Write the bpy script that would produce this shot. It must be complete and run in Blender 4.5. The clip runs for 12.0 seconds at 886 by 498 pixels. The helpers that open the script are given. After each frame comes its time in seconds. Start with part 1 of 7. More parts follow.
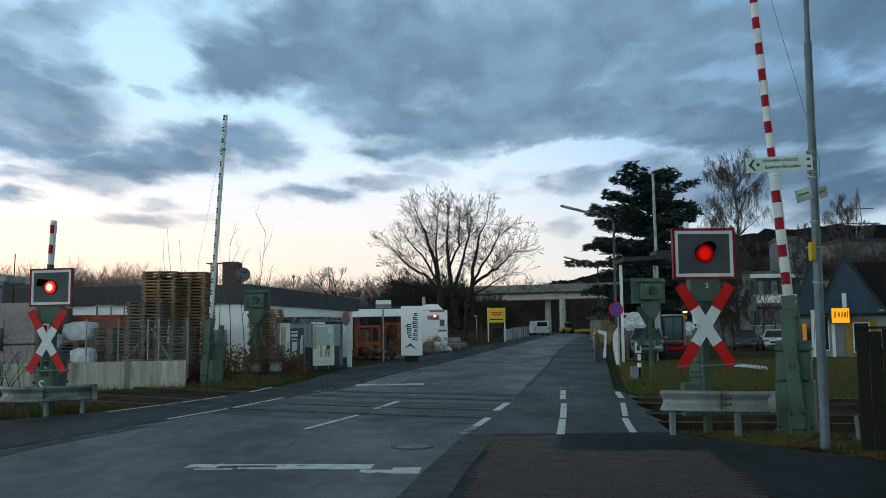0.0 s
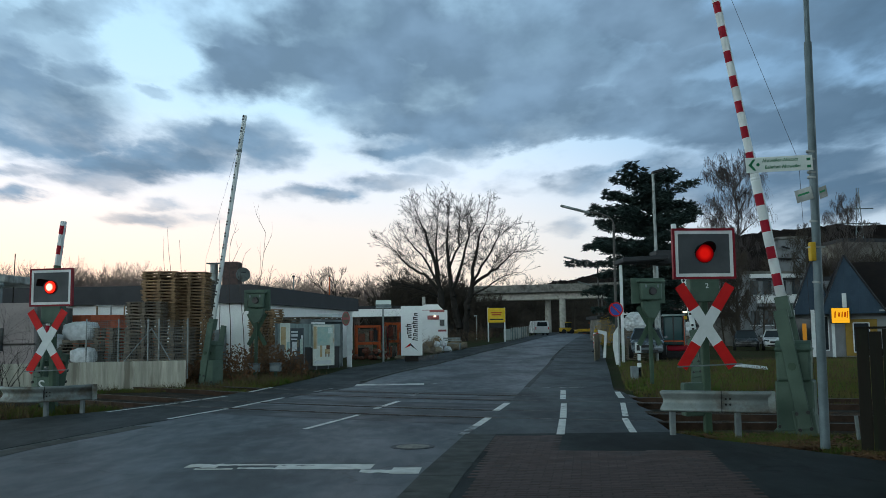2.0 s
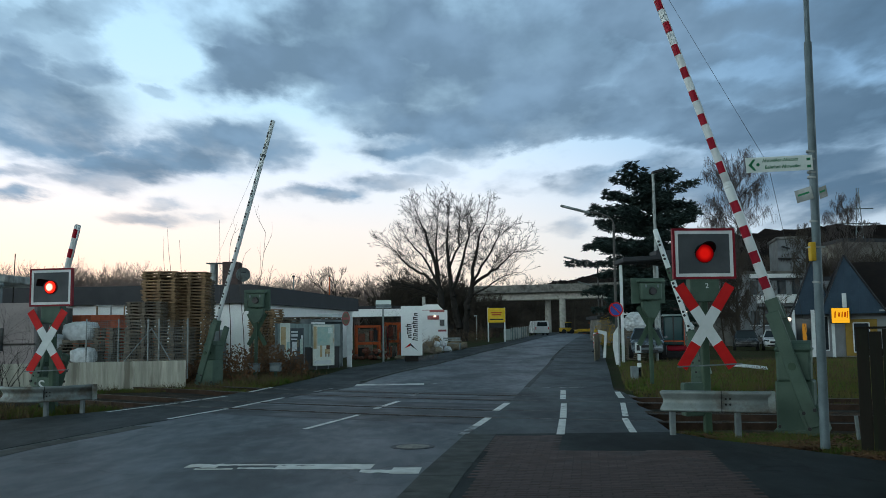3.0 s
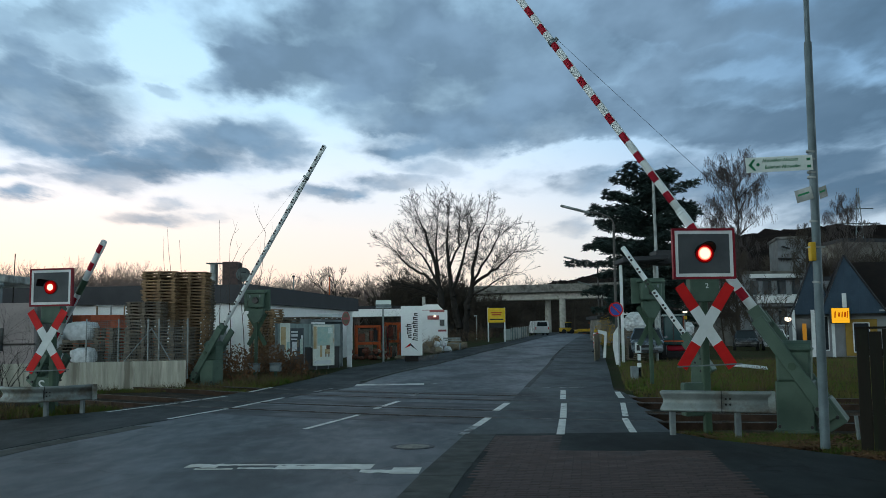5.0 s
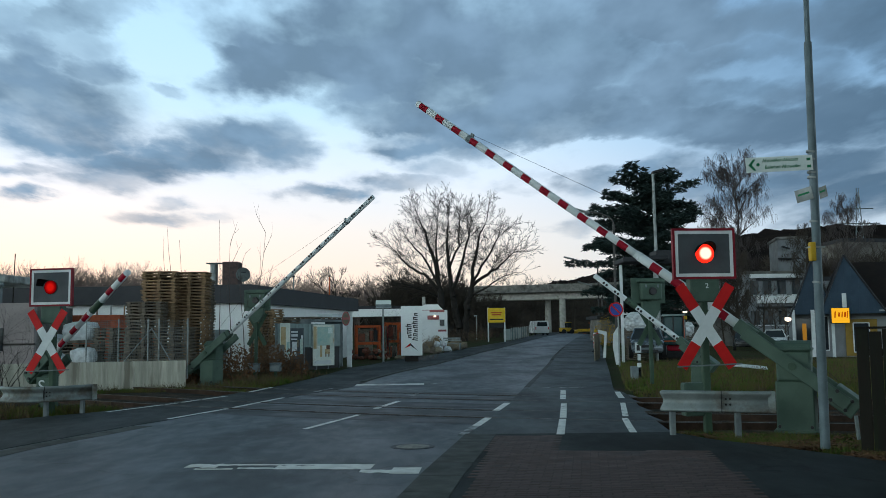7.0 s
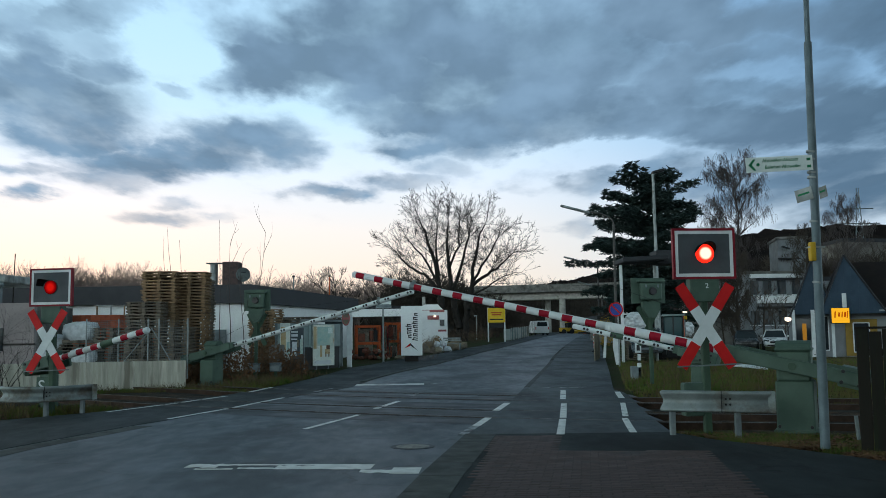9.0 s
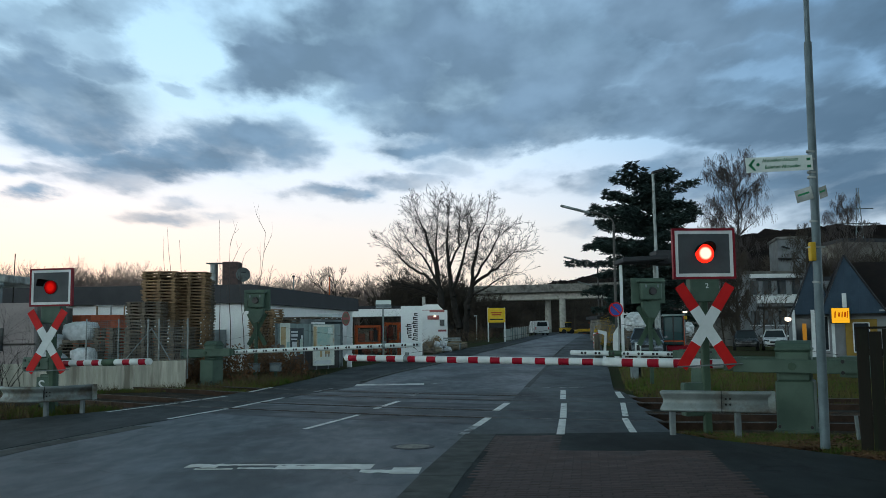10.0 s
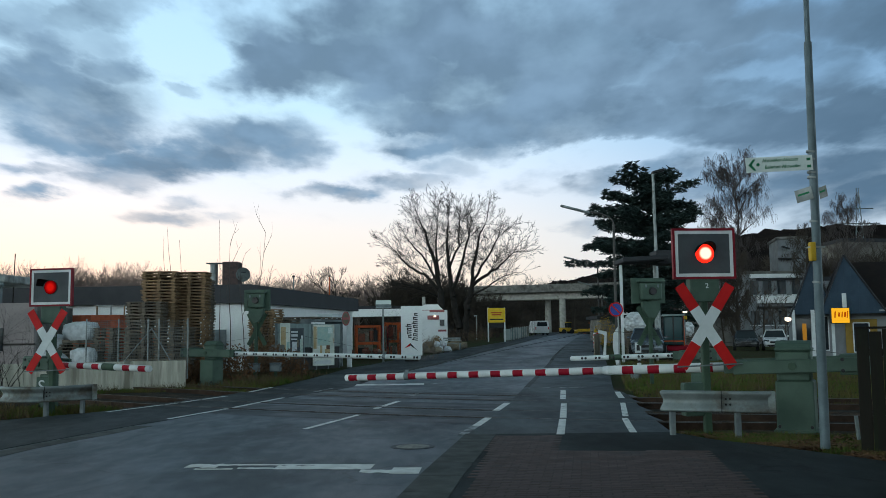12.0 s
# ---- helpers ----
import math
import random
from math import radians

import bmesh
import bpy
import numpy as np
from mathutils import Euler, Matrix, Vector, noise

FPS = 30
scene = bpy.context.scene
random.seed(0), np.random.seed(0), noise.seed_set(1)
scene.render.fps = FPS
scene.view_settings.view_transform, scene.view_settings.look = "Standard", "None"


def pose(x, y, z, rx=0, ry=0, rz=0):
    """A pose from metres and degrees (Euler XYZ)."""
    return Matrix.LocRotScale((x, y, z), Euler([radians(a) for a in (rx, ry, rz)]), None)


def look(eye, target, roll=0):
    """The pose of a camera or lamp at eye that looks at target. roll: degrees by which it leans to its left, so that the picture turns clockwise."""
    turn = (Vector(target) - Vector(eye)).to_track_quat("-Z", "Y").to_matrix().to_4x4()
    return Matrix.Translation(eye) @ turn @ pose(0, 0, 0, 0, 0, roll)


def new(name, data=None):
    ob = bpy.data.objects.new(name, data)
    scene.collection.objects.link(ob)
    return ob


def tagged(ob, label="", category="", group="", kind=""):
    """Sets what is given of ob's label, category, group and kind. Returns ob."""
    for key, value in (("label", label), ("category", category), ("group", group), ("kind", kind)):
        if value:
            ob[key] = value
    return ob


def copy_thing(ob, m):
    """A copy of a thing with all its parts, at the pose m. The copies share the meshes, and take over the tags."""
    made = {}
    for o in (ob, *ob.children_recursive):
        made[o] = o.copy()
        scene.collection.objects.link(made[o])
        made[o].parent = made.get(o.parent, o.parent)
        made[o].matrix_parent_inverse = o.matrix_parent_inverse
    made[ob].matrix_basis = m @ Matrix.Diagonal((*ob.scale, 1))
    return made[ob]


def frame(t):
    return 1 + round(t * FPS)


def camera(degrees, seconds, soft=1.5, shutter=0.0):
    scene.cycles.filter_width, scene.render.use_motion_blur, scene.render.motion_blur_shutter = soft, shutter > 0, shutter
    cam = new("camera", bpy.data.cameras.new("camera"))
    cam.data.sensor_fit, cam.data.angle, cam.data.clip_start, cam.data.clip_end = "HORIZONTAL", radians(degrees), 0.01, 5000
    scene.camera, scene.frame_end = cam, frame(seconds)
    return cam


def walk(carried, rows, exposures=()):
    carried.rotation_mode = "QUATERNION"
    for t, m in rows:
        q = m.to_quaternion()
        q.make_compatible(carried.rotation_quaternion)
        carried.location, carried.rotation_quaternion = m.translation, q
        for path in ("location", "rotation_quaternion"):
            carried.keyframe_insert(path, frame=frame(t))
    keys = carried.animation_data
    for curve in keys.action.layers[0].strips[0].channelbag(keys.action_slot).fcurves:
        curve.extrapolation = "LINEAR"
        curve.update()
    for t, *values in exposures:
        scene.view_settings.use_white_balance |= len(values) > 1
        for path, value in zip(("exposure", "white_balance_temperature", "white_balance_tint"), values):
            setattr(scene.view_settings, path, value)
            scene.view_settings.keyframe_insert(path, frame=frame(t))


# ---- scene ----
# a level crossing at dusk; metres, z up, the camera stands on the brick footpath
cam = camera(52.2, 12.0, soft=0.6)
EYE = Vector((0, 0, 1.57))
AIM = look(EYE, EYE + Vector((0, 1, math.tan(radians(5.25)))), -0.7)
walk(cam, [(0, AIM), (12, AIM)], exposures=[(0, 0.0, 5820, 6.5), (12, 0.0, 5820, 6.5)])


# ---- world: dusk sky with drifting cloud ----
def lin(r, g, b):
    return tuple((c / 12.92 if c <= 0.04045 else ((c + 0.055) / 1.055) ** 2.4) for c in (r / 255, g / 255, b / 255))


clouds = new("clouds")  # carries the drift of the cloud sheet


class Graph:
    """Short hand for node trees."""

    def __init__(self, tree):
        self.tree = tree
        tree.nodes.clear()

    def add(self, kind, **sets):
        node = self.tree.nodes.new(kind)
        for k, v in sets.items():
            if k in ("operation", "data_type", "blend_type", "object", "interpolation_type", "feature", "noise_dimensions",
                     "sky_type", "sun_disc", "sun_elevation", "sun_rotation", "distance", "clamp_factor"):
                setattr(node, k, v)
        return node

    def put(self, socket, value):
        if isinstance(value, bpy.types.NodeSocket):
            self.tree.links.new(value, socket)
        elif isinstance(value, (tuple, list)) and len(value) == 3 and socket.type == "RGBA":
            socket.default_value = (*value, 1)
        else:
            socket.default_value = value

    def math(self, op, a, b=0.0, c=0.0, clamp=False):
        n = self.tree.nodes.new("ShaderNodeMath")
        n.operation, n.use_clamp = op, clamp
        for s, v in zip(n.inputs, (a, b, c)):
            self.put(s, v)
        return n.outputs[0]

    def vec(self, op, a, b=(0, 0, 0)):
        n = self.tree.nodes.new("ShaderNodeVectorMath")
        n.operation = op
        self.put(n.inputs[0], a)
        self.put(n.inputs[1], b)
        return n.outputs["Value"] if op in ("LENGTH", "DOT_PRODUCT") else n.outputs[0]

    def noise(self, vector, scale, detail=4.0, rough=0.55):
        n = self.tree.nodes.new("ShaderNodeTexNoise")
        self.put(n.inputs["Vector"], vector)
        n.inputs["Scale"].default_value, n.inputs["Detail"].default_value, n.inputs["Roughness"].default_value = scale, detail, rough
        return n

    def span(self, v, a, b, c=0.0, d=1.0, smooth=True):
        n = self.tree.nodes.new("ShaderNodeMapRange")
        n.interpolation_type = "SMOOTHSTEP" if smooth else "LINEAR"
        for s, x in zip(n.inputs, (v, a, b, c, d)):
            self.put(s, x)
        return n.outputs[0]

    def mix(self, f, a, b, kind="MIX"):
        n = self.tree.nodes.new("ShaderNodeMix")
        n.data_type, n.blend_type = "RGBA", kind
        self.put(n.inputs[0], f)
        self.put(n.inputs[6], a)
        self.put(n.inputs[7], b)
        return n.outputs[2]


def build_world():
    world = bpy.data.worlds.new("dusk")
    scene.world = world
    world.use_nodes = True
    g = Graph(world.node_tree)
    way = g.add("ShaderNodeTexCoord")
    moved = g.add("ShaderNodeTexCoord", object=clouds)
    d = way.outputs["Generated"]
    drift = g.vec("SUBTRACT", d, moved.outputs["Object"])
    sep = g.add("ShaderNodeSeparateXYZ")
    g.put(sep.inputs[0], d)
    up = g.math("MAXIMUM", sep.outputs[2], 0.0)
    k = g.math("ADD", up, 0.12)
    flat = g.add("ShaderNodeCombineXYZ")
    g.put(flat.inputs[0], g.math("DIVIDE", sep.outputs[0], k))
    g.put(flat.inputs[1], g.math("DIVIDE", sep.outputs[1], k))
    uv = g.vec("SUBTRACT", flat.outputs[0], drift)
    # ragged edges: two sizes of eddies push the sheet about
    puff = g.vec("MULTIPLY", uv, (1.0, 0.55, 1.0))
    w1 = g.vec("MULTIPLY", g.vec("SUBTRACT", g.noise(puff, 3.0, 3, 0.5).outputs["Color"], (0.5, 0.5, 0.5)), (0.26, 0.44, 0.0))
    w2 = g.vec("MULTIPLY", g.vec("SUBTRACT", g.noise(puff, 9.0, 5, 0.6).outputs["Color"], (0.5, 0.5, 0.5)), (0.15, 0.26, 0.0))
    p = g.vec("ADD", g.vec("ADD", uv, w1), w2)
    cover = None

    def bank(u, v, ru, rv, weight=1.0, soft=0.62):
        nonlocal cover
        r = g.vec("LENGTH", g.vec("MULTIPLY", g.vec("SUBTRACT", p, (u, v, 0)), (1 / ru, 1 / rv, 0)))
        a = g.math("MULTIPLY", g.span(r, 1 - soft, 1 + soft, 1.0, 0.0), weight)
        cover = a if cover is None else (g.math("MAXIMUM", cover, a) if weight > 0 else g.math("ADD", cover, a, clamp=True))

    bank(-0.330, 2.346, 0.193, 0.264, 1)
    bank(-0.294, 2.552, 0.145, 0.175, 0.9)
    bank(-0.964, 2.318, 0.098, 0.182, 0.8)
    bank(-0.776, 1.980, 0.134, 0.076, 0.6)
    bank(-0.478, 2.412, 0.227, 0.165, 0.95)
    bank(-0.192, 2.147, 0.294, 0.272, 1)
    bank(-0.160, 2.759, 0.210, 0.245, 1)
    bank(0.179, 2.329, 0.371, 0.476, 1)
    bank(0.085, 2.734, 0.295, 0.312, 1)
    bank(0.502, 2.108, 0.402, 0.190, 0.95)
    bank(0.912, 2.119, 0.250, 0.248, 0.95)
    bank(0.613, 2.766, 0.296, 0.194, 0.95)
    bank(0.963, 2.870, 0.302, 0.247, 0.9)
    bank(1.234, 2.739, 0.249, 0.302, 0.9)
    bank(-1.158, 2.613, 0.186, 0.285, 1)
    bank(-1.129, 2.372, 0.106, 0.249, 0.95)
    bank(-1.209, 2.813, 0.124, 0.147, 0.9)
    bank(-0.927, 2.005, 0.195, 0.116, 0.75)
    bank(-1.071, 2.158, 0.090, 0.191, 0.8)
    bank(-0.962, 3.053, 0.277, 0.222, 0.95)
    bank(-0.725, 2.915, 0.197, 0.214, 0.95)
    bank(-0.619, 3.079, 0.134, 0.188, 0.85)
    bank(-1.308, 3.270, 0.163, 0.196, 0.8)
    bank(-1.460, 3.108, 0.161, 0.089, 0.5)
    bank(-1.181, 3.651, 0.082, 0.112, 0.5)
    bank(-1.307, 3.890, 0.172, 0.137, 0.6)
    bank(-1.621, 3.433, 0.088, 0.107, 0.7)
    bank(-1.037, 3.891, 0.094, 0.088, 0.35)
    bank(-0.504, 3.584, 0.189, 0.125, 0.8)
    bank(-0.226, 3.494, 0.154, 0.135, 0.7)
    bank(-0.098, 3.291, 0.125, 0.156, 0.6)
    bank(0.488, 3.390, 0.160, 0.287, 0.75)
    bank(0.323, 3.467, 0.131, 0.141, 0.5)
    bank(0.553, 4.259, 0.112, 0.186, 0.6)
    bank(1.130, 3.458, 0.403, 0.434, 0.85)
    bank(1.612, 3.616, 0.279, 0.518, 0.9)
    bank(0.766, 3.293, 0.226, 0.214, 0.6)
    bank(-1.174, 2.538, 0.225, 0.350, 1)
    bank(-0.959, 2.076, 0.151, 0.178, 0.6)
    bank(-1.148, 3.114, 0.241, 0.256, 0.9)
    bank(0.405, 2.786, 0.353, 0.286, 0.95)
    bank(0.726, 2.475, 0.342, 0.292, 0.9)
    bank(-0.430, 2.164, 0.150, 0.193, 0.5)
    bank(-0.091, 2.469, 0.204, 0.268, 1)
    bank(-0.821, 2.484, 0.050, 0.065, 0.5)
    bank(-1.046, 2.000, 0.174, 0.2, 0.65)
    bank(0.500, 3.390, 0.150, 0.190, 0.5)
    bank(-0.817, 2.003, 0.138, 0.097, 0.7)
    bank(-0.149, 2.780, 0.194, 0.233, 0.9)
    bank(0.155, 2.833, 0.251, 0.241, 0.9)
    bank(1.071, 3.809, 0.184, 0.235, 0.5)
    bank(0.435, 2.905, 0.236, 0.112, 0.8)
    bank(-0.139, 2.961, 0.226, 0.198, 0.95)
    bank(0.200, 2.971, 0.244, 0.211, 0.95)
    bank(-1.241, 2.816, 0.188, 0.179, 0.8)
    bank(-0.233, 2.728, 0.165, 0.250, 0.95)
    bank(0.109, 3.063, 0.232, 0.174, 0.85)
    bank(1.184, 3.565, 0.296, 0.375, 0.75)
    bank(1.491, 3.392, 0.234, 0.457, 0.75)
    bank(0.084, 2.871, 0.273, 0.253, 1)
    bank(1.368, 3.151, 0.256, 0.222, 0.85)
    bank(0.747, 2.441, 0.169, 0.064, -0.3)
    bank(0.521, 3.091, 0.116, 0.101, -0.8)
    bank(0.307, 3.326, 0.126, 0.189, -0.6)
    bank(0.405, 3.153, 0.249, 0.131, -0.8)
    bank(-0.747, 2.201, 0.095, 0.199, -0.5)
    bank(-0.266, 2.959, 0.168, 0.081, -0.4)
    # beyond the banks the cover goes on as broken cloud
    wild = g.span(g.noise(p, 0.9, 6, 0.6).outputs["Fac"], 0.3, 0.5)
    ahead = g.math("MULTIPLY", g.span(sep.outputs[1], 0.74, 0.83), g.span(up, 0.40, 0.5, 1.0, 0.0))
    cover = g.math("MAXIMUM", cover, g.math("MULTIPLY", wild, g.math("SUBTRACT", 1.0, ahead)))
    # streaks and wisps inside and round the banks
    fine = g.noise(puff, 4.0, 4, 0.5).outputs["Fac"]
    rift = g.noise(puff, 3.0, 5, 0.55).outputs["Fac"]
    cover = g.math("MULTIPLY", cover, g.span(rift, 0.3, 0.56, 0.74, 1.0))
    cover = g.math("ADD", cover, g.math("MULTIPLY", g.span(rift, 0.48, 0.72, 0.0, 0.5), g.span(up, 0.06, 0.22)), clamp=True)
    body = g.math("MULTIPLY", cover, g.span(fine, 0.18, 0.62, 0.72, 1.0))
    high = g.span(up, 0.08, 0.2)
    body = g.math("ADD", body, g.math("MULTIPLY", g.span(fine, 0.48, 0.8, 0.0, 0.3), high), clamp=True)
    body = g.span(body, 0.04, 1.0, 0.0, 1.0)
    # the clear sky: cream and rose over the set sun, pale blue above it
    west = g.span(sep.outputs[0], 0.38, -0.02)
    ramp = g.add("ShaderNodeValToRGB")
    g.put(ramp.inputs[0], g.math("MULTIPLY", up, 2.0))
    e = ramp.color_ramp.elements
    e[0].position, e[0].color = 0.0, (*lin(250, 222, 204), 1)
    e[1].position, e[1].color = 1.0, (*lin(185, 218, 246), 1)
    for at, col in ((0.10, (252, 232, 212)), (0.22, (251, 240, 230)), (0.34, (236, 242, 249)), (0.48, (208, 237, 252)), (0.62, (200, 234, 252))):
        s = e.new(at)
        s.color = (*lin(*col), 1)
    east = g.add("ShaderNodeValToRGB")
    g.put(east.inputs[0], g.math("MULTIPLY", up, 2.0))
    e = east.color_ramp.elements
    e[0].position, e[0].color = 0.0, (*lin(232, 226, 214), 1)
    e[1].position, e[1].color = 1.0, (*lin(110, 155, 200), 1)
    for at, col in ((0.2, (208, 218, 226)), (0.42, (160, 194, 222))):
        s = e.new(at)
        s.color = (*lin(*col), 1)
    clear = g.mix(west, east.outputs[0], ramp.outputs[0])
    sky = g.add("ShaderNodeTexSky", sky_type="NISHITA", sun_disc=False, sun_elevation=radians(1.5), sun_rotation=radians(-25))
    clear = g.mix(0.02, clear, sky.outputs[0], "ADD")
    # cloud colour: grey blue, paler low down
    shade = g.mix(g.span(fine, 0.3, 0.7), lin(103, 125, 144), lin(140, 165, 186))
    shade = g.mix(g.span(sep.outputs[0], 0.18, 0.45, 0.0, 0.8), shade, lin(84, 108, 128))
    low = g.span(up, 0.05, 0.17, 1.0, 0.0)
    shade = g.mix(g.math("MULTIPLY", g.math("MULTIPLY", low, 0.6), west), shade, lin(150, 164, 180))
    # over and behind the camera: plain grey cover, overbright low down to light fronts
    low_sky = g.mix(g.span(sep.outputs[0], 0.5, -0.5), tuple(4.2 * c for c in lin(148, 160, 160)), tuple(3.1 * c for c in lin(240, 250, 240)))
    over = g.mix(g.span(up, 0.14, 0.5), low_sky, lin(94, 113, 112))
    shade = g.mix(ahead, over, shade)
    colour = g.mix(body, clear, shade)
    back = g.add("ShaderNodeBackground")
    g.put(back.inputs[0], colour)
    back.inputs[1].default_value = SKYPOWER
    out = g.add("ShaderNodeOutputWorld")
    g.put(out.inputs[0], back.outputs[0])


SKYPOWER = 1.0
build_world()


# ---- materials ----
def surface(name, a, b, scale=6.0, rough=0.7, metal=0.0, bump=0.2, fine=60.0, stain=None, stain_at=(0.55, 0.7), spread=0.12, pieces=0.0, spec=0.2, depth=0.01, stretch=None):
    """Two colours mixed by coarse noise, fine grain, stains, relief."""
    m = bpy.data.materials.new(name)
    m.use_nodes = True
    g = Graph(m.node_tree)
    at = g.add("ShaderNodeTexCoord").outputs["Object"]
    if stretch:
        at = g.vec("MULTIPLY", at, stretch)
    n1 = g.noise(at, scale, 5).outputs["Fac"]
    n2 = g.noise(at, fine, 3, 0.6).outputs["Fac"]
    col = g.mix(g.span(n1, 0.35, 0.65), a, b)
    col = g.mix(1.0, col, g.mix(n2, (1 - spread * 2,) * 3, (1 + spread,) * 3), "MULTIPLY")
    if stain:
        n3 = g.noise(at, scale * 0.37, 6, 0.65).outputs["Fac"]
        col = g.mix(g.span(n3, *stain_at), col, stain)
    if pieces:
        info = g.add("ShaderNodeObjectInfo").outputs["Random"]
        col = g.mix(1.0, col, g.mix(info, (1 - pieces,) * 3, (1 + pieces,) * 3), "MULTIPLY")
    bsdf = g.add("ShaderNodeBsdfPrincipled")
    g.put(bsdf.inputs["Base Color"], col)
    g.put(bsdf.inputs["Roughness"], g.span(n1, 0.2, 0.8, max(rough - 0.12, 0.02), min(rough + 0.12, 1)))
    bsdf.inputs["Metallic"].default_value = metal
    bsdf.inputs["Specular IOR Level"].default_value = spec
    if bump:
        bp = g.add("ShaderNodeBump")
        bp.inputs["Strength"].default_value, bp.inputs["Distance"].default_value = bump, depth
        g.put(bp.inputs["Height"], g.math("ADD", n2, n1))
        g.put(bsdf.inputs["Normal"], bp.outputs[0])
    out = g.add("ShaderNodeOutputMaterial")
    g.put(out.inputs[0], bsdf.outputs[0])
    return m


def glow(name, colour, power):
    m = bpy.data.materials.new(name)
    m.use_nodes = True
    g = Graph(m.node_tree)
    e = g.add("ShaderNodeEmission")
    g.put(e.inputs[0], colour)
    e.inputs[1].default_value = power
    out = g.add("ShaderNodeOutputMaterial")
    g.put(out.inputs[0], e.outputs[0])
    return m


def lens_glow(name, centre, rim, power, fade=(0.35, 1.0)):
    """A lamp glass that is brightest in its middle."""
    m = bpy.data.materials.new(name)
    m.use_nodes = True
    g = Graph(m.node_tree)
    at = g.add("ShaderNodeTexCoord").outputs["Generated"]
    r = g.vec("LENGTH", g.vec("MULTIPLY", g.vec("SUBTRACT", at, (0.5, 0.5, 0.5)), (2, 0, 2)))
    e = g.add("ShaderNodeEmission")
    g.put(e.inputs[0], g.mix(g.span(r, *fade), centre, rim))
    e.inputs[1].default_value = power
    out = g.add("ShaderNodeOutputMaterial")
    g.put(out.inputs[0], e.outputs[0])
    return m


def glass(name, tint=(0.02, 0.025, 0.03), rough=0.05):
    m = bpy.data.materials.new(name)
    m.use_nodes = True
    b = m.node_tree.nodes["Principled BSDF"]
    b.inputs["Base Color"].default_value, b.inputs["Roughness"].default_value = (*tint, 1), rough
    b.inputs["Specular IOR Level"].default_value = 0.25
    return m


def asphalt(name, dark, pale, seam, rough, spec=0.3):
    """Worn road: long wheel streaks, blotches, fine chips and a net of tarred cracks."""
    m = bpy.data.materials.new(name)
    m.use_nodes = True
    g = Graph(m.node_tree)
    at = g.add("ShaderNodeTexCoord").outputs["Object"]
    long = g.vec("MULTIPLY", at, (1.3, 0.22, 1.0))
    streak = g.noise(long, 0.9, 4).outputs["Fac"]
    blot = g.noise(g.vec("MULTIPLY", at, (1.0, 0.45, 1.0)), 0.55, 4, 0.5).outputs["Fac"]
    mid = g.noise(g.vec("MULTIPLY", at, (1.0, 0.4, 1.0)), 4.0, 3, 0.55).outputs["Fac"]
    chip = g.noise(at, 95, 3, 0.65).outputs["Fac"]
    col = g.mix(g.span(streak, 0.25, 0.75), dark, pale)
    col = g.mix(g.math("MULTIPLY", g.span(blot, 0.48, 0.64), 0.75), col, tuple(c * 0.55 for c in dark))
    col = g.mix(1.0, col, g.mix(mid, (0.88,) * 3, (1.12,) * 3), "MULTIPLY")
    col = g.mix(1.0, col, g.mix(chip, (0.78,) * 3, (1.22,) * 3), "MULTIPLY")
    bent = g.vec("ADD", at, g.noise(at, 1.1, 4).outputs["Color"])
    v = g.add("ShaderNodeTexVoronoi", feature="DISTANCE_TO_EDGE")
    g.put(v.inputs["Vector"], bent)
    v.inputs["Scale"].default_value = 0.42
    crack = g.math("MULTIPLY", g.span(v.outputs["Distance"], 0.004, 0.016, 1.0, 0.0), g.span(g.noise(at, 0.35, 2).outputs["Fac"], 0.45, 0.58))
    col = g.mix(g.math("MULTIPLY", crack, 0.8), col, seam)
    b = g.add("ShaderNodeBsdfPrincipled")
    g.put(b.inputs["Base Color"], col)
    g.put(b.inputs["Roughness"], g.span(g.math("ADD", g.math("MULTIPLY", blot, 0.6), g.math("MULTIPLY", mid, 0.4)), 0.35, 0.65, rough - 0.08, rough + 0.1))
    b.inputs["Specular IOR Level"].default_value = spec
    bp = g.add("ShaderNodeBump")
    bp.inputs["Strength"].default_value, bp.inputs["Distance"].default_value = 0.45, 0.006
    g.put(bp.inputs["Height"], g.math("SUBTRACT", g.math("ADD", chip, mid), crack))
    g.put(b.inputs["Normal"], bp.outputs[0])
    out = g.add("ShaderNodeOutputMaterial")
    g.put(out.inputs[0], b.outputs[0])
    return m


ASPHALT = asphalt("asphalt_worn", (0.019, 0.028, 0.034), (0.041, 0.056, 0.066), (0.011, 0.013, 0.015), 0.5, 0.34)
# footpath asphalt darkened for the shaded near corner
ASPHALT_SHADED = asphalt("asphalt_path_shaded", (0.014, 0.0175, 0.018), (0.025, 0.03, 0.03), (0.01, 0.011, 0.011), 0.78, 0.14)
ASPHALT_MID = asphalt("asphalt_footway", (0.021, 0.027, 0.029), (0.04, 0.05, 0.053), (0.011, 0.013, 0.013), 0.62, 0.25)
ASPHALT_SIDE = asphalt("asphalt_verge", (0.015, 0.019, 0.02), (0.029, 0.035, 0.036), (0.01, 0.012, 0.012), 0.68, 0.17)
PATCH = surface("asphalt_patch", (0.017, 0.018, 0.02), (0.026, 0.028, 0.03), 1.2, 0.55, 0, 0.3, 90, depth=0.005)
RUBBER = surface("rubber_panel", (0.022, 0.023, 0.025), (0.035, 0.036, 0.038), 1.6, 0.55, 0, 0.25, 50, pieces=0.2)
PAINT_LINE = surface("road_paint", (0.74, 0.74, 0.71), (0.6, 0.6, 0.58), 5, 0.6, 0, 0.2, 70, (0.12, 0.125, 0.13), (0.57, 0.66))
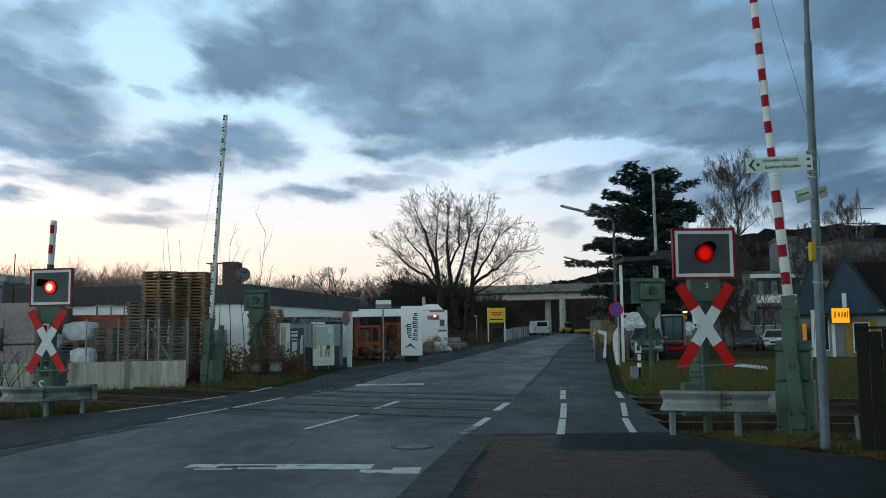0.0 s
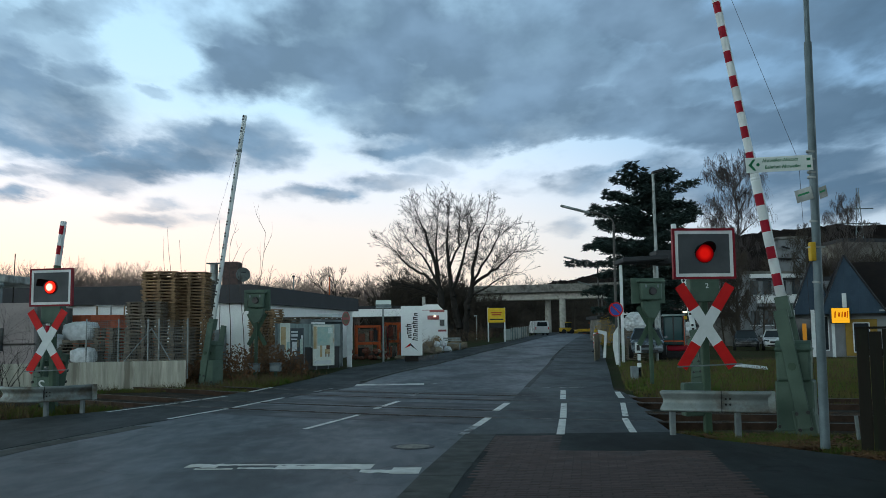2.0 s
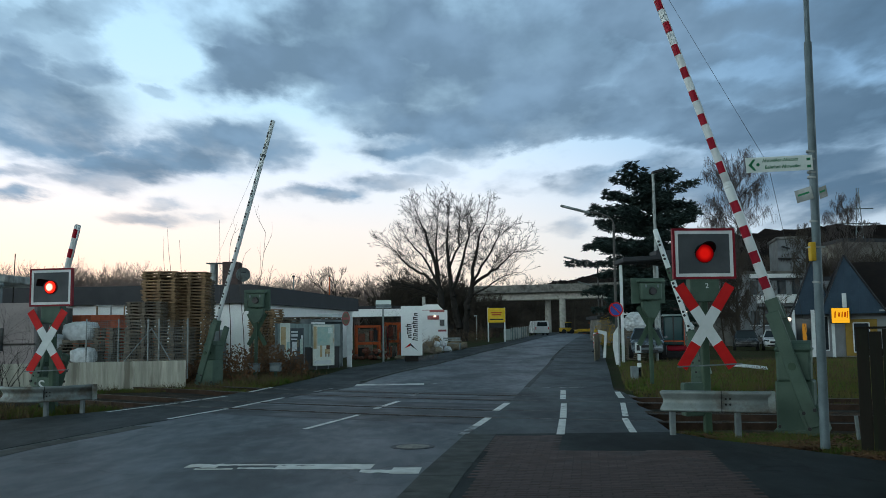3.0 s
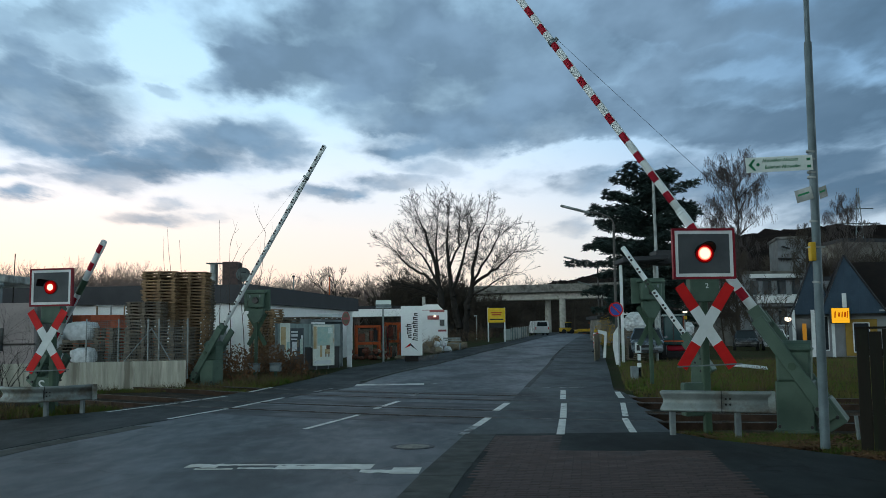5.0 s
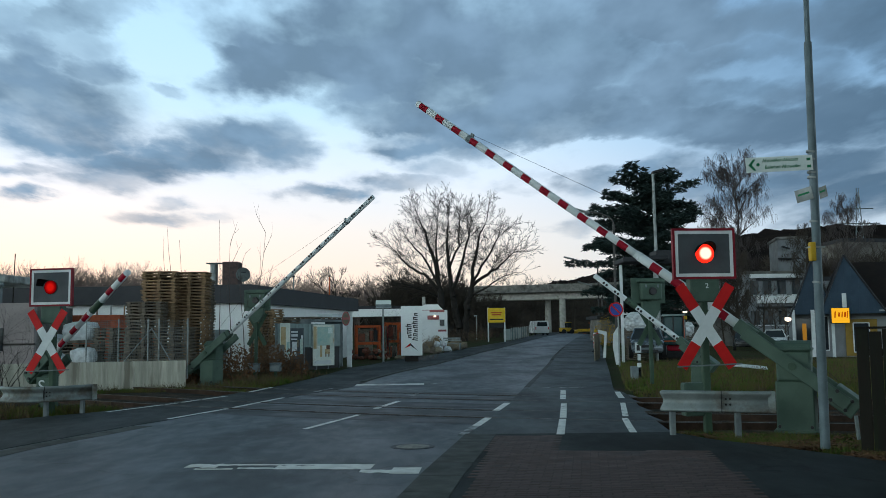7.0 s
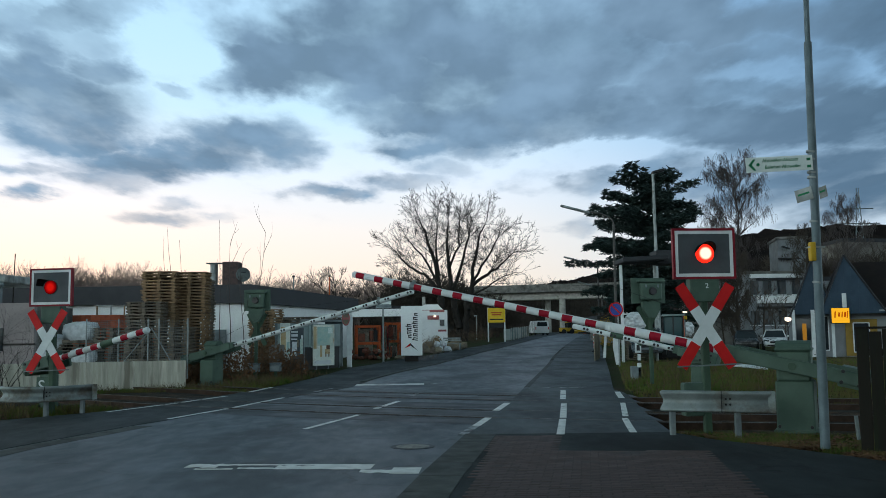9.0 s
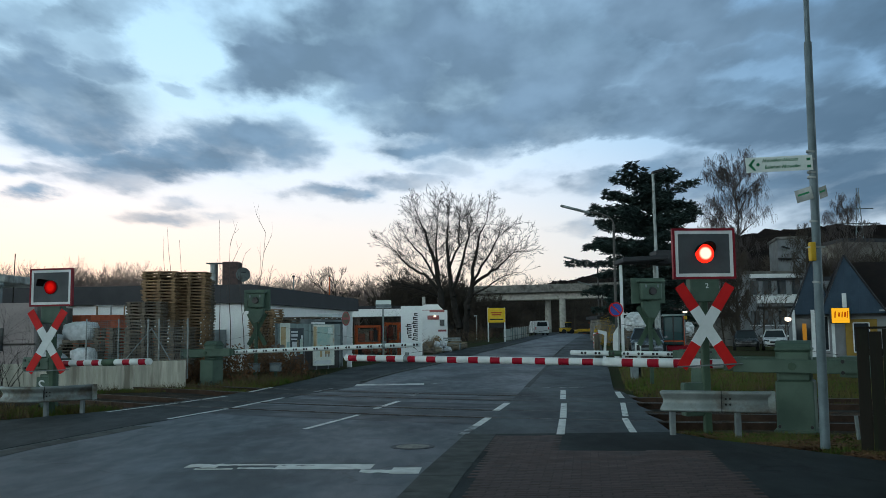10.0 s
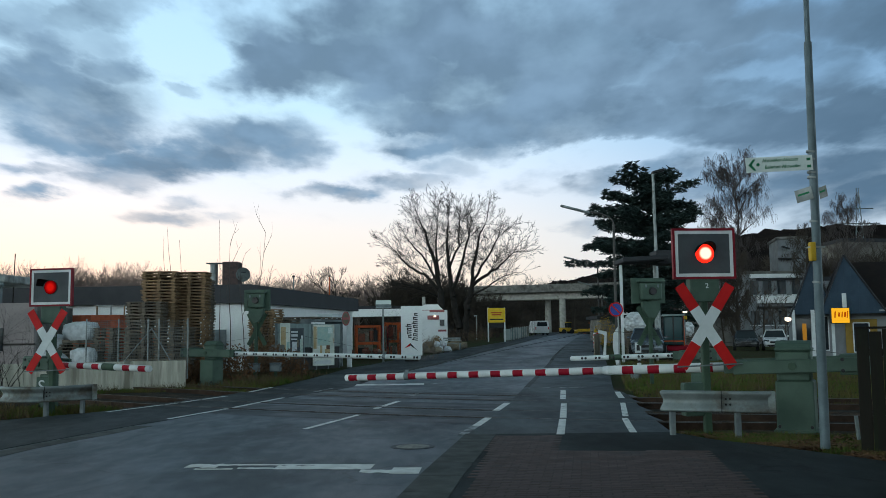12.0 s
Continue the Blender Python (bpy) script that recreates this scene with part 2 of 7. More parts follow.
PAINT_OLD = surface("road_paint_worn", (0.36, 0.37, 0.37), (0.2, 0.21, 0.21), 7, 0.65, 0, 0.2, 70, (0.06, 0.06, 0.065), (0.46, 0.56))
BRICK = surface("paving_brick", (0.08, 0.05, 0.044), (0.064, 0.045, 0.041), 4, 0.75, 0, 0.3, 60, (0.048, 0.041, 0.04), (0.52, 0.66), pieces=0.2)
JOINT = surface("joint_sand", (0.06, 0.044, 0.039), (0.05, 0.039, 0.035), 3, 0.9)
KERB = surface("kerb_concrete", (0.074, 0.078, 0.072), (0.054, 0.058, 0.054), 3, 0.8, 0, 0.3, 50, (0.06, 0.06, 0.055), (0.5, 0.7), pieces=0.15)
CONCRETE = surface("concrete", (0.44, 0.425, 0.39), (0.33, 0.32, 0.295), 2.2, 0.85, 0, 0.3, 40, (0.17, 0.16, 0.14), (0.55, 0.75), pieces=0.12)
CONCRETE_OLD = surface("concrete_stained", (0.21, 0.2, 0.185), (0.13, 0.125, 0.115), 1.5, 0.85, 0, 0.3, 30, (0.06, 0.055, 0.05), (0.48, 0.7))
GRASS_SOIL = surface("meadow_soil", (0.034, 0.046, 0.012), (0.046, 0.04, 0.018), 0.6, 0.95, 0, 0.8, 14, (0.055, 0.04, 0.025), (0.5, 0.65), depth=0.05, spec=0.05)
BLADE = surface("grass_blade", (0.07, 0.115, 0.02), (0.12, 0.1, 0.034), 1.2, 0.8, 0, 0, spec=0.1)
LEAF_DRY = surface("dead_leaf", (0.17, 0.085, 0.04), (0.1, 0.055, 0.03), 5, 0.85, 0, 0)
BALLAST = surface("ballast", (0.034, 0.027, 0.02), (0.02, 0.017, 0.014), 6, 0.95, 0, 1.0, 22, (0.07, 0.045, 0.028), (0.5, 0.65), depth=0.05)
RAIL_RUST = surface("rail_rust", (0.06, 0.036, 0.024), (0.04, 0.026, 0.019), 5, 0.8, 0.2, 0.2)
RAIL_SHINE = surface("rail_head", (0.11, 0.1, 0.095), (0.07, 0.062, 0.056), 8, 0.55, 0.6, 0.05)
GREEN = surface("signal_green", (0.072, 0.112, 0.086), (0.055, 0.088, 0.068), 2.5, 0.55, 0, 0.08, 80, (0.05, 0.07, 0.055), (0.55, 0.75))
GREEN_DARK = surface("signal_green_dark", (0.05, 0.085, 0.055), (0.038, 0.065, 0.045), 2.5, 0.6, 0, 0.08, 80, (0.03, 0.045, 0.03), (0.55, 0.75))
WHITE = surface("white_enamel", (0.6, 0.63, 0.64), (0.52, 0.55, 0.56), 3, 0.75, 0, 0.0, 60, (0.42, 0.43, 0.42), (0.6, 0.8), 0.04, spec=0.15)
RED_BAND = surface("crimson_band", (0.27, 0.006, 0.02), (0.22, 0.005, 0.017), 3, 0.5, 0, 0.0, 60, (0.17, 0.008, 0.014), (0.62, 0.8), 0.05, spec=0.12)
RED = surface("red_enamel", (0.5, 0.012, 0.012), (0.42, 0.01, 0.01), 3, 0.5, 0, 0.0, 60, (0.26, 0.012, 0.014), (0.62, 0.8), 0.05, spec=0.15)
RED_DARK = surface("aged_red_enamel", (0.2, 0.012, 0.022), (0.15, 0.01, 0.02), 3, 0.5, 0, 0.04, spec=0.15)
MANHOLE = surface("cast_cover", (0.27, 0.26, 0.22), (0.17, 0.165, 0.145), 14, 0.7, 0, 0.3, 60, (0.1, 0.1, 0.09), (0.55, 0.7))
GUARD = surface("weathered_guard_rail", (0.24, 0.27, 0.27), (0.18, 0.205, 0.205), 3, 0.6, 0.3, 0.12, 45, (0.1, 0.085, 0.065), (0.52, 0.68))
BLACK = surface("black_enamel", (0.018, 0.018, 0.02), (0.026, 0.026, 0.028), 4, 0.5, 0, 0.05)
PANEL = surface("signal_panel", (0.07, 0.078, 0.086), (0.055, 0.062, 0.07), 3, 0.55, 0, 0.06, 60, (0.045, 0.05, 0.055), (0.58, 0.75))
ZINC = surface("galvanised_steel", (0.3, 0.32, 0.32), (0.22, 0.24, 0.24), 4, 0.55, 0.4, 0.12, 45, (0.12, 0.115, 0.1), (0.52, 0.72))
ZINC_DULL = surface("weathered_steel", (0.2, 0.23, 0.24), (0.15, 0.175, 0.185), 3, 0.6, 0.4, 0.12, 45, (0.1, 0.11, 0.11), (0.55, 0.75))
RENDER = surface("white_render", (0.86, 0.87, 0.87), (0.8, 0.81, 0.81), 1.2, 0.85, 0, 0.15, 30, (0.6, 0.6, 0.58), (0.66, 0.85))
# render of the pale houses on the right, greyed: their shade is in the colour
RENDER_SHADED = surface("shaded_render", (0.23, 0.243, 0.258), (0.19, 0.2, 0.213), 1.2, 0.85, 0, 0.15, 30, (0.2, 0.2, 0.22), (0.56, 0.8))
FASCIA = surface("bitumen_fascia", (0.025, 0.026, 0.03), (0.04, 0.041, 0.046), 1.2, 0.7, 0, 0.1)
SLATE = surface("blue_slate", (0.022, 0.042, 0.07), (0.032, 0.055, 0.085), 2.0, 0.6, 0, 0.2, pieces=0.1)
ROOF_TILE = surface("dark_roof_tile", (0.03, 0.022, 0.02), (0.045, 0.034, 0.03), 2.0, 0.75, 0, 0.3)
PALLET_WOOD = surface("pallet_wood", (0.29, 0.185, 0.1), (0.19, 0.13, 0.08), 3, 0.85, 0, 0.3, 40, (0.08, 0.062, 0.045), (0.5, 0.68), pieces=0.3)
PALLET_GREY = surface("weathered_wood", (0.2, 0.165, 0.125), (0.13, 0.11, 0.09), 3, 0.85, 0, 0.3, 40, (0.055, 0.05, 0.043), (0.5, 0.68), pieces=0.3)
CLAY = surface("stacked_clay_brick", (0.42, 0.105, 0.05), (0.3, 0.085, 0.042), 4, 0.8, 0, 0.2, pieces=0.15)
FOIL = surface("white_wrapping_foil", (0.66, 0.68, 0.7), (0.5, 0.52, 0.54), 6, 0.4, 0, 0.5, 9, depth=0.05)
BROWN_BANK = surface("brown_undergrowth", (0.075, 0.058, 0.046), (0.05, 0.04, 0.033), 0.3, 1.0, 0, 0.8, 2.0, depth=0.3, spec=0.0)
BARK = surface("dark_bark", (0.018, 0.016, 0.015), (0.032, 0.028, 0.025), 5, 0.9, 0, 0.4)
BARK_BIRCH = surface("birch_twig", (0.092, 0.075, 0.072), (0.062, 0.052, 0.05), 5, 0.9, 0, 0.2)
TWIG = surface("bare_twigs", (0.19, 0.145, 0.13), (0.23, 0.175, 0.155), 0.05, 0.95, 0, 0)
SHRUB = surface("shrub_twigs", (0.11, 0.07, 0.045), (0.07, 0.05, 0.034), 0.8, 0.95, 0, 0)
NEEDLE = surface("cedar_needles", (0.032, 0.05, 0.048), (0.05, 0.07, 0.064), 0.6, 0.85, 0, 0, spec=0.1)
WOODS = surface("far_woods", (0.014, 0.012, 0.012), (0.025, 0.02, 0.018), 0.03, 1.0, 0, 0.8, 0.4, depth=1.5, spec=0.0)
YELLOW = surface("yellow_board", (0.72, 0.5, 0.02), (0.62, 0.42, 0.015), 2, 0.5, 0, 0.03)
YELLOW_M = surface("yellow_machine", (0.5, 0.32, 0.02), (0.38, 0.24, 0.015), 2, 0.6, 0, 0.05)
BLUE_SIGN = surface("blue_sign", (0.03, 0.06, 0.3), (0.025, 0.05, 0.25), 3, 0.4, 0, 0.02)
CAR_WHITE = surface("white_car_paint", (0.7, 0.71, 0.72), (0.64, 0.65, 0.66), 1, 0.25, 0, 0, spec=0.6)
CAR_DARK = surface("dark_car_paint", (0.03, 0.032, 0.036), (0.04, 0.042, 0.046), 1, 0.25, 0, 0, spec=0.6)
CAR_BLUE = surface("silver_blue_car_paint", (0.12, 0.15, 0.18), (0.15, 0.18, 0.21), 1, 0.25, 0.4, 0, spec=0.6)
TYRE = surface("tyre", (0.015, 0.015, 0.016), (0.022, 0.022, 0.023), 6, 0.8, 0, 0.1)
STEEL_GREEN = surface("grey_green_sheet", (0.27, 0.32, 0.32), (0.21, 0.26, 0.26), 1.4, 0.6, 0.1, 0.15, 40, (0.06, 0.065, 0.06), (0.56, 0.75))
POSTER = surface("bleached_poster", (0.72, 0.73, 0.66), (0.55, 0.6, 0.55), 1.6, 0.6, 0, 0.05, 30, (0.34, 0.25, 0.16), (0.5, 0.62))
POSTER_DARK = surface("dark_poster", (0.05, 0.06, 0.07), (0.08, 0.09, 0.1), 1.6, 0.6, 0, 0.05)
STONE = surface("garden_stone", (0.24, 0.2, 0.14), (0.16, 0.14, 0.11), 1.5, 0.9, 0, 0.3, pieces=0.25)
GLASS = glass("window_glass")
GLASS_TEAL = glass("teal_cab_glass", (0.02, 0.055, 0.06), 0.12)
LENS_GLASS = glass("lamp_lens", (0.01, 0.01, 0.012), 0.08)
ORANGE = surface("orange_paint", (0.45, 0.09, 0.02), (0.36, 0.07, 0.02), 2, 0.6, 0, 0.05)
RED_GLOW = lens_glow("red_lamp_glass", (0.62, 0.006, 0.003), (0.14, 0.0, 0.001), 0.95)
HOT_GLOW = lens_glow("hot_filament_glow", (1.0, 0.72, 0.45), (1.0, 0.02, 0.006), 1.7, (0.42, 0.74))
AMBER_SIGN = glow("amber_lit_sign", (1.0, 0.46, 0.012), 1.0)
WARM_LAMP = glow("warm_lamp", (1.0, 0.8, 0.55), 1.6)
AMBER_DARK = glow("amber_lettering", (0.75, 0.1, 0.0), 0.55)
AMBER_DIM = glow("amber_room_light", (1.0, 0.45, 0.05), 0.3)


SIGN_WHITE = surface("sign_white", (0.66, 0.72, 0.7), (0.6, 0.66, 0.64), 3, 0.45, 0, 0.0, 60, (0.45, 0.48, 0.46), (0.6, 0.8), 0.04)
TEAL_FENCE = surface("teal_grey_fence", (0.12, 0.165, 0.175), (0.09, 0.125, 0.135), 2, 0.7, 0, 0.1)
MAST_DARK = surface("dark_mast", (0.085, 0.082, 0.078), (0.06, 0.058, 0.055), 3, 0.7, 0, 0.1)
OCHRE = surface("ochre_shop_paint", (0.26, 0.17, 0.03), (0.2, 0.13, 0.025), 1.5, 0.7, 0, 0.1)
RED_FADED = surface("bleached_red", (0.36, 0.13, 0.13), (0.3, 0.1, 0.1), 3, 0.6)
POLE_STEEL = surface("bluish_pole_steel", (0.13, 0.165, 0.185), (0.1, 0.13, 0.145), 3, 0.55, 0.3, 0.12, 45, (0.08, 0.09, 0.095), (0.55, 0.75))
STRAW_PALE = surface("pale_straw", (0.3, 0.2, 0.09), (0.2, 0.14, 0.07), 2, 0.9, 0, 0, spec=0.1)


# ---- building blocks ----
def part(name, bm, material, parent, label=""):
    """Links a bmesh as one mesh object under a thing or a part."""
    me = bpy.data.meshes.new(name)
    bm.to_mesh(me)
    bm.free()
    me.materials.append(material)
    ob = new(name, me)
    ob.parent = parent
    return tagged(ob, label)


def share(name, me, parent, m, label=""):
    ob = new(name, me)
    ob.parent, ob.matrix_basis = parent, m
    return tagged(ob, label)


def thing(name, at, label, category, group="", yaw=0.0, kind=""):
    ob = new(name)
    ob.matrix_basis = pose(*at, 0, 0, yaw)
    ob.empty_display_size = 0.2
    return tagged(ob, label, category, group, kind)


def box(bm, size, at=(0, 0, 0), turn=None, bevel=0.0):
    """A box of that size round a centre; bevelled edges on request."""
    m = Matrix.Translation(at) @ (turn.to_4x4() if turn else Matrix()) @ Matrix.Diagonal((*size, 1))
    got = bmesh.ops.create_cube(bm, size=1, matrix=m)["verts"]
    if bevel:
        edges = list({e for v in got for e in v.link_edges})
        bmesh.ops.bevel(bm, geom=edges, offset=bevel, segments=1, affect="EDGES")
    return bm


def cyl(bm, a, b, r, r2=None, seg=12):
    """A rod or cone from a to b."""
    a, b = Vector(a), Vector(b)
    m = Matrix.Translation((a + b) / 2) @ (b - a).to_track_quat("Z", "Y").to_matrix().to_4x4()
    bmesh.ops.create_cone(bm, cap_ends=True, segments=seg, radius1=r, radius2=r if r2 is None else r2, depth=(b - a).length, matrix=m)
    return bm


def pipe(bm, x0, x1, y, r, seg=20, step=0.4):
    """A closed pipe along x, in short smooth lengths."""
    n = max(1, round((x1 - x0) / step))
    rings = []
    for i in range(n + 1):
        x = x0 + (x1 - x0) * i / n
        rings.append([bm.verts.new((x, y + r * math.cos(2 * math.pi * k / seg), r * math.sin(2 * math.pi * k / seg))) for k in range(seg)])
    for a, b in zip(rings, rings[1:]):
        for k in range(seg):
            bm.faces.new((a[k], b[k], b[(k + 1) % seg], a[(k + 1) % seg])).smooth = True
    bm.faces.new(rings[0])
    bm.faces.new(rings[-1][::-1])
    bmesh.ops.recalc_face_normals(bm, faces=bm.faces)
    return bm


def tube(bm, pts, r, seg=8):
    for a, b in zip(pts, pts[1:]):
        cyl(bm, a, b, r, r, seg)
    return bm


def slab(bm, outline, z0, z1):
    """A flat polygon with thickness; the outline may be on a slope via ground()."""
    lo = [bm.verts.new((x, y, z0)) for x, y in outline]
    hi = [bm.verts.new((x, y, z1)) for x, y in outline]
    n = len(outline)
    bm.faces.new(hi)
    bm.faces.new(lo[::-1])
    for i in range(n):
        bm.faces.new((lo[i], lo[(i + 1) % n], hi[(i + 1) % n], hi[i]))
    bmesh.ops.recalc_face_normals(bm, faces=bm.faces)
    return bm


def plate(bm, outline, thick, m):
    """A polygon in its own xz plane, facing -y, with thickness, set by the matrix m."""
    fr = [bm.verts.new(m @ Vector((x, -thick / 2, z))) for x, z in outline]
    bk = [bm.verts.new(m @ Vector((x, thick / 2, z))) for x, z in outline]
    n = len(outline)
    bm.faces.new(fr)
    bm.faces.new(bk[::-1])
    for i in range(n):
        bm.faces.new((fr[i], bk[i], bk[(i + 1) % n], fr[(i + 1) % n]))
    bmesh.ops.recalc_face_normals(bm, faces=bm.faces)
    return bm


def ring(r, n=24, sx=1.0, sz=1.0):
    return [(r * sx * math.cos(2 * math.pi * i / n), r * sz * math.sin(2 * math.pi * i / n)) for i in range(n)]


def B():
    return bmesh.new()


def words(name, text, size, material, parent, m, label=""):
    """Lettering from the built-in font, turned into a mesh in the xz plane."""
    cu = bpy.data.curves.new(name, "FONT")
    cu.body, cu.size, cu.extrude, cu.align_x, cu.align_y = text, size, 0.003, "LEFT", "BOTTOM"
    tmp = bpy.data.objects.new(name, cu)
    me = bpy.data.meshes.new_from_object(tmp)
    bpy.data.objects.remove(tmp)
    me.materials.clear()
    me.materials.append(material)
    ob = new(name, me)
    ob.parent, ob.matrix_basis = parent, m @ pose(0, 0, 0, 90)
    return tagged(ob, label)


def mesh_from(name, verts, faces, material, parent=None, label=""):
    me = bpy.data.meshes.new(name)
    me.from_pydata([tuple(v) for v in verts], [], faces)
    me.update()
    me.materials.append(material)
    ob = new(name, me)
    ob.parent = parent
    return tagged(ob, label)


# ---- ground ----
TRACK_SLOPE = -0.42


def track(x):
    """The nearest rail's line: y at x."""
    u = max(-9.0, min(9.0, x - 1.0))
    y = 16.6 + TRACK_SLOPE * u + 0.018 * u * u
    s = TRACK_SLOPE + 0.036 * u
    return y + s * (x - 1.0 - u)


def rise(x, y):
    """The road climbs gently beyond the crossing."""
    if y <= 45:
        return 0.0
    s = min(1.0, max(0.0, (22 - x + (y - 45) * 0.1) / 12)) if x > 0 else 1.0
    return min((y - 45) * 0.0128, 1.3) * s


def left_edge(y):
    return np.interp(y, [0, 12.9, 16.2, 17.2, 22.5, 26.5, 30.9, 35.4, 41.3, 49, 59.3, 73.7, 99.9, 127.8, 150, 220], [-7.2, -6.24, -5.45, -5.1, -3.95, -2.74, -2.43, -1.9, -0.94, 0.41, 2.35, 5.2, 10.2, 15.8, 20, 33])


def right_edge(y):
    return np.interp(y, [0, 10.2, 14.0, 18.1, 21.5, 28.7, 36.8, 53.3, 73.3, 103, 131, 150, 220], [-1.6, -0.28, 0.3, 1.05, 1.63, 2.72, 3.96, 6.4, 9.74, 15.0, 20.6, 24, 37])


def left_back(y):
    return np.interp(y, [0, 12, 16.5, 19, 24, 27.8, 32.9, 41, 50.6, 56.5, 70.5, 91, 125, 150], [-16, -13, -9.0, -7.2, -5.65, -4.95, -4.6, -4.3, -2.7, -0.9, 1.9, 6.45, 12.4, 17])


def ground(x, y):
    z = -0.03 + rise(x, y)
    d = y - track(x)
    if -1.6 < d < 8.0:
        z -= 0.13 * min(1, (d + 1.6) / 0.6, (8.0 - d) / 1.0)
    return z


def build_ground():
    xs = sorted(set([-2500, -1200, -600, -300, -160, -100, -70, -50, -40, -34, -28] + [x * 0.5 - 24 for x in range(97)] + [28, 34, 42, 55, 70, 100, 160, 300, 600, 1200, 2500]))
    ys = sorted(set([-600, -200, -60, -20, -8, 0] + [4 + 0.5 * i for i in range(80)] + [46 + 3 * i for i in range(20)] + [110, 125, 140, 160, 190, 240, 320, 500, 900, 1600, 3200]))
    verts = [(x, y, ground(x, y) - 0.03) for y in ys for x in xs]
    n = len(xs)
    faces = [(j * n + i, j * n + i + 1, (j + 1) * n + i + 1, (j + 1) * n + i) for j in range(len(ys) - 1) for i in range(n - 1)]
    tagged(mesh_from("ground", verts, faces, GRASS_SOIL), "winter grass and bare soil beside the crossing", "ground", kind="structure")


def strip(name, lo, hi, ys, lift, material, label, category, across=4, parent=None):
    """A paved band between two edge lines, following the slope."""
    verts, faces = [], []
    for y in ys:
        a, b = lo(y), hi(y)
        for i in range(across + 1):
            x = a + (b - a) * i / across
            verts.append((x, y, rise(x, y) + lift))
    k = across + 1
    for j in range(len(ys) - 1):
        for i in range(across):
            faces.append((j * k + i, j * k + i + 1, (j + 1) * k + i + 1, (j + 1) * k + i))
    # skirts down into the soil
    m = len(verts)
    for j, y in enumerate(ys):
        for i in (0, across):
            x, yy, z = verts[j * k + i]
            verts.append((x, yy, z - 0.25))
    for j in range(len(ys) - 1):
        faces.append((j * k, (j + 1) * k, m + 2 * j + 2, m + 2 * j))
        faces.append((j * k + across, m + 2 * j + 1, m + 2 * j + 3, (j + 1) * k + across))
    ob = mesh_from(name, verts, faces, material, parent)
    return tagged(ob, label, category, kind="structure")


YS = [-8, 0, 4, 8] + [10 + i for i in range(36)] + [48 + 4 * i for i in range(44)]
build_ground()
road = strip("road", left_edge, right_edge, YS, 0.0, ASPHALT, "worn grey damp asphalt road over the crossing", "road", 6)
def path_back(y):
    return np.interp(y, [0, 8, 10.2, 11.6, 12.5, 13.7, 17, 22.6, 24.1, 33.7, 45.6, 59.7, 85, 131, 220], [9, 6.3, 5.3, 4.75, 4.05, 3.42, 3.75, 4.5, 4.45, 6.1, 8.1, 10.4, 14.6, 23.5, 41])


# the near stretch carries its shade in the asphalt colour
strip("pavement", right_edge, path_back, [y for y in YS if y <= 14], 0.012, ASPHALT_SHADED, "asphalt footpath before the crossing, with shade in its near-black colour", "pavement", 5)
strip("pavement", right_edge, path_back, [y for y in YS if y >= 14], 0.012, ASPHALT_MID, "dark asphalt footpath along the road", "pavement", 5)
strip("pavement", left_back, left_edge, [y for y in YS if y < 150], 0.008, ASPHALT_SIDE, "dark asphalt path and verge beside the road", "pavement", 5)


def flat_patch(name, pts, lift, material, parent, label="", thick=0.006):
    bm = slab(B(), pts, lift - thick, lift)
    return part(name, bm, material, parent, label)


def band(a, b, w):
    """The outline of a painted stroke from a to b with width w."""
    a, b = Vector((*a, 0)), Vector((*b, 0))
    n = (b - a).normalized().cross(Vector((0, 0, 1))) * w / 2
    return [(q.x, q.y) for q in (a + n, b + n, b - n, a - n)]


# ---- the crossing: markings, rails, panels ----
def ragged(a, b, w, seed, amp=0.05):
    """A painted stroke with a frayed outline."""
    rg = random.Random(seed)
    a, b = Vector((*a, 0)), Vector((*b, 0))
    d = b - a
    n = d.normalized().cross(Vector((0, 0, 1)))
    m = max(4, int(d.length / 0.07))
    lo = [a + d * (i / m) - n * (w / 2 - abs(rg.gauss(0, amp))) for i in range(m + 1)]
    hi = [a + d * (i / m) + n * (w / 2 - abs(rg.gauss(0, amp))) for i in range(m, -1, -1)]
    return [(q.x, q.y) for q in lo + hi]


markings = thing("road_marking", (0, 0, 0), "worn white painted stop lines and guide dashes on the asphalt", "road marking", kind="structure")
for k, (a, b, w, amp) in enumerate((((-0.29, 10.5), (-0.62, 10.52), 0.44, 0.012), ((-0.6, 10.45), (-0.98, 10.48), 0.26, 0.03), ((-0.86, 10.84), (-2.0, 10.93), 0.4, 0.02),
                                    ((-2.0, 11.08), (-2.5, 11.12), 0.1, 0.02), ((-2.02, 10.8), (-2.45, 10.83), 0.12, 0.03), ((-2.5, 10.78), (-2.95, 10.8), 0.07, 0.01), ((-2.5, 11.1), (-2.75, 11.12), 0.14, 0.03),
                                    ((-2.72, 11.05), (-3.1, 11.07), 0.34, 0.05))):
    flat_patch("marking", ragged(a, b, w, 70 + k, amp), 0.0055 + 0.0003 * k, PAINT_LINE, markings)
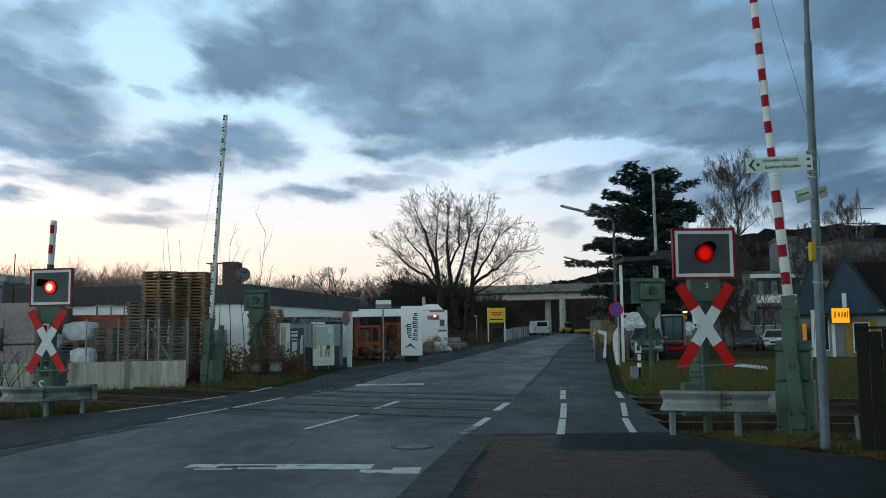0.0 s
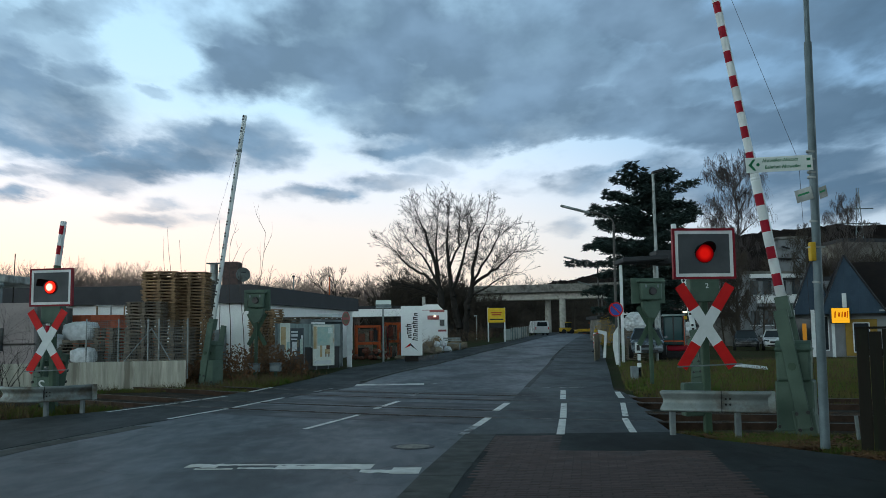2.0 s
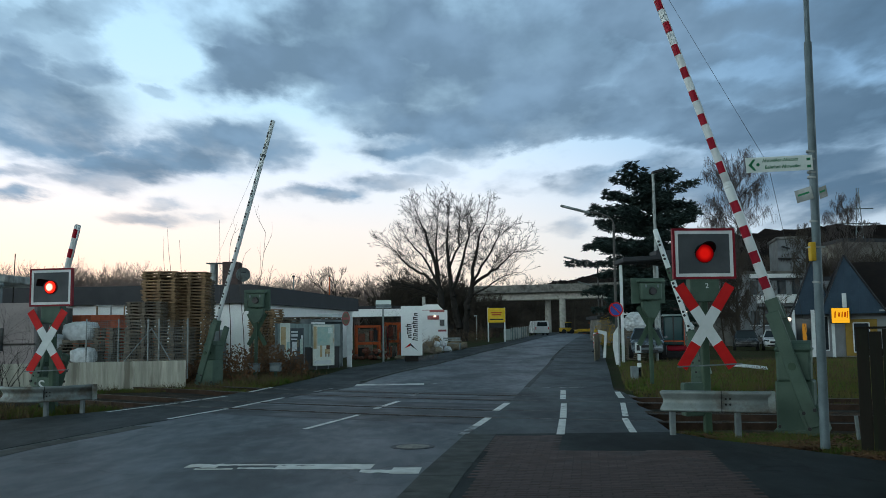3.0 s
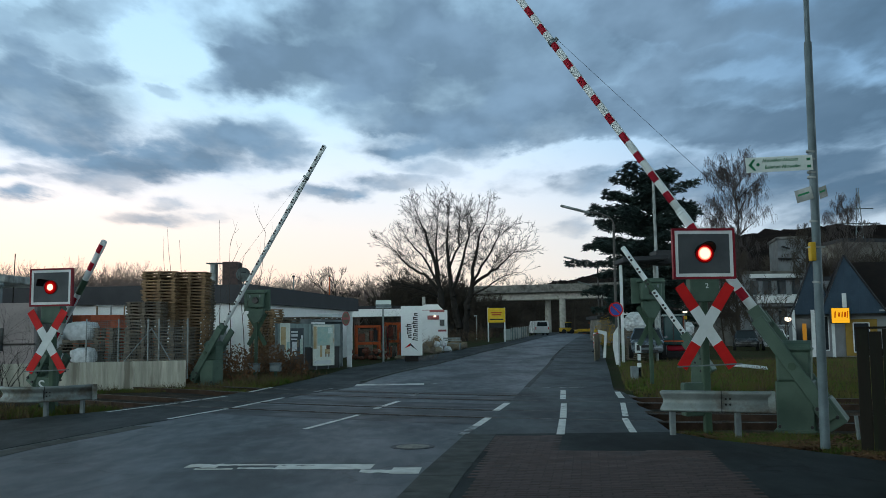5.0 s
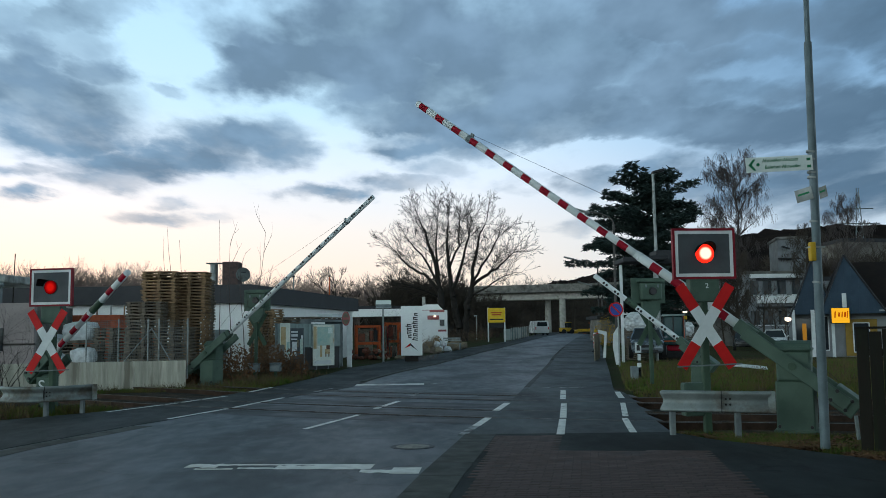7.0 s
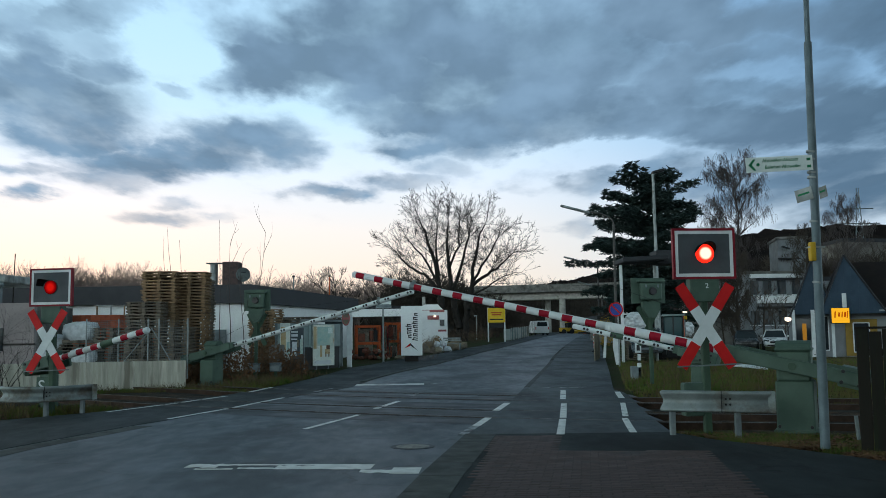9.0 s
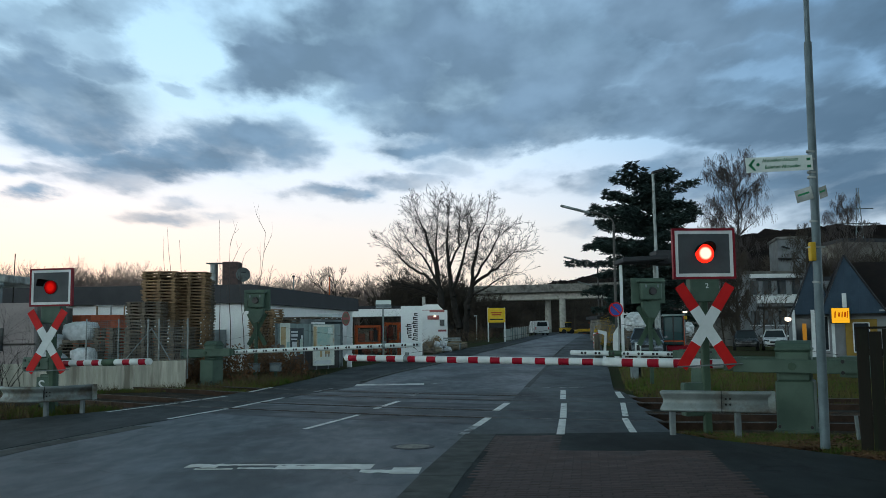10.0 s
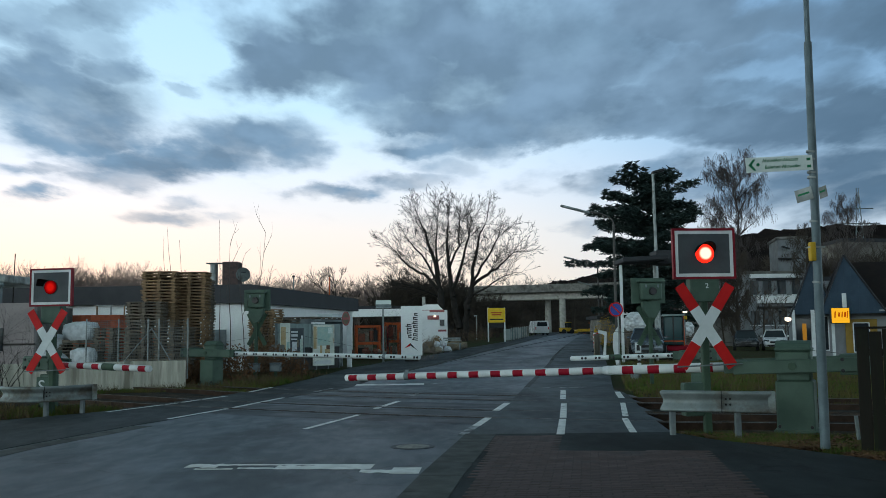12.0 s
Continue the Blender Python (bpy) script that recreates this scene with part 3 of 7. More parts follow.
for lay, (a, b, w, m) in enumerate((
                   ((-2.69, 27.7), (-0.62, 27.75), 0.7, PAINT_LINE), ((-0.5, 27.9), (-0.05, 27.9), 0.35, PAINT_OLD),
                   ((-2.31, 15.14), (-1.66, 17.6), 0.1, PAINT_LINE), ((-1.44, 18.98), (-1.06, 20.92), 0.13, PAINT_LINE), ((-0.82, 22.6), (-0.5, 24.9), 0.12, PAINT_OLD),
                   ((0.26, 13.95), (0.5, 15.2), 0.15, PAINT_OLD), ((0.52, 15.25), (0.78, 16.6), 0.15, PAINT_LINE), ((1.01, 18.1), (1.36, 19.95), 0.15, PAINT_LINE),
                   ((1.74, 13.85), (2.08, 16.2), 0.135, PAINT_LINE), ((2.12, 16.45), (2.55, 19.6), 0.135, PAINT_LINE), ((2.7, 20.9), (3.1, 23.9), 0.15, PAINT_LINE),
                   ((2.87, 14.0), (3.05, 15.3), 0.12, PAINT_LINE), ((3.05, 15.3), (3.18, 16.2), 0.12, PAINT_LINE), ((3.27, 16.6), (3.81, 19.6), 0.12, PAINT_LINE), ((4.06, 21.0), (4.36, 23.1), 0.15, PAINT_LINE),
                   ((-7.0, 18.96), (-6.2, 21.2), 0.1, PAINT_LINE), ((-6.15, 21.4), (-5.59, 23.34), 0.1, PAINT_LINE), ((-5.33, 24.8), (-5.1, 26.9), 0.12, PAINT_LINE),
                   ((-5.2, 17.2), (-4.62, 19.4), 0.1, PAINT_LINE), ((-4.55, 19.7), (-3.98, 22.5), 0.1, PAINT_LINE), ((-3.5, 24.6), (-3.2, 26.2), 0.1, PAINT_OLD),
                   ((2.3, 25.0), (3.9, 25.1), 0.12, PAINT_OLD))):
    flat_patch("marking", band(a, b, w * 0.9 if w < 0.2 else w), (0.0165 if a[0] > 0.1 and a[1] < 26 else 0.0095) + 0.00015 * lay, m, markings)

# the road is mended with darker strips where the rails cross
for k, (off, w) in enumerate(((-0.75, 1.0), (0.75, 1.1), (2.7, 1.2), (4.75, 1.1), (6.4, 0.9))):
    pts_a = [(x, track(x) + off - w / 2) for x in np.linspace(-6.4 + k * 0.35, 3.5 + k * 0.25, 8)]
    pts_b = [(x, track(x) + off + w / 2) for x in np.linspace(-6.4 + k * 0.35, 3.5 + k * 0.25, 8)]
    verts = [(x, y, 0.006 + 0.0002 * k) for x, y in pts_a + pts_b]
    faces = [(i, i + 1, 8 + i + 1, 8 + i) for i in range(7)]
    tagged(mesh_from("road_patch", verts, faces, RUBBER if k in (1, 3) else PATCH), "dark strip between the rails in the road", "road", kind="structure")


def rail_line(off, x0, x1, name, material, z0, z1, w):
    """One straight length of rail profile along the track."""
    xs = np.linspace(x0, x1, 40)
    verts, faces = [], []
    for x in xs:
        s = (track(x + 0.1) - track(x - 0.1)) / 0.2
        n = Vector((-s, 1)).normalized()
        y = track(x) + off * math.hypot(1, s)
        for dx, z in ((-w, z0), (-w, z1), (w, z1), (w, z0)):
            verts.append((x + n.x * dx / 2, y + n.y * dx / 2, z))
    for i in range(len(xs) - 1):
        for j in range(4):
            a, b = i * 4 + j, i * 4 + (j + 1) % 4
            faces.append((a, b, b + 4, a + 4))
    faces += [(0, 1, 2, 3), tuple(len(verts) - 4 + j for j in (3, 2, 1, 0))]
    return verts, faces


for off in (0.0, 1.5, 4.0, 5.5):
    r = thing("rail", (0, 0, 0), "rusty steel rail with a polished head crossing the road", "rail", "rails of the crossing", kind="structure")
    for nm, m, z0, z1, w in (("web", RAIL_RUST, -0.16, 0.008, 0.03), ("foot", RAIL_RUST, -0.165, -0.15, 0.125), ("head", RAIL_RUST, -0.02, 0.012, 0.07), ("running_surface", RAIL_SHINE, 0.012, 0.017, 0.05)):
        mesh_from(nm, *rail_line(off, -45, 45, nm, m, z0, z1, w), m, r)
    # the groove that frees the wheel flange
    for side in (-0.08, 0.08):
        v, f = rail_line(off + side, -6.6, 4.6, "groove", BLACK, 0.004, 0.0085, 0.06)
        mesh_from("groove", v, f, BLACK, r)

for off in (0.75, 4.75):
    xs = np.linspace(-60, 60, 60)
    verts, faces = [], []
    for x in xs:
        for d, z in ((-1.7, -0.3), (-1.25, -0.1), (1.25, -0.1), (1.7, -0.3)):
            verts.append((x, track(x) + off + d, z - (0.08 if -6.8 < x < 4.8 else 0)))
    for i in range(len(xs) - 1):
        for j in range(3):
            faces.append((i * 4 + j, i * 4 + j + 1, i * 4 + j + 5, i * 4 + j + 4))
    tagged(mesh_from("track_bed", verts, faces, BALLAST), "rust-brown ballast bed under the rails", "track", kind="structure")


def manhole(x, y, z):
    t = thing("manhole_cover", (x, y, z), "pale round manhole cover let into the asphalt", "manhole cover")
    bm = B()
    bmesh.ops.create_cone(bm, cap_ends=True, segments=28, radius1=0.31, radius2=0.31, depth=0.012)
    part("frame_ring", bm, PATCH, t)
    bm = B()
    bmesh.ops.create_cone(bm, cap_ends=True, segments=28, radius1=0.235, radius2=0.235, depth=0.016)
    part("cover", bm, MANHOLE, t)


manhole(-0.45, 12.68, -0.001)


# ---- barriers ----
def barrier(at, yaw, z, reach, root, joint, collar, banded, label, group, pedestal=(0.58, 0.5), counter=1.05, thick=0.155, dots=False, clampx=0.0):
    """A pedestal, and on it an arm with its boom; +x is the way the boom points when shut."""
    t = thing("barrier", at, label, "barrier", group, yaw)
    w, d = pedestal
    ph = z - 0.22
    bm = box(B(), (w, d, ph), (0, 0.06, ph / 2), bevel=0.02)
    box(bm, (w + 0.08, d + 0.08, 0.05), (0, 0.06, 0.025), bevel=0.01)
    part("pedestal", bm, GREEN, t)
    bm = box(B(), (w * 0.9, d * 0.75, 0.46), (0, 0.16, z + 0.0), bevel=0.03)
    box(bm, (w * 0.98, d * 0.85, 0.07), (0, 0.16, z + 0.25), bevel=0.025)
    part("drive_housing", bm, GREEN, t)
    for x in (-w * 0.42, w * 0.42):
        for s in (-1, 1):
            part("foot_bolt", cyl(B(), (x, 0.06 + s * (d / 2), 0.1), (x, 0.06 + s * (d / 2 + 0.03), 0.1), 0.024, seg=8), BLACK, t)
    part("cap", cyl(B(), (-w * 0.46, 0.16, z + 0.2), (w * 0.46, 0.16, z + 0.2), d * 0.36, seg=20), GREEN, t, "rounded sheet cap")
    # the arm turns about the drive shaft
    bm = box(B(), (counter + root, 0.07, 0.24), ((root - counter) / 2, -0.20, 0), bevel=0.012)
    box(bm, (counter + root - 0.2, 0.07, 0.2), ((root - counter) / 2, 0.43, 0), bevel=0.012)
    arm = part("arm", bm, GREEN, t)
    bm = cyl(B(), (0, -0.27, 0), (0, 0.5, 0), 0.06)
    for x in (-0.28, 0.28):
        cyl(bm, (x, -0.25, 0.05), (x, -0.22, 0.05), 0.02, seg=6)
    part("shaft", bm, GREEN_DARK, arm)
    bm = box(B(), (0.42, 0.6, 0.3), (-counter + 0.18, 0.11, 0), bevel=0.015)
    part("counterweight", bm, GREEN, arm)
    for x in (-counter + 0.1, -counter + 0.34):
        for zz in (-0.08, 0.08):
            part("bolt", cyl(B(), (x, -0.235, zz), (x, -0.265, zz), 0.028, seg=8), BLACK, arm)
            part("bolt", cyl(B(), (x, 0.465, zz), (x, 0.49, zz), 0.028, seg=8), BLACK, arm)
    bm = box(B(), (0.34, 0.2, 0.2), (root - 0.05, -0.1, 0), bevel=0.01)
    part("boom_socket", bm, GREEN, arm)
    y0 = -0.1
    bm = pipe(B(), root, joint, y0, thick * 0.6) if joint > root else B()
    pipe(bm, max(root, joint), reach, y0, thick / 2)
    part("boom_tube", bm, WHITE, arm, "long white boom tube")
    bm = B()
    cyl(bm, (reach, y0, 0), (reach + 0.02, y0, 0), thick * 0.5, thick * 0.4, 16)
    part("end_cap", bm, WHITE, arm)
    if joint > root:
        bm = cyl(B(), (joint - 0.05, y0, 0), (joint + 0.06, y0, 0), thick * 0.62, thick * 0.53, 16)
        part("joint_sleeve", bm, WHITE, arm)
    if collar:
        bm = cyl(B(), (collar - 0.045, y0, 0), (collar + 0.045, y0, 0), thick * 0.58, thick * 0.58, 16)
        box(bm, (0.06, 0.05, 0.1), (collar, y0, thick * 0.55))
        part("collar", bm, ZINC_DULL, arm, "grey steel wire clamp")
        bm = cyl(B(), (collar, y0, thick * 0.75), (collar * 0.45, y0, thick * 0.5 + 0.62), 0.0034, seg=5)
        cyl(bm, (collar * 0.45, y0, thick * 0.5 + 0.62), (-counter * 0.6, y0, 0.16), 0.0034, seg=5)
        part("stay_wire", bm, BLACK, arm)
    if clampx:
        part("clamp", cyl(B(), (clampx - 0.17, y0, 0), (clampx + 0.17, y0, 0), thick * 0.56, thick * 0.56, 12), GREEN_DARK, arm, "green boom clamp")
    if banded:
        x = reach - 0.17
        past = False
        while x > root + 0.2:
            if x < joint - 0.05 and not past:
                # the thicker root tube starts its own row of bands
                past, x = True, joint - 0.37
            big = x < joint
            rr = (thick * 0.6 if big else thick / 2) + 0.003
            # a stuck-on sheet on either flank; the top and the underside stay white
            bm = B()
            for side in (-1, 1):
                rows = []
                for q in np.linspace(-66, 52, 9):
                    c, s = math.cos(radians(q)), math.sin(radians(q))
                    rows.append([bm.verts.new((x + e, y0 + side * c * r, s * r)) for e, r in ((-0.095, rr - 0.008), (-0.095, rr), (0.095, rr), (0.095, rr - 0.008))])
                for p, q in zip(rows, rows[1:]):
                    for j in range(3):
                        bm.faces.new((p[j], q[j], q[j + 1], p[j + 1]))
                for r in (rows[0], rows[-1]):
                    bm.faces.new(r)
            bmesh.ops.recalc_face_normals(bm, faces=bm.faces)
            part("red_band", bm, RED_BAND, arm, "red reflective band")
            x -= 0.43
    if dots:
        me = None
        x = root + 0.14
        while x < reach - 0.1:
            for dx in (0.0, 0.095):
                for s in (-1, 1):
                    if me is None:
                        bm = cyl(B(), (0, 0, 0), (0, -0.012, 0), 0.033, 0.033, 10)
                        hole = part("hole", bm, BLACK, arm, "dark drain hole")
                        hole.matrix_basis = pose(x + dx, y0 + s * thick * 0.47 + (0.012 if s > 0 else 0), 0)
                        me = hole.data
                    else:
                        share("hole", me, arm, pose(x + dx, y0 + s * thick * 0.47 + (0.012 if s > 0 else 0), 0))
            x += 0.375
    return t, arm


near_barrier, near_arm = barrier((5.37, 13.94, 0), 153.0, 1.0, 8.22, 0.95, 3.0, 6.87, True, "green level crossing barrier with a red and white banded boom", "crossing barriers", (0.54, 0.5), counter=1.03, thick=0.128)
far_barrier, far_arm = barrier((-7.44, 28.95, 0), -27.0, 1.0, 7.62, 0.98, 0.0, 6.5, False, "green level crossing barrier whose white boom has dark holes", "crossing barriers", (0.52, 0.5), thick=0.138, dots=True)
path_left, path_left_arm = barrier((-8.5, 19.5, 0), -27.0, 1.0, 3.05, 0.3, 0.0, 0.0, True, "short footpath barrier with a red and white boom", "footpath barriers", (0.3, 0.26), 0.5, thick=0.13, clampx=1.95)
path_right, path_right_arm = barrier((6.24, 22.4, 0), 153.0, 0.94, 3.3, 0.5, 0.0, 0.0, False, "short footpath barrier with a white holed boom", "footpath barriers", (0.3, 0.26), 0.5, thick=0.13, dots=True, clampx=2.1)


# ---- light signals with crossbucks ----
HOOD = surface("matt_black_hood", (0.008, 0.008, 0.009), (0.012, 0.012, 0.013), 4, 0.95, 0, 0, spec=0.05)
def crossbuck_signal(at, yaw, zp, label, tilt=0.0, dep=0.27, mark=None, arc=(-35, 215), hot=0.148):
    """Post, lamp panel with red and white rim, a red lamp and, below, a cross."""
    t = thing("crossing_signal", at, label, "crossing signal", "light signals of the crossing", yaw)
    part("post", box(B(), (0.11, 0.11, zp - 0.2), (0, 0.09, (zp - 0.2) / 2), bevel=0.012), GREEN_DARK, t)
    part("control_box", box(B(), (0.46, 0.2, 0.36), (0, 0.08, zp - 0.56), bevel=0.015), GREEN, t)
    if mark:
        words("lettering", mark[0], mark[1], WHITE, t, pose(*mark[2]))
    part("base_box", box(B(), (0.34, 0.2, 0.5), (-0.18, 0.16, 0.5), bevel=0.015), GREEN, t)
    pw, ph = 0.98, 0.78
    part("panel", box(B(), (pw - 0.16, 0.05, ph - 0.16), (0, 0, zp), bevel=0.006), PANEL, t)
    for nm, m, o, w, y in (("red_rim", RED_DARK, 0.0, 0.036, -0.004), ("white_rim", WHITE, 0.036, 0.05, -0.002)):
        bm = B()
        for s in (-1, 1):
            box(bm, (pw - 2 * o, 0.07 - o * 0.3, w), (0, y, zp + s * (ph / 2 - o - w / 2)))
            box(bm, (w, 0.07 - o * 0.3, ph - 2 * o - 2 * w), (s * (pw / 2 - o - w / 2), y, zp))
        part(nm, bm, m, t)
    # hood over the lens, open at the front and below
    bm = B()
    n, r0, r1 = 20, 0.150, 0.138
    swing = Matrix.Translation((0, -0.02, zp)) @ Matrix.Rotation(radians(tilt), 4, "Z") @ Matrix.Translation((0, 0.02, -zp))
    vs = []
    for i in range(n + 1):
        a = radians(arc[0] + (arc[1] - arc[0]) * i / n)
        ln = dep * (0.1 + 0.9 * max(0.0, math.sin(a)) ** 0.7) if arc[0] < 0 else dep
        vs.append([bm.verts.new((r0 * math.cos(a), -0.02, zp + r0 * math.sin(a))), bm.verts.new((r0 * math.cos(a), -0.02 - ln, zp + r0 * math.sin(a) + 0.02)),
                   bm.verts.new((r1 * math.cos(a), -0.02 - ln, zp + r1 * math.sin(a) + 0.02)), bm.verts.new((r1 * math.cos(a), -0.02, zp + r1 * math.sin(a)))])
    for p, q in zip(vs, vs[1:]):
        for j in range(4):
            bm.faces.new((p[j], q[j], q[(j + 1) % 4], p[(j + 1) % 4]))
    bmesh.ops.transform(bm, matrix=swing, verts=bm.verts)
    part("hood", bm, HOOD, t)
    bm = cyl(B(), (0, -0.02, zp), (0, -0.045, zp), 0.15, 0.15, 28)
    part("lamp_ring", bm, BLACK, t)
    bm = B()
    plate(bm, ring(0.138, 28), 0.02, Matrix.Translation((0, -0.05, zp)))
    part("lens", bm, RED_GLOW, t, "round red signal lens")
    bm = B()
    bmesh.ops.create_uvsphere(bm, u_segments=24, v_segments=14, radius=hot, matrix=Matrix.Diagonal((1, 0.34, 1, 1)))
    bulb = part("bulb", bm, HOT_GLOW, t, "glowing bulb that flashes")
    # crossbuck
    cz, half, wide = zp - 1.105, 0.735, 0.165
    for sgn in (-1, 1):
        ang = radians(90 - sgn * 32.5)
        d = Vector((math.cos(ang), 0, math.sin(ang)))
        nrm = Vector((-d.z, 0, d.x)) * wide / 2
        for a, b, m, nm in ((-half, -half + 0.42, RED, "red_end"), (-half + 0.42, half - 0.42, WHITE, "white_middle"), (half - 0.42, half, RED, "red_end")):
            q = [d * a - nrm, d * b - nrm, d * b + nrm, d * a + nrm]
            # pointed outer corners follow the cross's upright outline
            bm = plate(B(), [(v.x, v.z) for v in q], 0.012, Matrix.Translation((-0.03, -0.075 - 0.007 * (sgn > 0), cz)))
            part(nm, bm, m, t)
    part("clamp", box(B(), (0.3, 0.03, 0.05), (0, -0.05, cz + 0.12)), ZINC_DULL, t)
    part("lower_rod", cyl(B(), (-0.5, -0.1, cz - 0.61), (0.5, -0.1, cz - 0.575), 0.011, seg=6), ZINC_DULL, t)
    return t, bulb


sig_near, bulb_near = crossbuck_signal((4.0, 13.85, 0), 4, 2.72, "crossing light signal with red lamp over a red and white crossbuck", mark=("2", 0.11, (0.0, -0.025, 2.17)))
sig_left, bulb_left = crossbuck_signal((-8.06, 18.6, 0), -12, 2.585, "crossing light signal with red lamp over a red and white crossbuck", -40, 0.26, ("S", 0.36, (-0.3, 0.055, 0.37)), (95, 175), 0.125)


def back_signal(at, yaw, label, zt, wide=0.72):
    """The green back of a signal that faces the other way: cabinet, lamp housing, post."""
    t = thing("signal_back", at, label, "crossing signal", "signals seen from behind", yaw)
    part("post", box(B(), (0.1, 0.1, zt), (0, 0, zt / 2), bevel=0.01), GREEN_DARK, t)
    part("panel_back", box(B(), (wide * 1.08, 0.05, 0.74), (0, 0.1, zt - 0.08), bevel=0.01), GREEN, t)
    part("lower_housing", plate(B(), [(-0.26, -0.06), (-0.2, -0.2), (-0.1, -0.36), (0.1, -0.36), (0.2, -0.2), (0.26, -0.06), (0.26, 0.1), (-0.26, 0.1)], 0.2, Matrix.Translation((0.02, -0.02, zt - 0.5))), GREEN, t)
    part("top_cover", box(B(), (wide * 0.8, 0.3, 0.06), (0.02, -0.08, zt + 0.19), bevel=0.01), GREEN, t)
    part("lamp_housing", box(B(), (wide * 0.66, 0.22, 0.5), (0.02, -0.06, zt - 0.1), bevel=0.03), GREEN, t)
    bm = cyl(B(), (0.04, -0.16, zt - 0.1), (0.04, -0.24, zt - 0.1), 0.12, 0.11, 14)
    part("round_cap", bm, BLACK, t)
    part("cap_glass", plate(B(), ring(0.085, 18), 0.012, Matrix.Translation((0.04, -0.244, zt - 0.1))), LENS_GLASS, t)
    for x in (-0.16, 0.2):
        part("latch", box(B(), (0.05, 0.03, 0.09), (x, -0.18, zt + 0.05), bevel=0.008), ZINC_DULL, t)
    for sgn in (-1, 1):
        ang = radians(90 - sgn * 30)
        d = Vector((math.cos(ang), 0, math.sin(ang)))
        nrm = Vector((-d.z, 0, d.x)) * 0.075
        q = [d * -0.64 - nrm, d * 0.64 - nrm, d * 0.64 + nrm, d * -0.64 + nrm]
        part("crossbuck_back", plate(B(), [(v.x, v.z) for v in q], 0.012, Matrix.Translation((0, 0.09 + 0.014 * sgn, zt - 1.1))), GREEN_DARK, t)
    return t


back_signal((-6.58, 31.8, 0), -10, "green-painted back of a crossing signal", 2.85, 0.9)
back_signal((6.0, 26.4, 0), 8, "green-painted back of a crossing signal", 2.78, 0.95)


# ---- guard rails ----
def guard_rail(pts, z, posts, label):
    """A folded steel beam along points, on short posts."""
    t = thing("guard_rail", (*pts[0], 0), label, "guard rail", "guard rails")
    o = Vector((*pts[0], 0))
    prof = [(np.interp(abs(q), [0, 0.03, 0.1, 0.125, 0.145, 0.155], [0.02, 0.014, -0.045, -0.055, -0.045, 0.0]), q) for q in np.linspace(0.155, -0.155, 25)]
    bm = B()
    rows = []
    n = len(pts)
    for i, p in enumerate(pts):
        a, b = Vector((*pts[max(i - 1, 0)], 0)), Vector((*pts[min(i + 1, n - 1)], 0))
        nrm = (b - a).normalized().cross(Vector((0, 0, 1)))
        row = []
        for th in (0.0, 0.012):
            row += [bm.verts.new(Vector((*p, z)) - o + nrm * (-(q[0]) + th * -1) + Vector((0, 0, q[1]))) for q in prof]
        rows.append(row)
    k = len(prof)
    for r0, r1 in zip(rows, rows[1:]):
        for j in range(k - 1):
            bm.faces.new((r0[j], r0[j + 1], r1[j + 1], r1[j]))
            bm.faces.new((r0[k + j], r1[k + j], r1[k + j + 1], r0[k + j + 1]))
        for j in (0, k - 1):
            bm.faces.new((r0[j], r1[j], r1[k + j], r0[k + j]))
    for r in (rows[0], rows[-1]):
        for j in range(k - 1):
            bm.faces.new((r[j], r[j + 1], r[k + j + 1], r[k + j]))
    bmesh.ops.recalc_face_normals(bm, faces=bm.faces)
    beam = part("beam", bm, GUARD, t, "folded weathered steel beam")
    for f in beam.data.polygons:
        f.use_smooth = True
    mid, end = Vector((*pts[n // 2], z)) - o, Vector((*pts[-1], z)) - o
    way = (Vector((*pts[-1], 0)) - Vector((*pts[n // 2], 0))).normalized()
    turn = Matrix.Rotation(math.atan2(way.y, way.x), 3, "Z")
    part("splice_joint", box(B(), (0.012, 0.05, 0.3), mid + turn @ Vector((0.1, -0.045, 0)), turn), TYRE, t)
    for dx in (0.16, 0.22):
        for dz in (-0.04, 0.04):
            part("bolt", cyl(B(), mid + turn @ Vector((dx, -0.0, dz)), mid + turn @ Vector((dx, -0.035, dz)), 0.016, seg=8), TYRE, t)
    part("end_plate", box(B(), (0.1, 0.02, 0.31), end + turn @ Vector((-0.02, -0.075, 0)), turn, 0.006), GUARD, t)
    for x, y in posts:
        part("post", box(B(), (0.075, 0.1, z + 0.02), (x - o.x, y - o.y, (z + 0.02) / 2 - 0.02), bevel=0.006), ZINC_DULL, t)
    return t


guard_rail([(3.22, 13.55), (3.26, 13.5), (3.9, 13.25), (4.6, 13.0), (4.68, 13.05)], 0.52, [(3.38, 13.62), (4.26, 13.34)], "short galvanised guard rail guarding the signal post")
guard_rail([(-8.98, 18.55), (-8.85, 18.25), (-8.5, 17.95), (-8.0, 17.95), (-7.5, 18.3), (-7.2, 18.75)], 0.44, [(-7.98, 18.3), (-7.42, 18.72)], "curved galvanised guard rail in front of the signal")


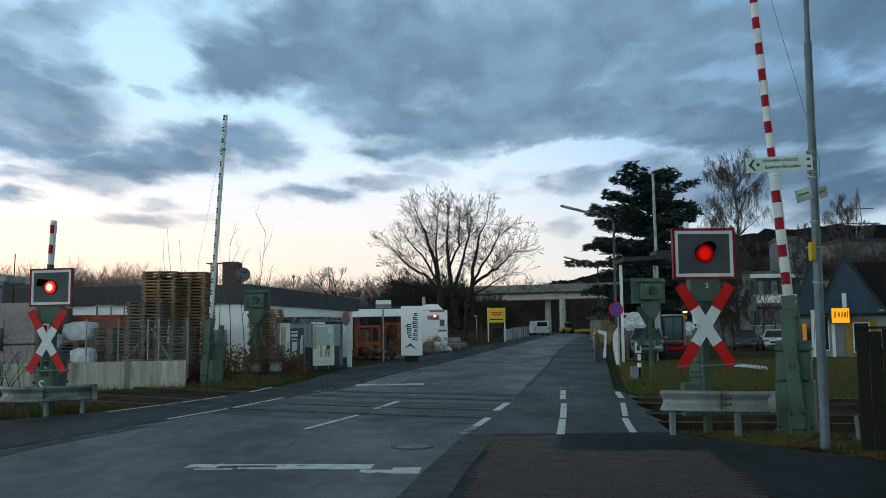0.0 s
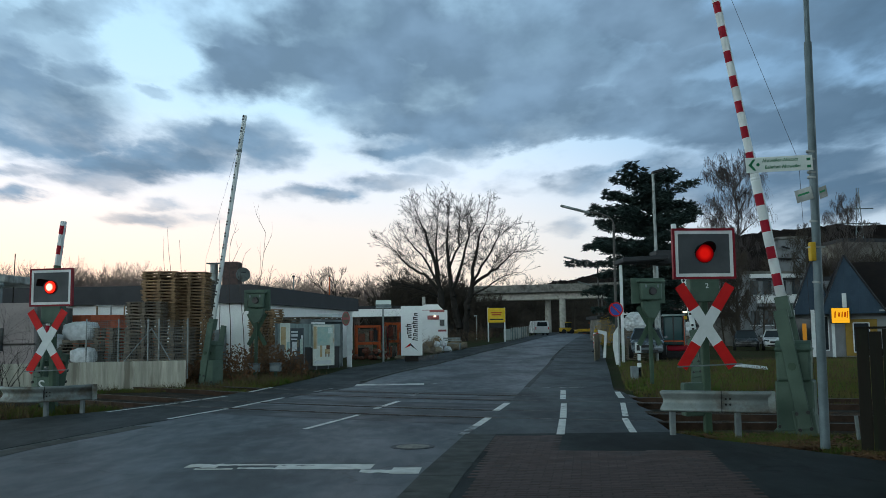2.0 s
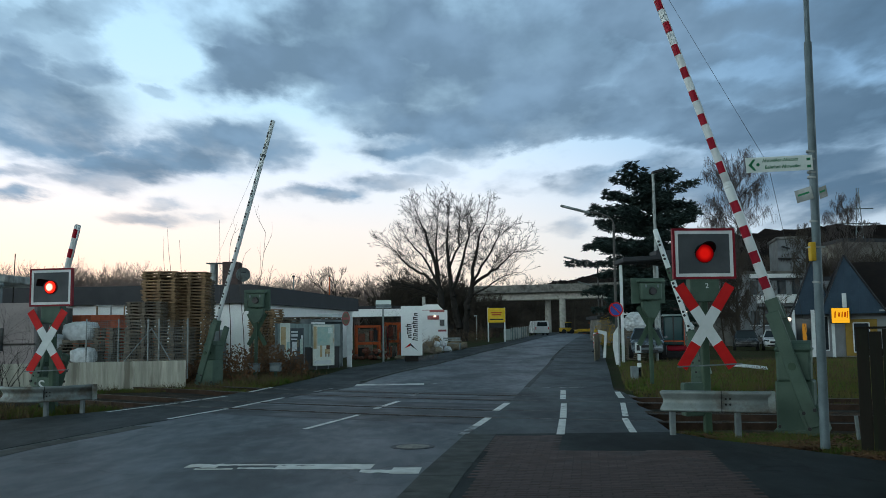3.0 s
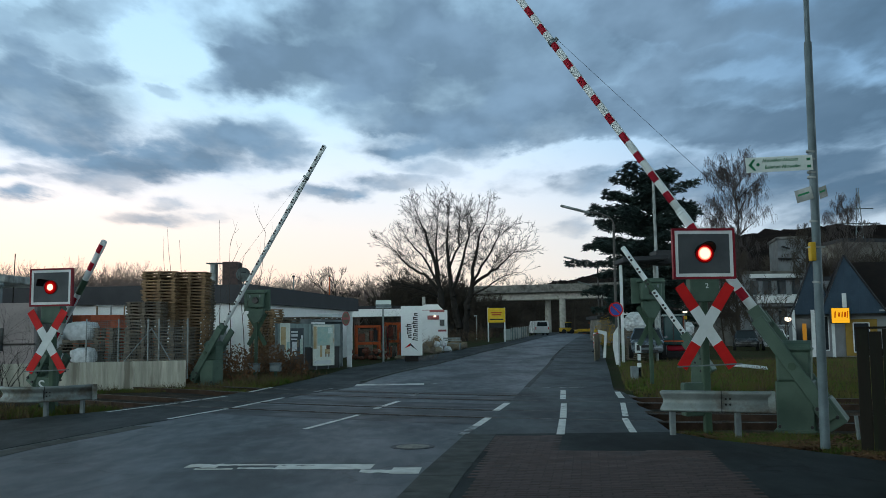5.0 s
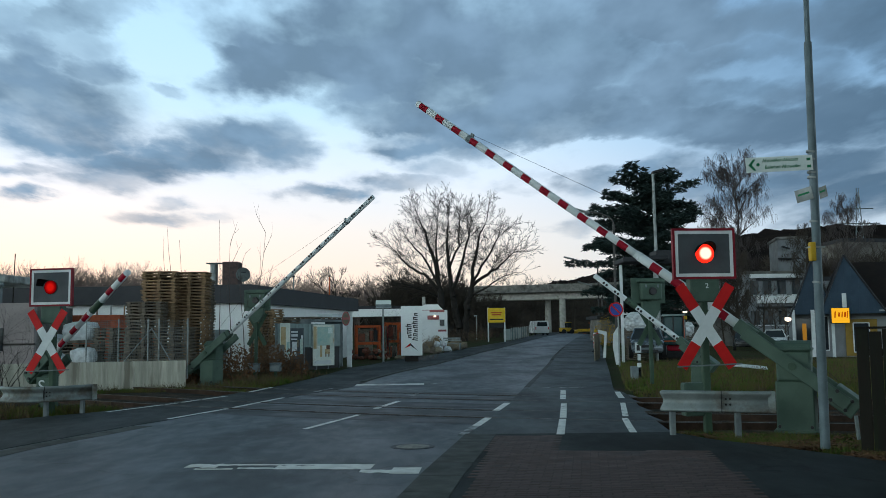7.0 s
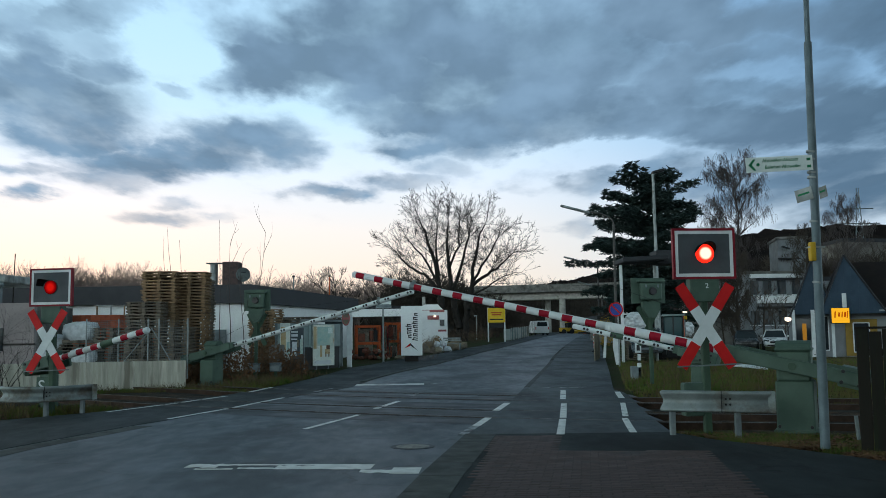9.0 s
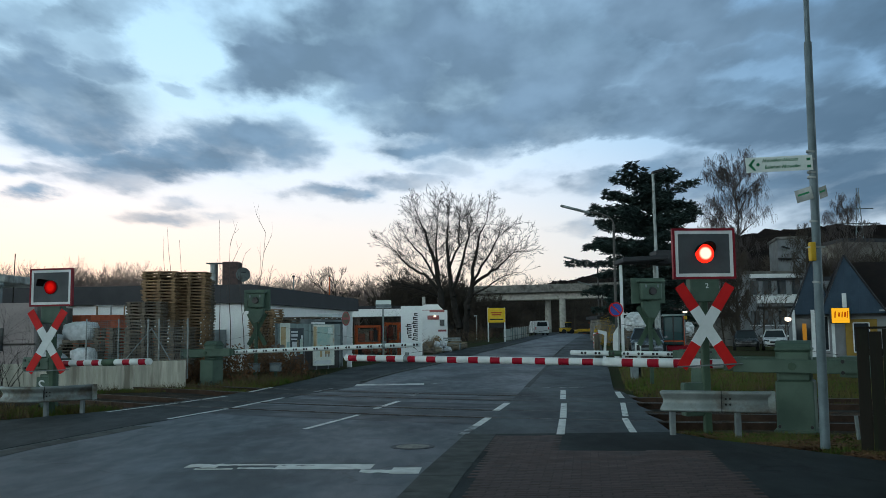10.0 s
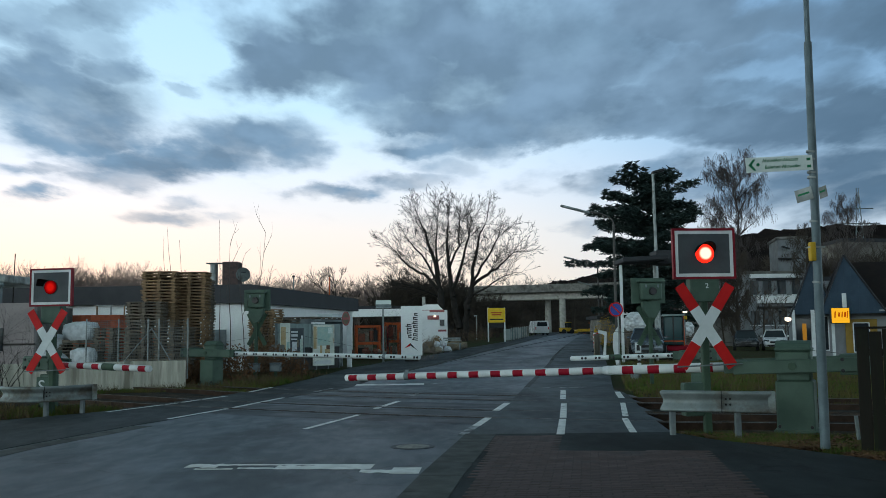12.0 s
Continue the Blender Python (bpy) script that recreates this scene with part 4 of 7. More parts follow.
# ---- steel pole with signs ----
def sign_pole():
    t = thing("street_pole", (4.94, 11.95, 0), "tall galvanised steel pole with sign plates", "pole")
    part("lower_tube", cyl(B(), (0, 0, 0), (0.035, 0, 5.4), 0.063, 0.05, 20), POLE_STEEL, t)
    part("upper_tube", cyl(B(), (0.035, 0, 5.35), (0.075, 0, 9.5), 0.036, 0.032, 16), POLE_STEEL, t)
    part("sleeve", cyl(B(), (0.035, 0, 5.3), (0.035, 0, 5.42), 0.053, 0.05, 20), POLE_STEEL, t)
    for z in (3.55, 3.62, 3.8, 3.9, 2.96, 2.62, 2.15):
        part("clamp", cyl(B(), (0, 0, z), (0.005, 0, z + 0.025), 0.062, 0.062, 16), ZINC, t)
    s = thing("direction_sign", (4.93, 11.88, 3.74), "pale green-white cycle direction sign with green lettering", "sign", yaw=2)
    m = Matrix.Translation((-0.45, 0, 0)) @ Matrix.Rotation(radians(-2.6), 4, "Y")
    part("board", plate(B(), [(-0.45, -0.1), (0.45, -0.1), (0.45, 0.1), (-0.45, 0.1)], 0.012, m), SIGN_WHITE, s)
    part("arrow", plate(B(), [(-0.42, 0.0), (-0.35, 0.075), (-0.32, 0.075), (-0.375, 0.0), (-0.32, -0.075), (-0.35, -0.075)], 0.006, m @ Matrix.Translation((0, -0.01, 0))), SIGN_GREEN, s)
    words("lettering", "Ahrweiler-Altstadt", 0.064, SIGN_GREEN, s, m @ Matrix.Translation((-0.23, -0.009, 0.02)))
    words("lettering", "Bahnhof Ahrweiler", 0.064, SIGN_GREEN, s, m @ Matrix.Translation((-0.2, -0.009, -0.07)))
    for z in (0.045, -0.05):
        part("distance", plate(B(), [(0.37, z - 0.018), (0.42, z - 0.018), (0.42, z + 0.018), (0.37, z + 0.018)], 0.006, m @ Matrix.Translation((0, -0.008, 0))), SIGN_GREEN, s)
    part("pictogram", plate(B(), [(x - 0.29, z) for x, z in ring(0.022, 12)], 0.006, m @ Matrix.Translation((0, -0.008, -0.0))), SIGN_GREEN, s)
    f = thing("street_sign", (4.97, 11.95, 3.36), "small pale street name plates on the pole", "sign")
    for w, h, m in ((0.22, 0.17, pose(-0.06, -0.06, 0.0, 0, -12, -40)), (0.12, 0.15, pose(0.03, -0.07, -0.02, 0, -10, -62))):
        p = part("plate", plate(B(), [(-w, -h / 2), (0, -h / 2), (0, h / 2), (-w, h / 2)] if w > 0.2 else [(0, -h / 2), (w, -h / 2), (w, h / 2), (0, h / 2)], 0.01, m), ZINC, f)
        part("lettering_bar", box(B(), (w * 0.7, 0.006, 0.025), m @ Vector(((-w if w > 0.2 else w) / 2, -0.009, 0.01)), m.to_3x3()), SIGN_GREEN, p)
    b = thing("yellow_box", (4.875, 11.9, 2.47), "small yellow box strapped to the pole", "box")
    part("case", box(B(), (0.075, 0.09, 0.25), (0, 0, 0.1), bevel=0.01), YELLOW_M, b)
    part("strap", box(B(), (0.2, 0.13, 0.02), (0.06, 0.03, 0.16)), ZINC, b)


SIGN_GREEN = surface("sign_green", (0.015, 0.14, 0.06), (0.02, 0.16, 0.07), 3, 0.5, 0, 0)
sign_pole()


# ---- trees ----
def limb_mesh(segs, sides=5):
    """Tapered tubes for (a, b, ra, rb) segments, as one vertex and face list."""
    verts, faces = [], []
    for a, b, ra, rb in segs:
        d = (b - a)
        if d.length < 1e-5:
            continue
        d.normalize()
        n = sides if ra > 0.03 else 3
        u = d.orthogonal().normalized()
        w = d.cross(u)
        k = len(verts)
        for c, r in ((a, ra), (b, rb)):
            for i in range(n):
                t = 2 * math.pi * i / n
                verts.append(c + (u * math.cos(t) + w * math.sin(t)) * r)
        for i in range(n):
            faces.append((k + i, k + (i + 1) % n, k + n + (i + 1) % n, k + n + i))
    return verts, faces


def grow(rng, start, way, length, radius, depth, segs, spread=0.6, lift=0.12, droop=0.0, kids=(2, 3), shrink=0.72, wander=0.16):
    """A limb that bends and forks until it is a twig."""
    steps = 4 if depth > 2 else 3
    p, d = start.copy(), way.normalized()
    r = radius
    for i in range(steps):
        d = (d + Vector((rng.gauss(0, wander), rng.gauss(0, wander), rng.gauss(0, wander) + lift - droop))).normalized()
        q = p + d * length / steps
        r2 = radius * (1 - 0.42 * (i + 1) / steps)
        segs.append((p, q, r, r2))
        p, r = q, r2
        if depth > 0 and i > 0 and rng.random() < 0.75:
            side = (d + Vector((rng.gauss(0, spread), rng.gauss(0, spread), rng.gauss(0.1, spread * 0.6)))).normalized()
            grow(rng, p, side, length * shrink * rng.uniform(0.6, 0.95), r * 0.55, depth - 1, segs, spread, lift, droop, kids, shrink, wander)
    if depth > 0:
        for _ in range(rng.randint(*kids)):
            side = (d + Vector((rng.gauss(0, spread), rng.gauss(0, spread), rng.gauss(0.05, spread * 0.6)))).normalized()
            grow(rng, p, side, length * shrink * rng.uniform(0.75, 1.05), r * 0.72, depth - 1, segs, spread, lift, droop, kids, shrink, wander)


def big_tree():
    """Three stems from one stool; each carries a few long limbs that arch outwards and break up into twigs."""
    rng = random.Random(17)
    t = thing("bare_tree", (1.45, 95, rise(1, 95) - 0.05), "large leafless tree with a wide crown of fine branches", "tree")
    t.scale = (0.88, 0.88, 0.91)
    trunk, crown = [], []

    def limb(pts, r0, r1, into, twigs, depth_y=0.0):
        """A limb through a few bends, as (sideways, height) pairs; side shoots grow from its upper part."""
        way = [Vector((x, depth_y * i + rng.gauss(0, 0.15), z)) for i, (x, z) in enumerate(pts)]
        fine = []
        for a, b in zip(way, way[1:]):
            for k in range(3):
                fine.append(a.lerp(b, k / 3) + Vector((rng.gauss(0, 0.09), rng.gauss(0, 0.12), rng.gauss(0, 0.07))) * (1 if fine else 0))
        fine.append(way[-1])
        n = len(fine) - 1
        for i in range(n):
            into.append((fine[i], fine[i + 1], r0 + (r1 - r0) * i / n, r0 + (r1 - r0) * (i + 1) / n))
            f = (i + 1) / n
            if f > 0.28 and twigs:
                d = (fine[i + 1] - fine[i]).normalized()
                for _ in range(twigs):
                    side = Vector((rng.gauss(0, 0.75), rng.gauss(0, 0.75), rng.gauss(0.12, 0.42)))
                    grow(rng, fine[i + 1], (d * 0.75 + side).normalized(), rng.uniform(1.1, 2.3) * (1.3 - 0.45 * f), 0.045 * (1.25 - f), 3, crown, 0.5, 0.015, 0.0, (1, 2), 0.68, 0.13)
        d = (fine[-1] - fine[-2]).normalized()
        for _ in range(3):
            grow(rng, fine[-1], d + Vector((rng.gauss(0, 0.35), rng.gauss(0, 0.4), rng.gauss(0, 0.3))), 1.9, 0.04, 3, crown, 0.45, 0.02, 0.0, (1, 2), 0.7, 0.12)

    limb(((0.0, 0.0), (-1.1, 1.5), (-1.85, 3.0), (-1.95, 5.7)), 0.5, 0.36, trunk, 0)
    limb(((0.35, 0.0), (0.0, 2.0), (-0.3, 3.8), (-0.6, 5.7)), 0.42, 0.33, trunk, 0, 0.2)
    limb(((0.8, 0.0), (1.0, 2.2), (1.15, 4.2), (1.7, 6.2)), 0.42, 0.3, trunk, 0, -0.15)
    for pts, r, dy in ((((-1.95, 5.7), (-2.6, 9.0), (-3.7, 12.2), (-4.3, 13.8)), 0.24, 0.1), (((-1.95, 5.7), (-3.8, 7.6), (-5.6, 8.6), (-7.2, 10.3)), 0.17, -0.3),
                       (((-2.1, 6.4), (-3.7, 9.2), (-5.6, 11.6)), 0.15, 0.5), (((-1.9, 4.9), (-4.3, 6.0), (-6.4, 6.7)), 0.1, 0.2), (((-2.2, 7.6), (-2.5, 10.5), (-2.2, 13.6)), 0.13, -0.5),
                       (((-0.6, 5.7), (-1.0, 9.2), (-1.3, 12.2), (-1.0, 14.2)), 0.24, 0.0), (((-0.6, 6.0), (0.5, 8.8), (1.2, 11.6), (1.9, 13.8)), 0.17, 0.4), (((-0.9, 8.4), (0.2, 11.0), (0.4, 13.8)), 0.12, -0.5),
                       (((1.7, 6.2), (2.2, 9.2), (2.6, 11.8), (3.4, 13.4)), 0.19, -0.1), (((1.7, 6.2), (3.6, 7.7), (5.2, 8.7), (6.8, 10.2)), 0.18, 0.2), (((1.9, 6.9), (3.4, 9.3), (4.9, 11.8)), 0.14, -0.5),
                       (((1.3, 5.0), (3.6, 6.3), (5.9, 7.6)), 0.09, 0.5)):
        limb(pts, r * 1.3, 0.06, crown, 3, dy)
    crown = [(a, b, max(ra, 0.014), max(rb, 0.012)) for a, b, ra, rb in crown]
    mesh_from("trunk", *limb_mesh(trunk, 8), BARK, t)
    mesh_from("crown", *limb_mesh(crown), BARK, t, "bare branches and twigs")


def birch(at, height, seed, label, per=9, bark=BARK_BIRCH):
    rng = random.Random(seed)
    t = thing("birch_tree", at, label, "tree")
    trunk, crown = [], []
    p, n = Vector((0, 0, 0)), 14
    for i in range(n):
        q = p + Vector((rng.gauss(0, 0.12), rng.gauss(0, 0.12), height / n * 0.86))
        r = 0.2 * (1 - i / n) + 0.025
        trunk.append((p, q, r, r * 0.9))
        p = q
        if i > 2:
            for _ in range(per):
                a = rng.uniform(0, 6.28)
                ln = (0.5 + 0.5 * math.sin(math.pi * min(1, (i - 1) / n))) * height * 0.13
                o = Vector((math.cos(a), math.sin(a), rng.uniform(0.6, 1.3)))
                limb = []
                grow(rng, p, o, ln, 0.04, 2, limb, 0.4, 0.02, 0.0, (2, 2), 0.6, 0.12)
                crown += limb
                for a0, b0, _, _ in limb[3::2]:
                    # long hanging switches
                    for _ in range(2):
                        c = b0.copy()
                        for k in range(4):
                            e = c + Vector((rng.gauss(0, 0.09), rng.gauss(0, 0.09), -rng.uniform(0.12, 0.32) + 0.1 * (k == 0)))
                            crown.append((c, e, 0.013, 0.011))
                            c = e
    mesh_from("trunk", *limb_mesh(trunk, 7), bark, t)
    mesh_from("crown", *limb_mesh(crown), bark, t, "drooping leafless twigs")


def cedar():
    rng = random.Random(3)
    t = thing("cedar_tree", (18.2, 80, 0.0), "dark blue-green cedar with layered boughs", "tree")
    H = 15.4
    trunk = [(Vector((0, 0, z)), Vector((0.1, 0, z + 2)), 0.42 * (1 - z / 17), 0.42 * (1 - (z + 2) / 17)) for z in range(0, 14, 2)]
    mesh_from("trunk", *limb_mesh(trunk, 8), BARK, t)
    boughs, verts, faces = [], [], []

    def spray(c, size, out):
        """A flat clump of needles: short crossing blades."""
        for _ in range(9):
            a = rng.uniform(0, 6.28)
            d = Vector((math.cos(a), math.sin(a), rng.uniform(-0.7, 0.6))) + out * 0.5
            d = d.normalized() * size * rng.uniform(0.45, 1.2)
            s = Vector((-d.y, d.x, rng.uniform(-0.5, 0.5))).normalized() * size * 0.15
            k = len(verts)
            verts.extend((c - s, c + s, c + d + s * 0.3, c + d - s * 0.3))
            faces.append((k, k + 1, k + 2, k + 3))

    z = 2.2
    while z < H - 0.6:
        f = (z - 2.2) / (H - 2.2)
        reach = np.interp(f, [0, 0.2, 0.42, 0.6, 0.78, 0.92, 1.0], [3.2, 5.2, 6.1, 4.9, 3.9, 2.7, 1.2])
        for j in range(6):
            a = 6.28 * (j + rng.random()) / 6
            out = Vector((math.cos(a), math.sin(a), 0))
            ln = reach * rng.choice((0.55, 0.8, 1.0, 1.12, 1.25))
            p = Vector((0, 0, z + rng.uniform(-0.5, 0.5)))
            n = max(3, int(ln / 0.45))
            climb = np.interp(f, [0, 0.4, 1.0], [-0.02, 0.1, 0.42])
            for i in range(n):
                q = p + out * ln / n + Vector((rng.gauss(0, 0.06), rng.gauss(0, 0.06), climb * 0.45 + 0.1 * (0.55 - i / n)))
                boughs.append((p, q, 0.09 * (1 - i / n) + 0.015, 0.09 * (1 - (i + 1) / n) + 0.012))
                p = q
                if i >= 1:
                    wide = 0.95 * (1 - 0.6 * i / n) * min(1, ln / 2.5)
                    for s in (-1, 0, 1):
                        for _ in range(4 if s else 3):
                            side = Vector((-out.y, out.x, 0)) * s * wide * rng.uniform(0.3, 1.4)
                            spray(p + side + Vector((0, 0, rng.uniform(-0.3, 0.18))), 0.43, out * 0.6)
        z += rng.uniform(0.5, 0.85)
    mesh_from("branchwork", *limb_mesh(boughs, 4), BARK, t)
    mesh_from("needles", verts, faces, NEEDLE, t, "dark needle sprays in flat layers")


def twig_stand(name, spots, label, seed, material=TWIG, fuzz=3, thin=0.02):
    """A far stand of bare trees as one object."""
    rng = random.Random(seed)
    segs = []
    for x, y, z, h in spots:
        b = Vector((x, y, z))
        top = b + Vector((rng.gauss(0, 0.04) * h, 0, h * 0.55))
        segs.append((b, top, 0.018 * h, 0.01 * h))
        for _ in range(9):
            a = rng.uniform(0, 6.28)
            s = b.lerp(top, rng.uniform(0.4, 1.0))
            d = Vector((math.cos(a) * 1.0, math.sin(a) * 0.6, rng.uniform(0.4, 1.2)))
            grow(rng, s, d, h * rng.uniform(0.17, 0.27), 0.006 * h, fuzz - 1, segs, 0.5, 0.08, 0.0, (2, 3), 0.7, 0.12)
    segs = [(a, b, max(ra, thin), max(rb, thin * 0.8)) for a, b, ra, rb in segs]
    ob = mesh_from(name, *limb_mesh(segs, 4), material)
    return tagged(ob, label, "trees", kind="stuff")


def building(name, foot, h, label, wall=RENDER, roof=FASCIA, fascia=0.0, category="building"):
    """A flat-roofed block on a four-cornered footprint, with a dark fascia round the top."""
    t = thing(name, (*foot[0], 0), label, category)
    o = foot[0]
    loc = [(x - o[0], y - o[1]) for x, y in foot]
    part("wall", slab(B(), loc, -0.1, h - fascia), wall, t)
    c = (sum(x for x, _ in loc) / len(loc), sum(y for _, y in loc) / len(loc))
    big = [(x + (0.35 if x > c[0] else -0.35), y + (0.35 if y > c[1] else -0.35)) for x, y in loc]
    if fascia:
        part("fascia", slab(B(), big, h - fascia, h), roof, t, "dark roof edge band")
    part("roof", slab(B(), loc, h, h + 0.06), roof, t)
    return t


PALE_HOUSE = surface("pale_ochre_render", (0.15, 0.14, 0.125), (0.12, 0.11, 0.1), 1.0, 0.9, 0, 0.1, 20)
SHRUB_DARK = surface("dark_thicket", (0.05, 0.041, 0.034), (0.07, 0.056, 0.045), 0.3, 0.95, 0, 0)
big_tree()
birch((31.0, 95, -0.2), 20.6, 5, "tall leafless birch with drooping twigs")
building("hillside_house", [(59, 132.5), (80, 138), (80, 148), (59, 142)], 14.6, "long pale house on the hillside", PALE_HOUSE, FASCIA, 0.5, "house")
birch((53, 118, 0), 19.0, 12, "leafless tree beside the houses", 5)
birch((25.3, 78, 0), 8.5, 14, "small leafless tree in front of the white house", 2, SHRUB_DARK)
birch((34.6, 86, 0), 11.5, 23, "leafless tree before the white apartment house", 2, SHRUB_DARK)
birch((27.2, 84, 0), 7.5, 19, "small leafless garden tree before the house", 2, SHRUB_DARK)
cedar()
rng = random.Random(1)
twig_stand("far_trees", [(rng.uniform(-118, -58), rng.uniform(165, 195), 0, rng.uniform(13, 17.5)) for _ in range(330)], "dense row of bare trees along the horizon", 21)
twig_stand("far_trees", [(rng.uniform(-58, -8), rng.uniform(165, 195), 0, rng.uniform(11, 15)) for _ in range(150)], "row of bare trees along the horizon", 23)
twig_stand("thicket", [(x, rng.uniform(108, 120), 0.8, rng.uniform(0.7, 1.05) * np.interp(x, [-9, -4, 0, 5, 10], [5, 10.0, 8.6, 6.5, 4])) for x in [rng.uniform(-9, 9) for _ in range(110)]], "dense dark thicket behind the big tree", 27, SHRUB_DARK, 3, 0.035)
twig_stand("far_trees", [(rng.uniform(-12, 40), rng.uniform(182, 215), 1, rng.uniform(10, 14)) for _ in range(90)], "bare trees and thicket behind the viaduct", 22, SHRUB_DARK)


twig_stand("far_tree", [(-19.9, 168, 0, 14.0)], "dark bushy tree standing out on the horizon", 29, BARK, 4, 0.03)


# ---- hills ----
def hill(name, x0, x1, y, heights, label, seed, rough=1.0, deep=320, material=None):
    """A wooded ridge with a ragged crest."""
    n, rows, material = 420, 16, material or WOODS
    verts, faces = [], []
    for j in range(rows):
        u = j / (rows - 1)
        dy, f = deep * (u - 0.34), math.sin(min(1.0, u * 1.9 + 0.02) * math.pi / 2) if u < 0.5 else 1 - 0.7 * (u - 0.5)
        for i in range(n):
            v = i / (n - 1)
            x = x0 + (x1 - x0) * v
            h = np.interp(v, np.linspace(0, 1, len(heights)), heights) * f
            if j:
                h += rough * (2.2 * noise.noise((x * 0.06, dy * 0.05, seed)) + 1.6 * noise.noise((x * 0.23, dy * 0.2, seed)) + 0.9 * noise.noise((x * 0.9, dy, seed)))
            verts.append((x, y + dy, h - 1))
    for j in range(rows - 1):
        for i in range(n - 1):
            faces.append((j * n + i, j * n + i + 1, (j + 1) * n + i + 1, (j + 1) * n + i))
    ob = mesh_from(name, verts, faces, material)
    return tagged(ob, label, "hill", kind="structure")


hill("backdrop_hill", 15, 330, 400, (22, 25, 29, 36, 46, 50, 52, 53, 54, 54, 52, 50), "dark wooded hillside beyond the town", 4)
hill("backdrop_hill", -420, 130, 330, (9, 9, 10, 10, 11, 10, 11, 11, 12, 14, 20, 26), "low dark wooded rise on the horizon", 6)
hill("backdrop_bank", -80, 75, 200, (6.5, 8, 9, 9.5, 9.5, 9, 8.5, 8.5, 8.5), "dark overgrown bank behind the viaduct", 9, 0.5, 60, BROWN_BANK)


# ---- viaduct ----
def viaduct():
    t = thing("viaduct", (0, 170, 0), "long concrete road viaduct on tall piers", "bridge")
    a, b = Vector((-6, 12, 0)), Vector((62, -12, 0))
    d = (b - a).normalized()
    yaw = math.atan2(d.y, d.x)
    L = (b - a).length
    rot = Matrix.Rotation(yaw, 3, "Z")
    mid = (a + b) / 2
    part("deck", box(B(), (L, 9, 0.5), mid + Vector((0, 0, 9.0)), rot, 0.05), CONCRETE_OLD, t)
    part("girder", box(B(), (L, 5, 1.3), mid + Vector((0, 0, 8.1)), rot, 0.1), CONCRETE, t)
    off = rot @ Vector((0, -4.4, 0))
    part("parapet", box(B(), (L, 0.25, 1.0), mid + off + Vector((0, 0, 9.7)), rot, 0.04), CONCRETE_OLD, t)
    for s in (0.05, 0.40, 0.75):
        for o in (-3.0, 3.0):
            p = a.lerp(b, s) + rot @ Vector((-o * 0.69, o, 0))
            part("pier", cyl(B(), p, p + Vector((0, 0, 7.6)), 0.62, 0.58, 20), CONCRETE, t)


viaduct()


# ---- builders' yard on the left ----
CHIMNEY = surface("chimney_brick", (0.1, 0.065, 0.06), (0.065, 0.05, 0.048), 6, 0.85, 0, 0.3)
HALL_FASCIA = surface("grey_roof_fascia", (0.045, 0.046, 0.052), (0.06, 0.06, 0.066), 1.2, 0.7, 0, 0.1)
hall = building("warehouse", [(-8.6, 40.5), (-5.84, 58), (-48, 62), (-48, 43)], 3.75, "low white warehouse with a deep dark fascia", roof=HALL_FASCIA, fascia=0.78)
bm = box(B(), (0.74, 1.0, 1.36), (-1.56, 3.0, 4.36), bevel=0.01)
part("chimney", bm, CHIMNEY, hall)
part("flue", cyl(B(), (-2.45, 3.0, 3.7), (-2.45, 3.0, 4.95), 0.18, 0.18, 14), ZINC, hall)
part("flue_cap", box(B(), (0.75, 0.6, 0.04), (-2.4, 3.0, 5.0)), ZINC_DULL, hall)
part("wall_door", box(B(), (0.62, 0.08, 1.6), (-1.42, -0.02, 1.0), Matrix.Rotation(radians(-3.6), 3, "Z")), ZINC_DULL, hall)


def dish(at):
    t = thing("satellite_dish", at, "grey round satellite dish on the roof edge", "satellite dish", yaw=10)
    bm = B()
    n = 24
    rows = []
    for k in range(5):
        r = 0.32 * k / 4
        rows.append([bm.verts.new((r * math.cos(6.283 * i / n), -0.12 * (r / 0.32) ** 2, r * math.sin(6.283 * i / n))) for i in range(n)] if k else [bm.verts.new((0, 0, 0))])
    for i in range(n):
        bm.faces.new((rows[0][0], rows[1][i], rows[1][(i + 1) % n]))
        for k in range(1, 4):
            bm.faces.new((rows[k][i], rows[k + 1][i], rows[k + 1][(i + 1) % n], rows[k][(i + 1) % n]))
    bmesh.ops.solidify(bm, geom=bm.faces, thickness=0.015)
    part("bowl", bm, GUARD, t)
    part("emblem", box(B(), (0.2, 0.012, 0.05), (0.02, -0.1, 0.1), bevel=0.004), PANEL, t)
    part("mast", cyl(B(), (0, 0.06, -0.75), (0, 0.06, 0), 0.025), ZINC, t)
    part("feed_arm", cyl(B(), (0, 0, -0.34), (0, -0.4, -0.08), 0.012, seg=6), ZINC, t)


dish((-9.0, 40.6, 4.25))
for x, h, m in ((-9.2, 6.2, ORANGE), (-12.1, 6.2, ZINC_DULL)):
    t = thing("mast", (x, 73, 0), "thin mast rising behind the warehouse roof", "pole", "masts behind the warehouse")
    part("tube", cyl(B(), (0, 0, 0), (0, 0, h), 0.06, 0.05, 8), m, t)
    part("head", box(B(), (0.22, 0.2, 0.14), (0, 0, h), bevel=0.03), BLACK, t)


def pallet_mesh():
    out = {}
    out["deck_board"] = box(B(), (0.1, 1.2, 0.022))
    out["runner"] = box(B(), (0.1, 1.2, 0.022))
    out["block"] = box(B(), (0.09, 0.12, 0.042))
    out["cross_board"] = box(B(), (0.8, 0.14, 0.022))
    res = {}
    for k, b in out.items():
        me = bpy.data.meshes.new(k)
        b.to_mesh(me)
        b.free()
        res[k] = me
    return res


